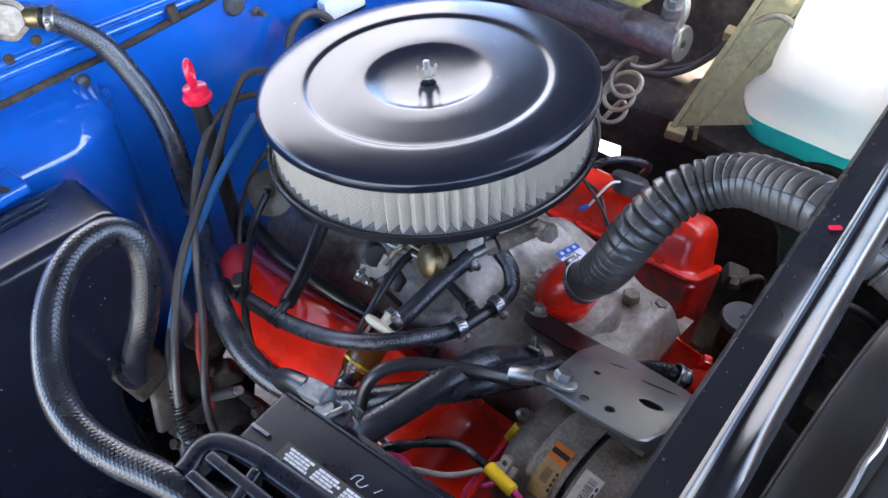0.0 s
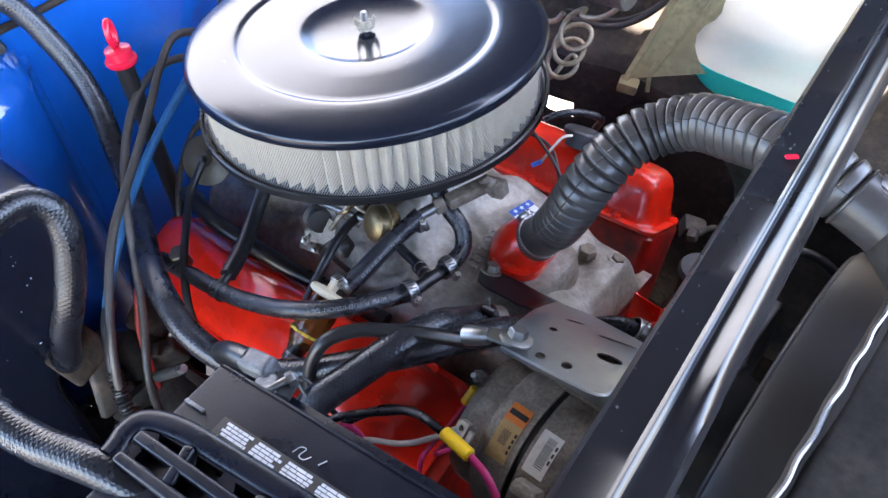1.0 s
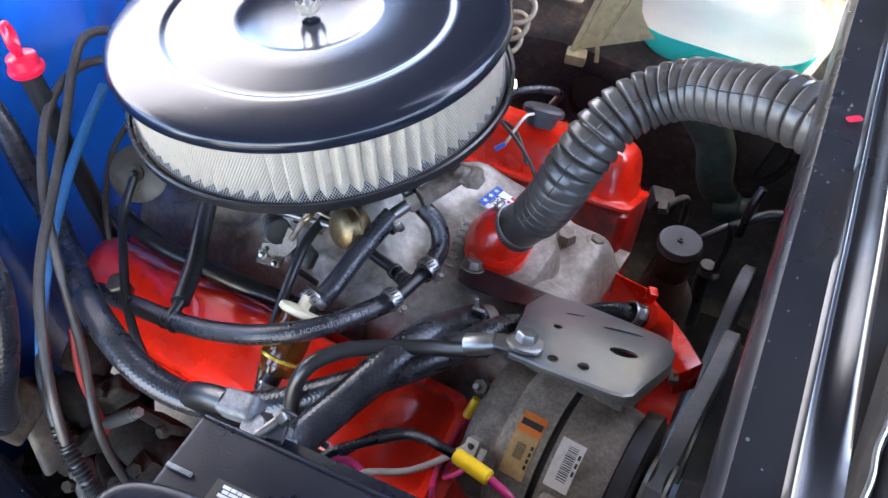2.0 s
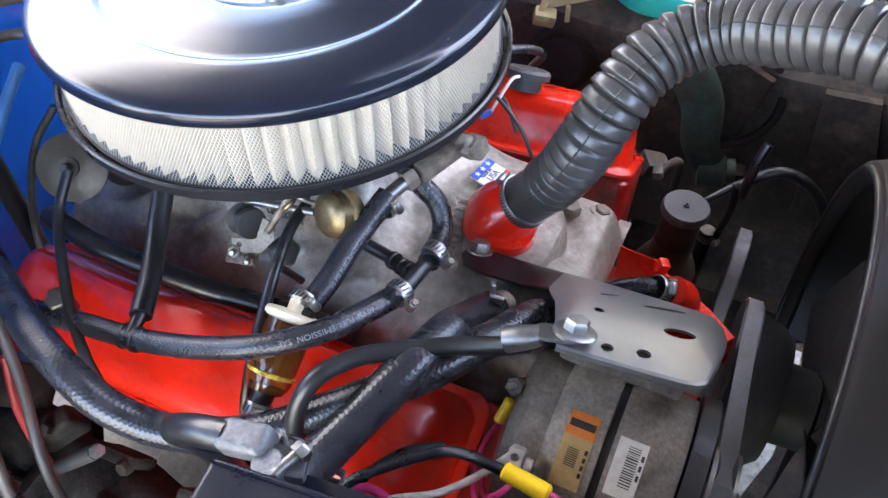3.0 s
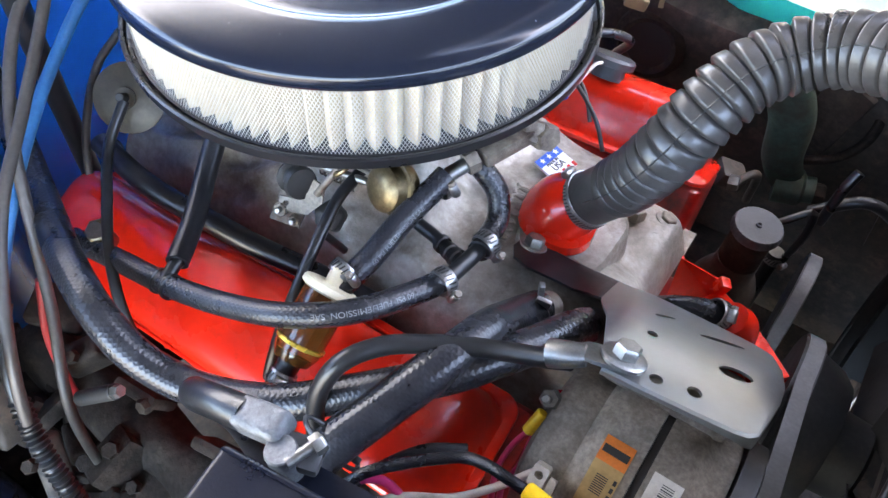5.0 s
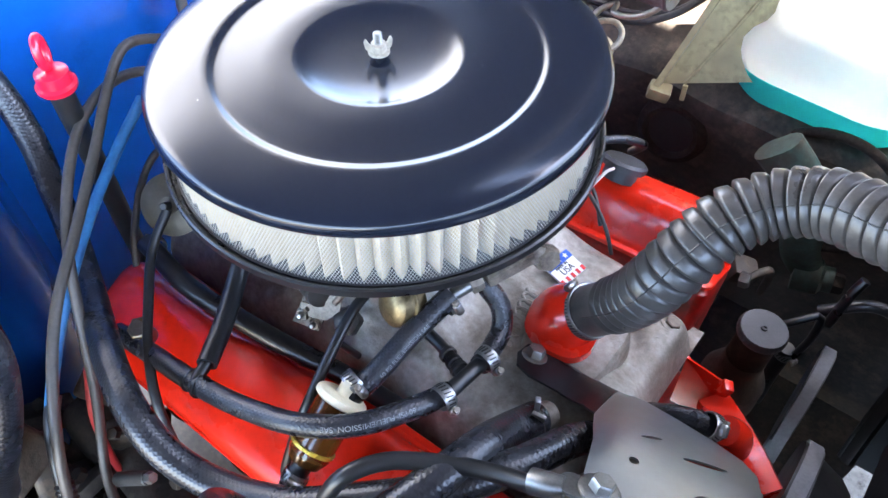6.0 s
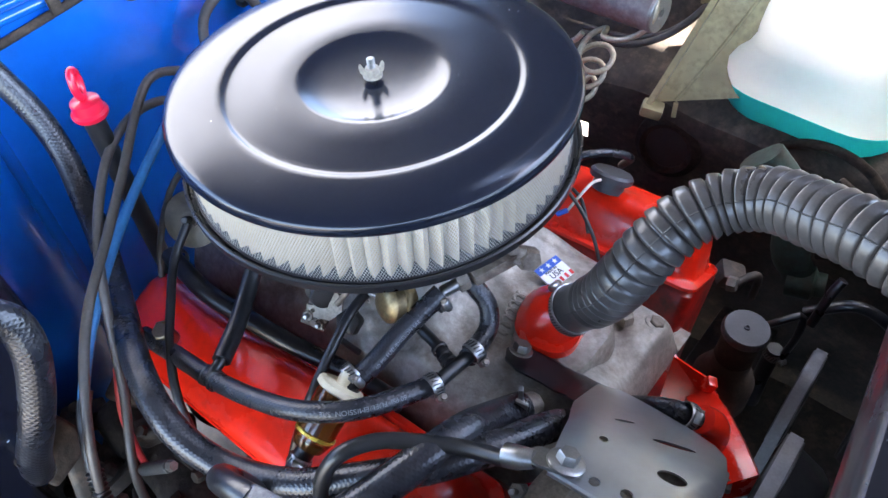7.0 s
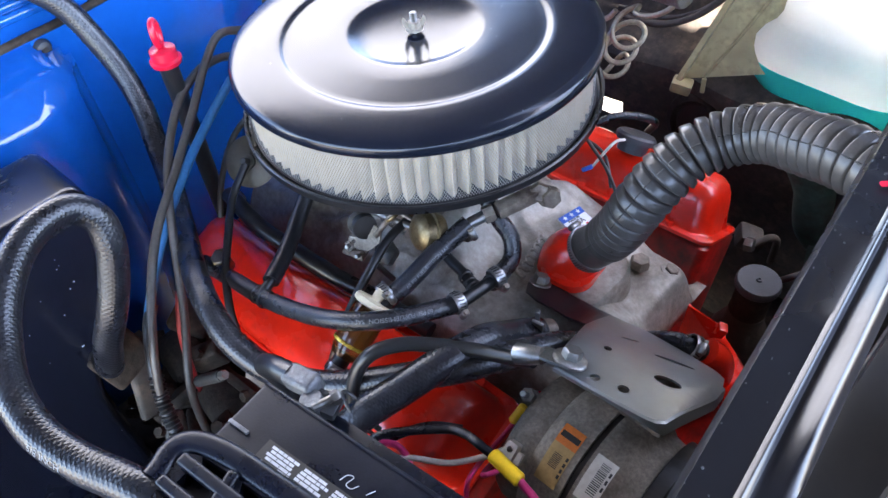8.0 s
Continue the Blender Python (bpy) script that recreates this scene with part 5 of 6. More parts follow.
def dipstick():
    c = thing("dipstick", (-0.255, -0.13, -0.20), "black dipstick tube with a bright red plastic ring handle", "dipstick")
    part("tube", rod((-0.262, -0.140, -0.30), (-0.203, -0.159, -0.024), 0.0098), WIRE_BLACK, c)
    cap = part("cap", lathe([(0, 0), (0.0150, 0), (0.0163, 0.002), (0.0163, 0.005), (0.0138, 0.007), (0.0132, 0.016), (0.011, 0.0175), (0, 0.0175)], (-0.203, -0.159, -0.029), (0.02, 0, 1), 32), RED_PLASTIC, c, "bright red cap")
    ring = [(-0.206 - 0.0085 * math.sin(a) * 0.75, -0.1575 + 0.0085 * math.sin(a) * 0.66, 0.003 - 0.0125 * math.cos(a)) for a in [2 * math.pi * i / 16 for i in range(17)]]
    part("ring", tube(ring, 0.0036, 0.003, 12), RED_PLASTIC, cap)


dipstick()


# ---- battery ----
def slab(m, x0, x1, y0, y1, z, h=0.0004, bm=None, bevel=0.0):
    """A thin raised patch in a frame's own coordinates."""
    return block((x1 - x0, y1 - y0, h), m @ Matrix.Translation(((x0 + x1) / 2, (y0 + y1) / 2, z + h / 2)), bevel, bm=bm)


def battery():
    A = radians(7.0)
    ux, uy = Vector((math.cos(A), math.sin(A), 0)), Vector((-math.sin(A), math.cos(A), 0))
    o = Vector((0.183, -0.327, -0.035))
    L, W = 0.255, 0.150
    m = to_frame(o, ux, uy, Vector((0, 0, 1)))
    c = thing("battery", m @ Vector((L / 2, -W / 2, -0.21)), "black plastic car battery with a white printed label", "battery")
    part("case", block((L - 0.006, W + 0.030, 0.15), m @ Matrix.Translation((L / 2, -W / 2 + 0.014, -0.137)), 0.004), BATTERY, c)
    cov = part("cover", block((L, W, 0.060), m @ Matrix.Translation((L / 2, -W / 2, -0.030)), 0.0030, 3), BATTERY, c)
    part("lid_seam", slab(m, 0.001, L - 0.002, -0.0035, -0.0022, 0.0, 0.0006), BATTERY, cov)
    part("vent_mark", slab(m, 0.002, 0.019, -0.0365, -0.0335, 0.0, 0.0022, bevel=0.0008), LEAD, cov, "raised pale grey rib")
    # label recess and its unreadable lines of print
    part("label_panel", slab(m, 0.033, 0.165, -0.0525, -0.0300, 0.0, 0.0004), INK, cov, "dark label panel")
    bm = bmesh.new()
    rng = random.Random(4)
    for col in range(5):
        x0 = 0.038 + col * 0.0255
        for row in range(8):
            y1 = -0.0318 - row * 0.0025
            x = x0 + (0.012 if (col == 0 and row > 3) else 0) + rng.random() * 0.002
            end = x0 + 0.0235 - rng.random() * (0.010 if row % 3 == 2 else 0.003)
            while x < end - 0.002:
                w = min(0.003 + rng.random() * 0.006, end - x)
                slab(m, x, x + w - 0.0006, y1 - 0.0018, y1, 0.0004, 0.0003, bm)
                x += w
    part("label_print", bm, PRINT, cov, "rows of white bars of print")
    bm = bmesh.new()
    for k in range(6):
        a = k * math.pi / 3
        tube([m @ Vector((0.0425 + 0.0035 * math.cos(a + t), -0.0475 + 0.0035 * math.sin(a + t), 0.0006)) for t in (0, 0.5, 1.0)], 0.0004, 0.001, 6, bm=bm)
    for cx, cy in ((0.0405, -0.0465), (0.0445, -0.0455), (0.0440, -0.0495), (0.0400, -0.0505)):
        tube([m @ Vector((cx + 0.0018 * math.cos(t * 0.785), cy + 0.0018 * math.sin(t * 0.785), 0.0006)) for t in range(9)], 0.0003, 0.001, 6, bm=bm)
    part("symbol", bm, PRINT, cov, "white recycling rings")
    bm = bmesh.new()
    tube([m @ Vector(q) for q in ((0.087, -0.026, 0.0003), (0.089, -0.021, 0.0003), (0.093, -0.020, 0.0003), (0.092, -0.026, 0.0003), (0.096, -0.0265, 0.0003), (0.099, -0.0225, 0.0003))], 0.0003, 0.001, 6, bm=bm)
    tube([m @ Vector(q) for q in ((0.106, -0.0245, 0.0003), (0.109, -0.0195, 0.0003))], 0.0003, 0.001, 6, bm=bm)
    part("scribble", bm, PRINT, cov, "faint pale pen strokes")
    part("sticker", sheet(round_rect(0.060, 0.034, 0.005), 0.0004, m @ Matrix.Translation((0.056, -0.114, 0.0))), FLAG_WHITE, cov, "white sticker with a blue bar")
    part("sticker_bar", slab(m, 0.030, 0.048, -0.122, -0.114, 0.0005, 0.0003), FLAG_BLUE, cov)
    # moulded carrying handle lying along the cover
    edge = [(-0.004, -0.0905), (-0.005, -0.083), (-0.008, -0.073), (-0.006, -0.065), (0.002, -0.0595), (0.021, -0.0548), (0.049, -0.0530), (0.20, -0.0530), (0.215, -0.060), (0.22, -0.0905)]
    slots = [[(x0 + 0.004, -0.0610 - d), (x0 + 0.026, -0.0605 - d * 0.5), (x0 + 0.026, -0.0685), (x0 + 0.010, -0.0690)] for x0, d in ((0.008, 0.002), (0.040, 0.0), (0.072, 0.0), (0.104, 0.0), (0.136, 0.0), (0.168, 0.0))]
    slots += [[(x0 + 0.004, -0.0735), (x0 + 0.026, -0.0730), (x0 + 0.026, -0.0825), (x0 + 0.004, -0.0830)] for x0 in (0.008, 0.040, 0.072, 0.104, 0.136, 0.168)]
    h = part("handle", sheet(edge, 0.008, m @ Matrix.Translation((0, 0, 0.0005)), holes=slots), BATTERY, c, "moulded black carrying handle with ribs")
    part("handle_rim", tube([m @ Vector((x, y + 0.001, 0.0062)) for x, y in edge[:9]], 0.0068, 0.004, 20, shape=lambda a, s: 1 - 0.22 * math.cos(2 * a)), BATTERY, h)
    for y, w in ((-0.0712, 0.0085), (-0.0875, 0.0080)):
        part("handle_bar", block((0.212, w, 0.0075), m @ Matrix.Translation((0.108, y, 0.0085)), 0.0030, 4), BATTERY, h)
    for x in (0.040, 0.100, 0.160):
        part("handle_rib", block((0.0085, 0.026, 0.0070), m @ Matrix.Translation((x, -0.0715, 0.0083)) @ Matrix.Rotation(0.25, 4, "Z"), 0.0028, 4), BATTERY, h)


battery()


def battery_terminal():
    c = thing("battery_terminal", (0.18, -0.303, -0.11), "oxidised grey lead clamp on the battery post", "battery terminal")
    part("clamp", block((0.031, 0.018, 0.016), oriented((0.168, -0.2985, -0.0835), (-0.15, -0.1, 1), (1, 0.15, 0.10)), 0.0058, 4), LEAD, c, "speckled oxidised lead barrel")
    part("jaw", block((0.028, 0.018, 0.009), pose(0.190, -0.300, -0.088, 0, 8, 20), 0.003), CAP_GREY, c)
    part("post", rod((0.19, -0.306, -0.10), (0.187, -0.306, -0.078), 0.0085), LEAD, c)
    bm = rod((0.193, -0.310, -0.080), (0.200, -0.289, -0.080), 0.0030)
    hexagon((0.1985, -0.2955, -0.080), (0.3, 0.9, 0.1), 0.0056, 0.006, bm)
    part("pinch_bolt", bm, ZINC, c)


battery_terminal()
line("battery_cable", [(0.158, -0.300, -0.085), (0.140, -0.302, -0.090), (0.122, -0.302, -0.102), (0.108, -0.298, -0.120), (0.104, -0.290, -0.145), (0.108, -0.282, -0.18), (0.115, -0.278, -0.25)], 0.0092, RUBBER, "thick black battery cable from the lead clamp", "cable")


# ---- cable lug, ties, small hose fittings ----
def cable_lug():
    c = thing("cable_lug", (0.285, -0.158, -0.106), "tinned copper cable lug under the bracket bolt", "cable lug")
    bm = tube([(0.262, -0.169, -0.1045), (0.272, -0.1665, -0.1000), (0.281, -0.163, -0.0970)], lambda s, L: 0.0085 - 0.002 * (s / L) ** 2, 0.002, 18)
    part("barrel", bm, ZINC, c)
    m = oriented((0.292, -0.157, -0.0985), (-0.1, 0.45, 0.9), (1, 0.35, 0))
    part("tongue", sheet(round_rect(0.034, 0.020, 0.0085, 6), 0.0022, m), ZINC, c)


cable_lug()


def cable_tie():
    c = thing("cable_tie", (0.176, -0.268, -0.17), "black nylon tie round the hose and cable", "cable tie")
    pts = [Vector((0.176, -0.266, -0.160)) + Vector((0.45, 0.55, 0.45)).normalized().cross(Vector((0.3, -0.8, 0.6))).normalized() * (0.019 * math.cos(t)) + Vector((0.62, 0.35, -0.70)).normalized() * (0.015 * math.sin(t)) for t in [2 * math.pi * i / 20 for i in range(21)]]
    part("strap", tube(pts, 0.0016, 0.003, 8), WIRE_BLACK, c)
    part("head", block((0.006, 0.005, 0.006), pose(*pts[4], 20, 30, 10), 0.001), WIRE_BLACK, c)


cable_tie()


def spring_clip():
    c = thing("spring_clip", (0.226, -0.100, -0.20), "bright spring-steel clip on the heater hose", "hose clip")
    part("band", lathe([(0.0128, -0.006), (0.0136, -0.006), (0.0136, 0.006), (0.0128, 0.006), (0.0128, -0.006)], (0.2215, -0.100, -0.184), (0.1, -0.85, 0.5), 36), STAINLESS, c)
    part("tab", block((0.011, 0.003, 0.030), pose(0.226, -0.099, -0.174, 14, 8, 12), 0.0008), STAINLESS, c)
    part("tab", block((0.004, 0.006, 0.020), pose(0.222, -0.094, -0.168, -8, 0, 30), 0.0006), STAINLESS, c)
    part("nipple", rod((0.226, -0.080, -0.196), (0.2225, -0.094, -0.187), 0.0115), ALU_DIRTY, c)


spring_clip()


def hose_tees():
    c = thing("hose_tee", (-0.005, -0.236, -0.178), "black plastic tee with cable ties in the fuel hose", "hose tee")
    for dx in (-0.006, 0.006):
        part("band", lathe([(0.0086, -0.0015), (0.0098, -0.001), (0.0098, 0.001), (0.0086, 0.0015)], (-0.004 + dx, -0.2365, -0.1755 + dx * 0.2), (1, 0.04, 0.2), 24), WIRE_BLACK, c)
    part("branch", rod((-0.003, -0.238, -0.172), (-0.008, -0.212, -0.166), 0.0052), WIRE_BLACK, c)
    d = thing("hose_connector", (0.15, -0.10, -0.16), "black quick connectors between the tee and carburettor", "hose connector")
    part("tube", tube([(0.171, -0.116, -0.150), (0.158, -0.108, -0.157), (0.135, -0.098, -0.163), (0.105, -0.09, -0.165), (0.085, -0.08, -0.16)], 0.0052, 0.004, 14), WIRE_BLACK, d)
    for p, r in (((0.160, -0.109, -0.1565), 0.0075), ((0.152, -0.1055, -0.159), 0.0068), ((0.143, -0.1015, -0.161), 0.0072)):
        part("collar", lathe([(r - 0.001, -0.003), (r, -0.002), (r, 0.002), (r - 0.001, 0.003)], p, (1, -0.4, 0.3), 20), WIRE_BLACK, d)


hose_tees()


def fuel_fitting():
    c = thing("fuel_fitting", (0.145, -0.06, -0.12), "zinc-plated fuel inlet fitting on the carburettor", "fuel fitting")
    part("barb", rod((0.131, -0.080, -0.115), (0.139, -0.062, -0.111), 0.0055), ZINC, c)
    part("hexagon_nut", hexagon((0.137, -0.066, -0.112), (0.45, 0.85, 0.15), 0.0085, 0.010), ALU_DIRTY, c)
    part("bar", block((0.014, 0.044, 0.013), pose(0.152, -0.035, -0.108, 6, 0, -22), 0.003), ALU_DIRTY, c)
    part("banjo_bolt", hexagon((0.160, -0.015, -0.105), (0.7, -0.6, 0.5), 0.0095, 0.008), ALU_DIRTY, c)
    part("end_plug", hexagon((0.165, -0.008, -0.112), (0.8, -0.4, 0.3), 0.011, 0.012), ALU_DIRTY, c)


fuel_fitting()


def fuel_filter():
    top, low = Vector((0.108, -0.183, -0.150)), Vector((0.107, -0.238, -0.188))
    ax = (low - top).normalized()
    c = thing("fuel_filter", low, "amber fuel filter with a cream cap and a gold ring", "fuel filter")
    part("cap", lathe([(0, -0.005), (0.006, -0.005), (0.007, -0.0025), (0.0195, -0.0015), (0.0205, 0.000), (0.0205, 0.003), (0.0185, 0.0045), (0, 0.0045)], top, ax, 40), MC_CREAM, c, "cream plastic end cap")
    part("glass", lathe([(0.0165, 0.003), (0.0172, 0.010), (0.0165, 0.048), (0.013, 0.056), (0.0, 0.058)], top, ax, 36), AMBER, c, "amber see-through body")
    part("paper_core", lathe([(0, 0.005), (0.010, 0.005), (0.010, 0.044), (0, 0.044)], top, ax, 24, wobble=lambda a: 1 + 0.12 * math.cos(16 * a)), AMBER_PAPER, c, "brown fuel-soaked paper core")
    part("gold_ring", lathe([(0.0166, 0.041), (0.0180, 0.0415), (0.0180, 0.0438), (0.0166, 0.0443)], top, ax, 40), GOLD, c, "gold ring")
    part("spigot", lathe([(0.0, 0.050), (0.009, 0.050), (0.008, 0.064), (0.0, 0.064)], top, ax, 24), WIRE_BLACK, c)
    hose_clamp(top + ax * 0.070, ax, 0.0088, (0.5, -0.6, 0.6))
    line("fuel_feed_hose", [top + ax * 0.058, top + ax * 0.080, top + ax * 0.10 + Vector((0.0, 0.0, -0.02)), top + ax * 0.11 + Vector((0.01, 0.0, -0.08))], 0.0083, RUBBER, "short black fuel feed hose below the filter")
    part("outlet", rod(top - ax * 0.003, top - ax * 0.014, 0.0065), MC_CREAM, c)


fuel_filter()


def vacuum_can():
    c = thing("vacuum_can", (-0.135, -0.14, -0.16), "olive-tan vacuum advance can behind the carburettor", "vacuum can")
    ax = Vector((0.45, -0.6, 0.66))
    part("can", lathe([(0, -0.02), (0.020, -0.018), (0.026, -0.004), (0.0285, -0.002), (0.0285, 0.001), (0.024, 0.003), (0.016, 0.006), (0.008, 0.007), (0.008, 0.010), (0, 0.010)], (-0.136, -0.139, -0.138), ax, 40), TAN_CAN, c)
    part("spigot", rod(Vector((-0.136, -0.139, -0.138)) + ax * 0.009, Vector((-0.136, -0.139, -0.138)) + ax * 0.022, 0.0035), WIRE_BLACK, c)
    d = thing("distributor", (-0.17, -0.07, -0.26), "dark dirty distributor body under the air cleaner", "distributor")
    part("body", lathe([(0, 0), (0.035, 0), (0.035, 0.06), (0.045, 0.065), (0.045, 0.09), (0.03, 0.11), (0, 0.11)], (-0.175, -0.05, -0.26), (0, 0, 1), 36), GRIME, d)


vacuum_can()
line("vacuum_line", [(-0.125, -0.150, -0.128), (-0.119, -0.179, -0.150), (-0.09, -0.212, -0.166), (-0.064, -0.238, -0.180), (-0.03, -0.262, -0.195), (-0.004, -0.275, -0.23)], 0.0042, WIRE_BLACK, "thin black vacuum line over the valve cover", "cable", "vacuum lines")
line("vacuum_line", [(0.067, -0.098, -0.134), (0.069, -0.125, -0.136), (0.075, -0.155, -0.145), (0.080, -0.185, -0.162), (0.081, -0.212, -0.190), (0.082, -0.240, -0.24), (0.085, -0.25, -0.30)], 0.0045, WIRE_BLACK, "thin black vacuum line over the valve cover", "cable", "vacuum lines")
line("red_wire", [(-0.12, -0.275, -0.22), (-0.115, -0.295, -0.27), (-0.11, -0.305, -0.33), (-0.11, -0.31, -0.42)], 0.0038, WIRE_RED, "thin dark-red wire hanging by the cables", "cable", "hanging cables")
line("vacuum_cable", [(-0.20, -0.09, -0.13), (-0.215, -0.115, -0.16), (-0.19, -0.16, -0.19), (-0.17, -0.19, -0.24)], 0.0035, WIRE_GREY, "thin aged grey cable hanging beside the valve cover", "cable", "hanging cables")
line("ribbed_conduit", [(-0.093, -0.311, -0.187), (-0.081, -0.327, -0.20), (-0.049, -0.353, -0.242), (-0.015, -0.367, -0.286), (0.03, -0.372, -0.36), (0.06, -0.36, -0.42)], lambda s, L: 0.0062 if s < 0.07 else 0.0070 + 0.0012 * math.sin(s * 1400), WIRE_BLACK, "black split conduit over the cables", "cable", step=0.0012)


def pcv_valve():
    c = thing("breather_valve", (-0.088, -0.233, -0.20), "zinc breather valve at the end of the fuel hose", "valve")
    part("body", rod((-0.088, -0.226, -0.200), (-0.086, -0.231, -0.178), 0.0085), ZINC, c)
    part("hexagon_nut", hexagon((-0.087, -0.229, -0.184), (0.1, -0.3, 1), 0.0105, 0.006), BRASS, c)


pcv_valve()


def carb_linkage():
    c = thing("throttle_linkage", (0.03, -0.125, -0.17), "dirty plated throttle linkage on the carburettor", "linkage")
    arm = [(-0.016, -0.005), (0.006, -0.008), (0.018, 0.001), (0.020, 0.014), (0.012, 0.019), (0.007, 0.009), (-0.002, 0.004), (-0.015, 0.006)]
    part("arm", sheet(arm, 0.003, oriented((0.034, -0.132, -0.160), (0.3, -0.75, 0.6), (0.9, 0.3, 0.2)), holes=[circle(-0.010, 0.0005, 0.0022, 10)]), ALT_CASE, c, "bent plated throttle arm")
    part("bracket", sheet([(-0.012, -0.016), (0.012, -0.016), (0.014, 0.004), (0.005, 0.016), (-0.010, 0.012)], 0.003, oriented((0.022, -0.130, -0.170), (0.25, -0.55, 0.8), (1, 0.2, 0)), holes=[circle(0.002, -0.004, 0.004, 12)]), ALU_DIRTY, c)
    part("spool", lathe([(0.0, -0.010), (0.012, -0.010), (0.013, -0.007), (0.009, -0.005), (0.009, 0.005), (0.013, 0.006), (0.012, 0.010), (0, 0.010)], (0.026, -0.124, -0.146), (0.9, -0.35, 0.3), 28), INK, c, "dark brown bobbin")
    for p, r in (((0.022, -0.140, -0.166), 0.0058), ((0.031, -0.137, -0.176), 0.0050)):
        part("stud", rod(Vector(p) + Vector((-0.002, 0.005, -0.003)), Vector(p) + Vector((0.003, -0.008, 0.006)), 0.0024, seg=12), ZINC, c)
        part("nut", hexagon(p, (0.3, -0.8, 0.5), r, 0.005), ALT_CASE, c)
    part("rod", rod((-0.01, -0.115, -0.14), (0.08, -0.105, -0.132), 0.003), ZINC, c)
    part("rod", rod((0.045, -0.125, -0.150), (0.062, -0.108, -0.118), 0.0028), ALU_DIRTY, c)
    part("cable_clip", tube([(0.058, -0.112, -0.128), (0.063, -0.120, -0.122), (0.069, -0.116, -0.116), (0.066, -0.106, -0.118)], 0.0018, 0.002, 8), BRASS, c)
    part("hook", tube([(0.083, -0.141, -0.172), (0.078, -0.146, -0.160), (0.072, -0.150, -0.150)], 0.003, 0.003, 10), WIRE_BLACK, c)


carb_linkage()


# ---- badge and cast script ----
def usa_badge():
    at = Vector((0.1545, 0.058, -0.2045))
    m = oriented(at, (0.25, 0.12, 1), (0.10, 1, -0.1))
    c = thing("badge", at, "small red, white and blue badge lettered made in USA", "badge")
    part("plate", sheet(round_rect(0.034, 0.026, 0.001, 2), 0.002, m), FLAG_WHITE, c)
    part("blue_field", slab(m, -0.017, 0.017, 0.0045, 0.013, 0.0021, 0.0004), FLAG_BLUE, c, "blue field")
    for i in range(3):
        cx, cy = -0.010 + 0.010 * i, 0.0088
        ring = []
        for k in range(10):
            a, r = radians(90 + 36 * k), 0.0032 if k % 2 == 0 else 0.0014
            ring.append((cx + r * math.cos(a), cy + r * math.sin(a)))
        part("star", sheet(ring, 0.0003, m @ Matrix.Translation((0, 0, 0.0026))), FLAG_WHITE, c)
    for i in range(5):
        part("red_stripe", slab(m, -0.017 + i * 0.0075, -0.0135 + i * 0.0075, -0.013, -0.0075, 0.0021, 0.0004), FLAG_RED, c)
    part("lettering", letters("MADE IN", 0.0042, m @ Matrix.Translation((-0.002, 0.0030, 0.0024))), INK, c, "dark lettering MADE IN", smooth=0)
    part("lettering", letters("USA", 0.0092, m @ Matrix.Translation((0, -0.0028, 0.0024))), INK, c, "dark lettering USA", smooth=0)


usa_badge()


def cast_script():
    c = thing("cast_emblem", (0.145, -0.01, -0.205), "raised wavy cast emblem on the manifold", "emblem")
    pts = []
    for i in range(64):
        t = i / 63
        pts.append(Vector((0.160 - 0.011 * t + 0.0065 * math.sin(t * 42), -0.046 + 0.060 * t + 0.003 * math.cos(t * 42), -0.1965)))
    part("stroke", tube(pts, 0.0018, 0.0025, 8), ALUMINIUM, c)


cast_script()


# ---- alternator wiring ----
def sleeve(name, a, b, r, mat, label, parent=None):
    bm = rod(a, b, r, seg=18, bevel=0.0012)
    return part(name, bm, mat, parent, label) if parent else single(name, bm, mat, label, "crimp sleeve", "yellow crimp sleeves")


def alternator_post():
    c = thing("alternator_terminal", (0.263, -0.153, -0.185), "zinc nuts and a yellow crimp on the alternator post", "terminal")
    part("post", rod((0.270, -0.152, -0.182), (0.267, -0.170, -0.154), 0.0028), ZINC, c)
    for k in (0.35, 0.62):
        p = Vector((0.270, -0.152, -0.182)).lerp(Vector((0.267, -0.170, -0.154)), k)
        part("nut", hexagon(p, (0, -0.42, 0.9), 0.0068, 0.005), ZINC, c)
    part("insulator", rod((0.275, -0.150, -0.186), (0.273, -0.156, -0.176), 0.009), RED_PLASTIC, c, "red insulating washer")
    part("crimp", rod((0.268, -0.169, -0.173), (0.264, -0.180, -0.187), 0.0042), YELLOW, c, "yellow crimp sleeve")


alternator_post()
line("magenta_wire", [(0.265, -0.177, -0.188), (0.257, -0.184, -0.212), (0.257, -0.200, -0.213), (0.269, -0.232, -0.187), (0.280, -0.252, -0.168), (0.285, -0.262, -0.20)], 0.0021, WIRE_PINK, "magenta wire looping below the alternator", "wire", "alternator wires")
line("magenta_wire", [(0.268, -0.178, -0.192), (0.269, -0.196, -0.207), (0.266, -0.207, -0.214), (0.272, -0.225, -0.198), (0.284, -0.236, -0.172), (0.290, -0.225, -0.172), (0.288, -0.213, -0.176)], 0.0021, WIRE_PINK, "magenta wire looping below the alternator", "wire", "alternator wires")
single("crimp_sleeve", rod((0.287, -0.230, -0.144), (0.317, -0.233, -0.144), 0.0058, seg=18, bevel=0.0015), YELLOW, "long yellow butt-crimp sleeve joining two wires", "crimp sleeve")
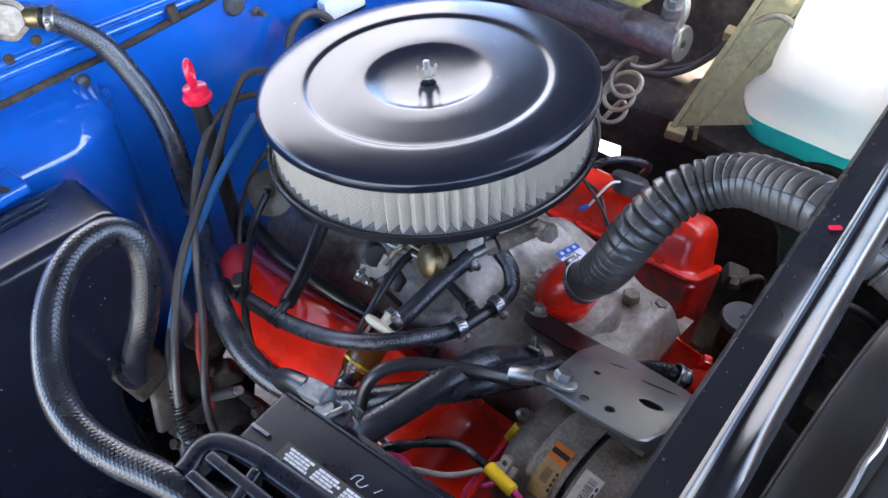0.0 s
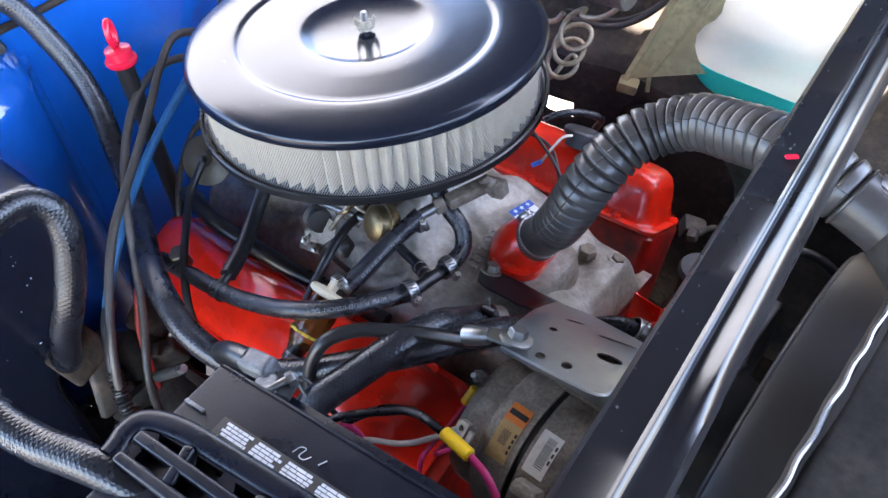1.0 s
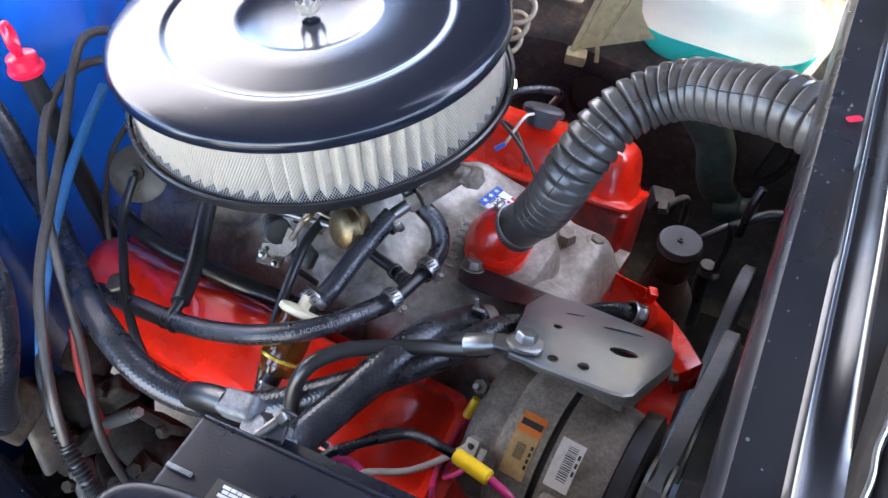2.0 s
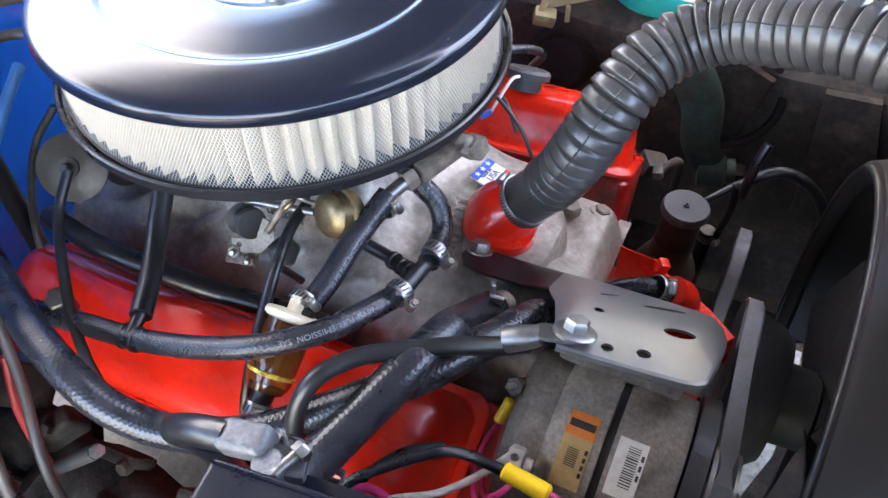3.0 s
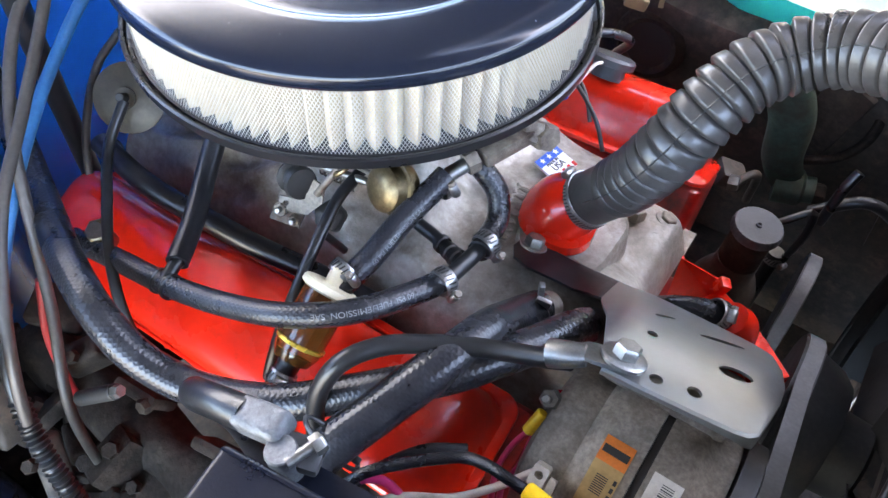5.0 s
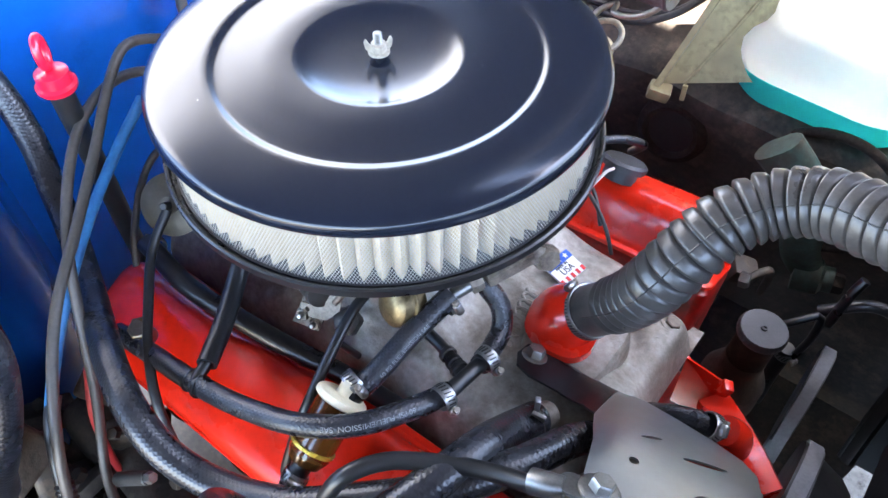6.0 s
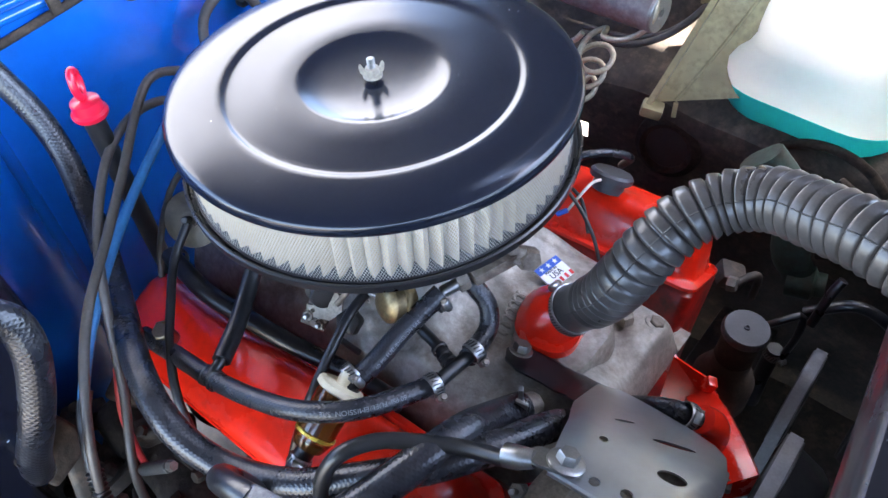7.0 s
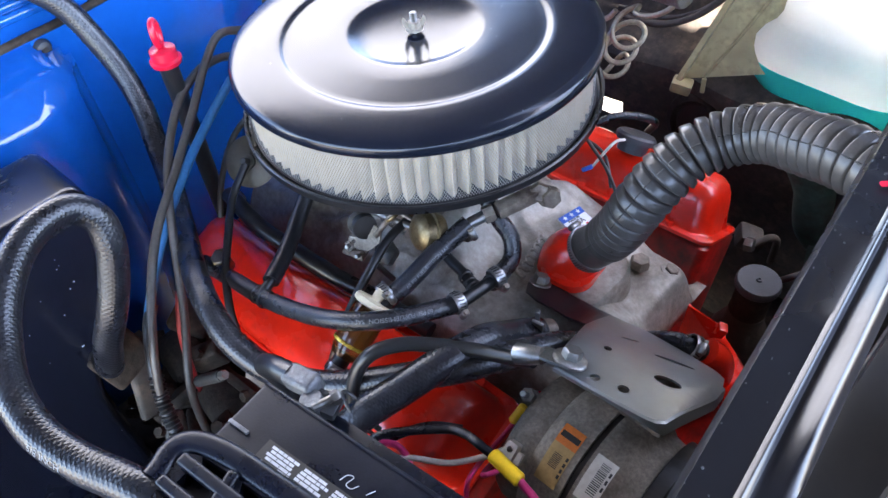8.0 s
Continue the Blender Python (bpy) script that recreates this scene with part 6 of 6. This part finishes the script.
line("grey_wire", [(0.289, -0.230, -0.145), (0.276, -0.231, -0.142), (0.262, -0.229, -0.147), (0.247, -0.230, -0.154), (0.232, -0.241, -0.156), (0.216, -0.255, -0.158), (0.202, -0.271, -0.160), (0.19, -0.285, -0.18)], 0.0036, RUBBER_DUSTY, "grey rubber-covered wire to the yellow crimp", "wire", "alternator wires")
line("grey_wire", [(0.240, -0.215, -0.18), (0.220, -0.232, -0.175), (0.203, -0.255, -0.18), (0.19, -0.275, -0.195)], 0.0036, RUBBER_DUSTY, "grey rubber-covered wire with a boot", "wire", "alternator wires")
line("magenta_wire", [(0.315, -0.233, -0.144), (0.335, -0.236, -0.150), (0.355, -0.245, -0.170), (0.37, -0.255, -0.22)], 0.0032, WIRE_PINK, "magenta wire from the yellow crimp", "wire", "alternator wires")
line("white_wire", [(0.285, -0.203, -0.172), (0.270, -0.222, -0.180), (0.250, -0.243, -0.185), (0.225, -0.262, -0.18), (0.21, -0.275, -0.185)], 0.0026, WIRE_WHITE, "grubby white wire behind the battery", "wire", "alternator wires")
line("red_wire", [(0.198, -0.268, -0.180), (0.208, -0.262, -0.178), (0.222, -0.262, -0.18), (0.235, -0.27, -0.19)], 0.003, WIRE_PINK, "short magenta wire beside the hose", "wire", "alternator wires")


def wire_plug():
    c = thing("wire_plug", (0.29, -0.203, -0.18), "grubby white plastic plug on the alternator", "plug")
    m = oriented((0.287, -0.205, -0.172), (0, -0.65, 0.75), (1, 0, 0))
    part("shell", sheet(round_rect(0.010, 0.014, 0.002), 0.009, m, holes=[circle(0, 0.001, 0.0028, 10)]), WIRE_WHITE, c)
    part("latch", block((0.005, 0.010, 0.004), m @ Matrix.Translation((0.009, -0.002, 0.006)), 0.001), WIRE_WHITE, c)


wire_plug()

# ---- far side of the bay ----
def washer_tank():
    c = thing("washer_tank", (0.25, 0.51, -0.27), "translucent white washer tank with teal fluid at the bottom", "washer tank")
    body = [(-0.205, 1.14), (-0.190, 1.15), (-0.178, 1.12), (-0.166, 1.03), (-0.157, 0.92), (-0.148, 0.86), (-0.12, 0.82), (-0.09, 0.78), (-0.05, 0.75), (-0.01, 0.72), (0.01, 0.66), (0.02, 0.55)]
    fluid = [(-0.272, 0.50), (-0.271, 0.62), (-0.266, 0.76), (-0.257, 0.89), (-0.245, 1.00), (-0.230, 1.08), (-0.217, 1.12), (-0.205, 1.14)]

    def ring(z, k):
        sh = 0.02 * max(0.0, (z + 0.15) / 0.15)
        return [Vector((0.245 + sh + x * k, 0.520 + y * k, z - 0.05 * (x * k) * (z < -0.1))) for x, y in round_rect(0.215, 0.165, 0.065, 8)]

    part("body", loft([ring(*p) for p in body]), TANK, c)
    part("fluid", loft([ring(*p) for p in fluid]), FLUID, c, "teal fluid showing through the bottom")
    part("cap", lathe([(0, 0), (0.03, 0), (0.03, 0.018), (0.027, 0.02), (0, 0.02)], (0.29, 0.515, 0.02), (0, 0, 1), 36), CAP_GREY, c, "dark grey filler cap")


washer_tank()


def master_cylinder():
    c = thing("master_cylinder", (-0.05, 0.38, -0.14), "stained cast-iron brake master cylinder with a yellowed reservoir", "master cylinder")
    part("body", rod((-0.33, 0.40, -0.110), (0.082, 0.372, -0.098), 0.0245, seg=36, bevel=0.002), MC_CAST, c)
    part("end_face", lathe([(0, 0), (0.006, 0), (0.007, 0.001), (0.0225, 0.001), (0.0235, 0.0)], (0.0825, 0.372, -0.098), (1, -0.06, 0.03), 36), ZINC, c, "machined end face")
    part("bore", lathe([(0, 0.0015), (0.0045, 0.0015), (0.0045, 0.002), (0, 0.002)], (0.083, 0.372, -0.098), (1, -0.06, 0.03), 20), INK, c)
    part("rib", block((0.30, 0.05, 0.03), pose(-0.15, 0.388, -0.085, 0, 0, -4), 0.006), MC_CAST, c)
    part("outlet_boss", rod((0.050, 0.392, -0.09), (0.056, 0.385, -0.055), 0.014), MC_CAST, c)
    part("tube_nut", hexagon((0.055, 0.386, -0.057), (0.1, -0.1, 1), 0.010, 0.010), ZINC, c)
    part("neck", rod((-0.02, 0.385, -0.09), (-0.02, 0.385, -0.055), 0.022), MC_CAST, c)
    part("reservoir", block((0.17, 0.085, 0.05), pose(-0.05, 0.385, -0.030, 0, 0, -4), 0.014, 4), MC_CAP, c, "yellowed translucent reservoir")
    line("brake_pipe", [(0.056, 0.384, -0.045), (0.066, 0.380, -0.036), (0.078, 0.375, -0.040), (0.082, 0.370, -0.055), (0.076, 0.366, -0.075)], 0.0042, BRAKE_PIPE, "short bent brake pipe at the master cylinder", "brake pipe", "brake pipes")


master_cylinder()


def brake_coil():
    pts = [(0.078, 0.366, -0.075), (0.082, 0.360, -0.095), (0.072, 0.356, -0.118), (0.045, 0.356, -0.138), (0.022, 0.358, -0.142)]
    for i in range(30):
        a = radians(95 + i * 36)
        pts.append((0.018 - 0.0010 * i + 0.021 * math.cos(a), 0.362 + 0.016 * math.sin(0.5 + a), -0.160 - 0.0026 * i + 0.018 * math.sin(a)))
    pts += [(-0.02, 0.35, -0.25), (-0.05, 0.36, -0.26)]
    line("brake_pipe", pts, 0.0036, BRAKE_PIPE, "coiled tinned steel brake pipe below the master cylinder", "brake pipe", "brake pipes", step=0.003, seg=10)
    line("brake_pipe", [(-0.10, 0.36, -0.155), (-0.04, 0.352, -0.165), (-0.015, 0.352, -0.158), (-0.005, 0.355, -0.145)], 0.0036, BRAKE_PIPE, "bent tinned brake pipe under the master cylinder", "brake pipe", "brake pipes")


brake_coil()


def fender_shelf():
    """A sloping dusty panel with a turned edge, between the master cylinder and the tank."""
    c = thing("fender_brace", (0.12, 0.43, -0.24), "dusty olive steel brace panel with turned edges", "brace panel")
    a, b, d, e = Vector((0.075, 0.395, -0.240)), Vector((0.205, 0.44, -0.205)), Vector((0.25, 0.56, -0.02)), Vector((0.125, 0.52, -0.035))
    n = (b - a).cross(e - a).normalized()
    part("panel", loft([[a, b, d, e], [q - n * 0.003 for q in (a, b, d, e)]]), OLIVE, c)
    part("edge", loft([[a + n * 0.010, a + n * 0.010 + Vector((0.008, 0, 0)), a + Vector((0.008, 0, 0)), a], [e + n * 0.010, e + n * 0.010 + Vector((0.008, 0, 0)), e + Vector((0.008, 0, 0)), e]]), OLIVE, c)
    part("foot", block((0.028, 0.020, 0.018), pose(0.084, 0.393, -0.246, 10, 10, 20), 0.004), OLIVE, c)
    part("tab", block((0.006, 0.004, 0.022), pose(0.112, 0.398, -0.238, 0, 0, 20), 0.001), OLIVE, c)
    part("crease", tube([a.lerp(b, 0.25) + n * 0.0005, a.lerp(d, 0.35) + n * 0.001, e.lerp(d, 0.45) + n * 0.0005], 0.0022, 0.01, 10), OLIVE, c)
    k = thing("pipe_clip", (0.10, 0.49, -0.18), "dusty folded steel pipe clip on the brace", "clip")
    part("fold", block((0.030, 0.016, 0.020), pose(0.103, 0.480, -0.125, 25, 10, 12), 0.003), OLIVE, k)
    line("pale_pipe", [(0.107, 0.480, -0.128), (0.125, 0.487, -0.100), (0.150, 0.490, -0.085), (0.175, 0.485, -0.088), (0.195, 0.475, -0.105)], 0.0042, BRAKE_PIPE, "pale dusty pipe through the clip", "pipe", "brake pipes")
    line("dark_pipe", [(0.100, 0.478, -0.130), (0.080, 0.462, -0.158), (0.055, 0.447, -0.180), (0.02, 0.435, -0.195), (-0.05, 0.43, -0.20)], 0.0048, WIRE_GREY, "dark dusty pipe along the inner fender", "pipe", "brake pipes")
    line("dark_pipe", [(0.103, 0.482, -0.126), (0.083, 0.466, -0.152), (0.058, 0.451, -0.173), (0.02, 0.440, -0.187), (-0.05, 0.434, -0.19)], 0.0030, WIRE_GREY, "dark dusty pipe along the inner fender", "pipe", "brake pipes")


fender_shelf()
line("ribbed_conduit", [(0.06, 0.47, 0.02), (0.09, 0.475, -0.008), (0.13, 0.48, -0.016), (0.18, 0.49, -0.010), (0.23, 0.50, 0.012)], lambda s, L: 0.0085 + 0.0014 * math.sin(s * 1250), RUBBER_DUSTY, "dusty ribbed conduit above the inner fender", "conduit", step=0.0012)


def steering_parts():
    c = thing("old_casting", (0.30, 0.36, -0.45), "flaking green casting with rusty bolts beside the engine", "casting")
    part("arm", tube([(0.245, 0.335, -0.205), (0.275, 0.34, -0.235), (0.30, 0.345, -0.28), (0.31, 0.35, -0.34), (0.325, 0.37, -0.385)], lambda s, L: 0.022 - 0.005 * s / L, 0.006, 18, shape=lambda a, s: 1 + 0.25 * math.cos(2 * a)), GREEN_CAST, c)
    part("boss", lathe([(0, 0), (0.022, 0), (0.022, 0.03), (0.016, 0.034), (0.016, 0.045), (0, 0.045)], (0.315, 0.36, -0.39), (0.9, 0.2, 0.1), 24), GREEN_CAST, c)
    part("nut", hexagon((0.36, 0.37, -0.388), (0.9, 0.2, 0.1), 0.013, 0.012), RUST, c, "rusty nut")
    part("plate", block((0.05, 0.01, 0.11), pose(0.335, 0.40, -0.30, 8, 14, -15), 0.004), RUST, c, "rusty brown plate")
    d = thing("exhaust_bracket", (0.28, 0.225, -0.30), "rusty bracket and bolt at the front of the far head", "bracket")
    part("bolt_head", hexagon((0.279, 0.221, -0.290), (1, 0.1, 0.2), 0.009, 0.010), ZINC, d)
    part("arm", tube([(0.285, 0.225, -0.292), (0.295, 0.245, -0.29), (0.300, 0.262, -0.305), (0.300, 0.265, -0.345)], 0.0045, 0.005, 10), GRIME, d)
    part("lug", block((0.03, 0.03, 0.02), pose(0.275, 0.240, -0.298, 0, 20, 30), 0.005), GRIME, d)


steering_parts()


def pump_plumbing():
    c = thing("second_belt", (0.397, 0.24, -0.62), "worn grey V-belt of the steering pump", "belt")
    pts = []
    for cy, cz, r, a0, a1 in ((0.225, -0.425, 0.062, -20, 160), (0.02, -0.56, 0.07, 170, 320)):
        for i in range(10):
            a = radians(a0 + (a1 - a0) * i / 9)
            pts.append(Vector((0.392, cy + r * math.cos(a), cz + r * math.sin(a))))
    sec, n = [], len(pts)
    for i, p in enumerate(pts):
        t = (pts[(i + 1) % n] - pts[i - 1]).normalized()
        o = Vector((0, t.z, -t.y))
        sec.append([p + Vector((-0.0065, 0, 0)) + o * 0.002, p + Vector((0.0065, 0, 0)) + o * 0.002, p + Vector((0.0045, 0, 0)) - o * 0.006, p + Vector((-0.0045, 0, 0)) - o * 0.006])
    sec.append(sec[0])
    part("belt", loft(sec, caps=False), BELT, c)
    part("pulley", lathe([(0, 0), (0.060, 0), (0.060, 0.016), (0.03, 0.018), (0, 0.018)], (0.384, 0.225, -0.425), (1, 0, 0), 48), PULLEY, c)
    line("steering_pipe", [(0.335, 0.185, -0.285), (0.352, 0.195, -0.27), (0.362, 0.20, -0.262), (0.366, 0.20, -0.29), (0.36, 0.205, -0.35)], 0.0040, BLACK_STEEL, "thin dirty steel pipe at the steering pump", "pipe", "steering pipes")
    line("steering_pipe", [(0.372, 0.215, -0.285), (0.376, 0.225, -0.24), (0.38, 0.232, -0.225)], 0.0050, BLACK_STEEL, "dirty steel pipe end at the steering pump", "pipe", "steering pipes")
    line("steering_hose", [(0.36, 0.24, -0.30), (0.40, 0.25, -0.27), (0.43, 0.262, -0.285), (0.46, 0.275, -0.33), (0.47, 0.28, -0.42)], 0.0062, RUBBER, "black steering hose by the far fender", "hose")
    hose_clamp((0.352, 0.205, -0.345), (0.2, 0.3, 1), 0.009, (0.9, -0.3, 0))
    line("return_hose", [(0.352, 0.205, -0.335), (0.350, 0.203, -0.37), (0.35, 0.21, -0.45)], 0.0088, RUBBER, "black return hose below the steering pump", "hose")
    line("bypass_hose", [(0.268, -0.002, -0.262), (0.286, -0.004, -0.240), (0.306, -0.004, -0.222), (0.326, 0.000, -0.216), (0.345, 0.010, -0.228)], 0.0098, RUBBER_DUSTY, "short grey bypass hose to the water pump", "hose")
    hose_clamp((0.331, -0.0025, -0.2115), (0.75, 0.5, -0.6), 0.0108, (0, -0.5, 0.9))


pump_plumbing()


def far_cover_wires():
    line("thin_wire", [(0.155, 0.12, -0.200), (0.145, 0.128, -0.185), (0.13, 0.14, -0.178), (0.11, 0.145, -0.175), (0.08, 0.15, -0.18)], 0.0020, WIRE_BLACK, "thin black sensor wire beside the far cover", "wire", "sensor wires")
    line("thin_wire", [(0.178, 0.105, -0.212), (0.165, 0.112, -0.192), (0.145, 0.122, -0.178), (0.12, 0.13, -0.165), (0.10, 0.135, -0.155)], 0.0020, WIRE_BLACK, "thin black sensor wire beside the far cover", "wire", "sensor wires")
    line("red_wire", [(0.128, 0.122, -0.184), (0.133, 0.135, -0.171), (0.137, 0.150, -0.163), (0.137, 0.168, -0.172)], 0.0016, WIRE_WHITE, "pale thin wire on the far cover", "wire", "sensor wires")
    single("blue_crimp", rod((0.119, 0.115, -0.190), (0.128, 0.122, -0.184), 0.0028, seg=14), BLUE_PLASTIC, "small blue crimp on a wire", "crimp sleeve")
    line("breather_pipe", [(0.10, 0.165, -0.165), (0.11, 0.180, -0.160), (0.125, 0.200, -0.163), (0.14, 0.225, -0.18), (0.12, 0.25, -0.22)], 0.0045, RUBBER_DUSTY, "grey breather pipe behind the oil cap", "hose")


far_cover_wires()


# ---- firewall fittings ----
def firewall_fittings():
    for y, z, r in ((-0.219, -0.042, 0.0095), (0.002, -0.030, 0.016)):
        c = thing("grommet", (-0.371, y, z - r), "dull grey rubber grommet pressed into the firewall", "grommet", "firewall grommets")
        part("plug", lathe([(0, 0.006), (r * 0.5, 0.0065), (r * 0.8, 0.005), (r, 0.0), (r * 1.02, -0.002), (0, -0.002)], (-0.372, y, z), (1, 0, 0), 28), CAP_GREY, c)
        part("slot", lathe([(0, 0.0067), (r * 0.3, 0.0067), (r * 0.3, 0.0075), (0, 0.0075)], (-0.372, y, z), (1, 0, 0), 12), GRIME, c)
    line("wiring_loom", [(-0.320, -0.60, -0.004), (-0.324, -0.40, -0.005), (-0.328, -0.31, -0.006), (-0.345, -0.245, -0.012), (-0.362, -0.19, -0.019), (-0.366, -0.09, -0.014), (-0.366, -0.02, -0.008), (-0.366, 0.2, 0.010)], 0.0045, RUST, "brown taped wiring loom along the firewall bead", "wiring loom")
    c = thing("loom_clip", (-0.365, -0.085, 0.0), "rust-brown clip holding the loom", "clip")
    part("band", block((0.008, 0.013, 0.022), pose(-0.362, -0.088, -0.004, 0, 0, 0), 0.003), RUST, c)
    c = thing("screw", (-0.37, 0.045, -0.03), "dark screw standing out of the firewall", "screw")
    part("shank", rod((-0.372, 0.029, -0.050), (-0.352, 0.033, -0.052), 0.0035), GRIME, c)
    part("head", hexagon((-0.370, 0.029, -0.050), (1, 0.1, 0), 0.007, 0.005), GRIME, c)
    c = thing("relay_block", (-0.36, 0.16, -0.10), "white plastic connector block on the firewall", "connector block")
    part("body", block((0.02, 0.075, 0.03), pose(-0.360, 0.165, -0.088, 0, 0, 0), 0.004), FLAG_WHITE, c)
    part("foot", block((0.014, 0.085, 0.008), pose(-0.363, 0.165, -0.107, 0, 0, 0), 0.002), WIRE_BLACK, c)
    line("firewall_hose", [(-0.30, 0.045, -0.16), (-0.335, 0.045, -0.12), (-0.345, 0.06, -0.088), (-0.345, 0.09, -0.072), (-0.345, 0.12, -0.085), (-0.34, 0.14, -0.12)], 0.0062, WIRE_GREY, "grey hose arching along the firewall", "hose")
    c = thing("heater_valve", (-0.36, -0.35, 0.05), "dull metal heater valve with screws", "heater valve")
    part("body", lathe([(0, 0), (0.021, 0), (0.022, 0.004), (0.022, 0.016), (0.017, 0.018), (0.016, 0.024), (0.009, 0.025), (0, 0.0255)], (-0.372, -0.266, 0.058), (1, -0.2, 0.3), 32, wobble=lambda a: 1 + 0.04 * math.cos(6 * a)), ALU_DIRTY, c)
    part("spigot", rod((-0.366, -0.262, 0.059), (-0.350, -0.238, 0.055), 0.0115), BRASS, c)
    for dy, dz in ((-0.016, -0.03), (0.018, -0.022)):
        part("screw_head", lathe([(0, 0.002), (0.004, 0.002), (0.006, 0), (0, 0)], (-0.350, -0.270 + dy, 0.056 + dz), (1, -0.2, 0.3), 16), RUST, c)
    hose_clamp((-0.343, -0.229, 0.0525), (0.6, 0.75, -0.2), 0.0126, (0.9, 0.2, -0.2))


firewall_fittings()


# ---- clutter low down on the near side ----
def chassis_clutter():
    rng = random.Random(11)
    c = thing("steering_box", (-0.20, -0.28, -0.52), "grimy cast steering box with worn bare-metal edges", "steering box")
    part("body", block((0.09, 0.07, 0.10), pose(-0.20, -0.275, -0.46, 12, 20, 35), 0.012, 3), RUST, c)
    part("cover", block((0.06, 0.05, 0.02), pose(-0.185, -0.285, -0.40, 15, 25, 30), 0.006), RUST, c)
    for k in range(4):
        part("bolt_head", hexagon((-0.185 + 0.022 * math.cos(k * 1.57), -0.285 + 0.018 * math.sin(k * 1.57), -0.390), (0.3, -0.2, 1), 0.006, 0.006), RUST, c)
    d = thing("exhaust_manifold", (-0.03, -0.27, -0.46), "rusty cast exhaust manifold under the near head", "exhaust manifold")
    part("log", tube([(-0.20, -0.285, -0.372), (-0.08, -0.290, -0.378), (0.06, -0.292, -0.374), (0.19, -0.287, -0.364)], 0.030, 0.006, 20, shape=lambda a, s: 1 + 0.10 * math.sin(55 * s) + 0.05 * math.sin(3 * a + 40 * s)), RUST, d)
    for k in range(4):
        x = -0.15 + 0.095 * k
        part("port_flange", block((0.046, 0.012, 0.040), pose(x, -0.272, -0.345, 25, 0, 4 * k), 0.005), RUST, d)
        part("stud_nut", hexagon((x + 0.016, -0.280, -0.333), (0, -0.9, 0.42), 0.0075, 0.008), RUST, d)
    part("downpipe", tube([(-0.12, -0.285, -0.37), (-0.15, -0.295, -0.44), (-0.20, -0.30, -0.55), (-0.24, -0.30, -0.70)], 0.026, 0.012, 18), RUST, d)
    for k in range(18):
        p = (-0.24 + 0.019 * k + rng.random() * 0.03, -0.365 + rng.random() * 0.09, -0.50 + rng.random() * 0.14)
        e = thing("chassis_bracket", p, "dirt-caked steel bracket on the frame rail", "bracket", "chassis brackets")
        part("plate", block((0.03 + rng.random() * 0.04, 0.02 + rng.random() * 0.02, 0.008 + rng.random() * 0.03), pose(*p, rng.random() * 60 - 30, rng.random() * 60 - 30, rng.random() * 90), 0.005), RUST, e)
        part("bolt_head", hexagon(Vector(p) + Vector((0, 0, 0.02)), (rng.random() - 0.5, -0.3, 1), 0.008, 0.008), RUST, e)
    for p, size, turn, m in (((-0.172, -0.262, -0.322), (0.050, 0.040, 0.028), (20, 25, 30), RUST), ((-0.118, -0.280, -0.330), (0.045, 0.022, 0.034), (10, -20, 50), RUST), ((-0.150, -0.300, -0.385), (0.075, 0.050, 0.030), (25, 10, 15), RUST), ((-0.085, -0.318, -0.400), (0.060, 0.045, 0.035), (-12, 15, 65), RUST), ((-0.190, -0.335, -0.360), (0.030, 0.010, 0.075), (10, 5, 40), RUST), ((-0.020, -0.322, -0.385), (0.080, 0.050, 0.020), (18, -8, 10), RUST), ((-0.050, -0.360, -0.420), (0.030, 0.012, 0.080), (0, 20, 70), GRIME), ((-0.102, -0.360, -0.232), (0.014, 0.052, 0.046), (12, -28, 6), RUST), ((-0.118, -0.352, -0.300), (0.010, 0.030, 0.090), (-18, -12, 10), GRIME), ((-0.075, -0.362, -0.365), (0.012, 0.026, 0.070), (-25, -20, 15), GRIME)):
        e = thing("chassis_bracket", p, "dirt-caked steel bracket on the frame rail", "bracket", "chassis brackets")
        part("plate", block(size, pose(*p, *turn), 0.006, 3), m, e)
        part("bolt_head", hexagon(Vector(p) + Vector((0.006, -0.01, size[2] * 0.55)), (0.2, -0.5, 1), 0.0065, 0.007), RUST, e)
    line("brake_hose", [(-0.05, -0.33, -0.42), (-0.02, -0.31, -0.38), (0.02, -0.30, -0.40), (0.03, -0.31, -0.46), (0.01, -0.33, -0.52)], 0.006, WIRE_BLACK, "black flexible hose low by the frame", "hose")
    f = thing("sensor_switch", (0.0, -0.30, -0.25), "black sensor with a bright hexagon end", "sensor")
    part("body", rod((-0.045, -0.318, -0.268), (-0.008, -0.304, -0.238), 0.0062), INK, f)
    part("hexagon_end", hexagon((-0.008, -0.304, -0.238), (0.75, 0.28, 0.6), 0.0052, 0.008), ZINC, f)


chassis_clutter()
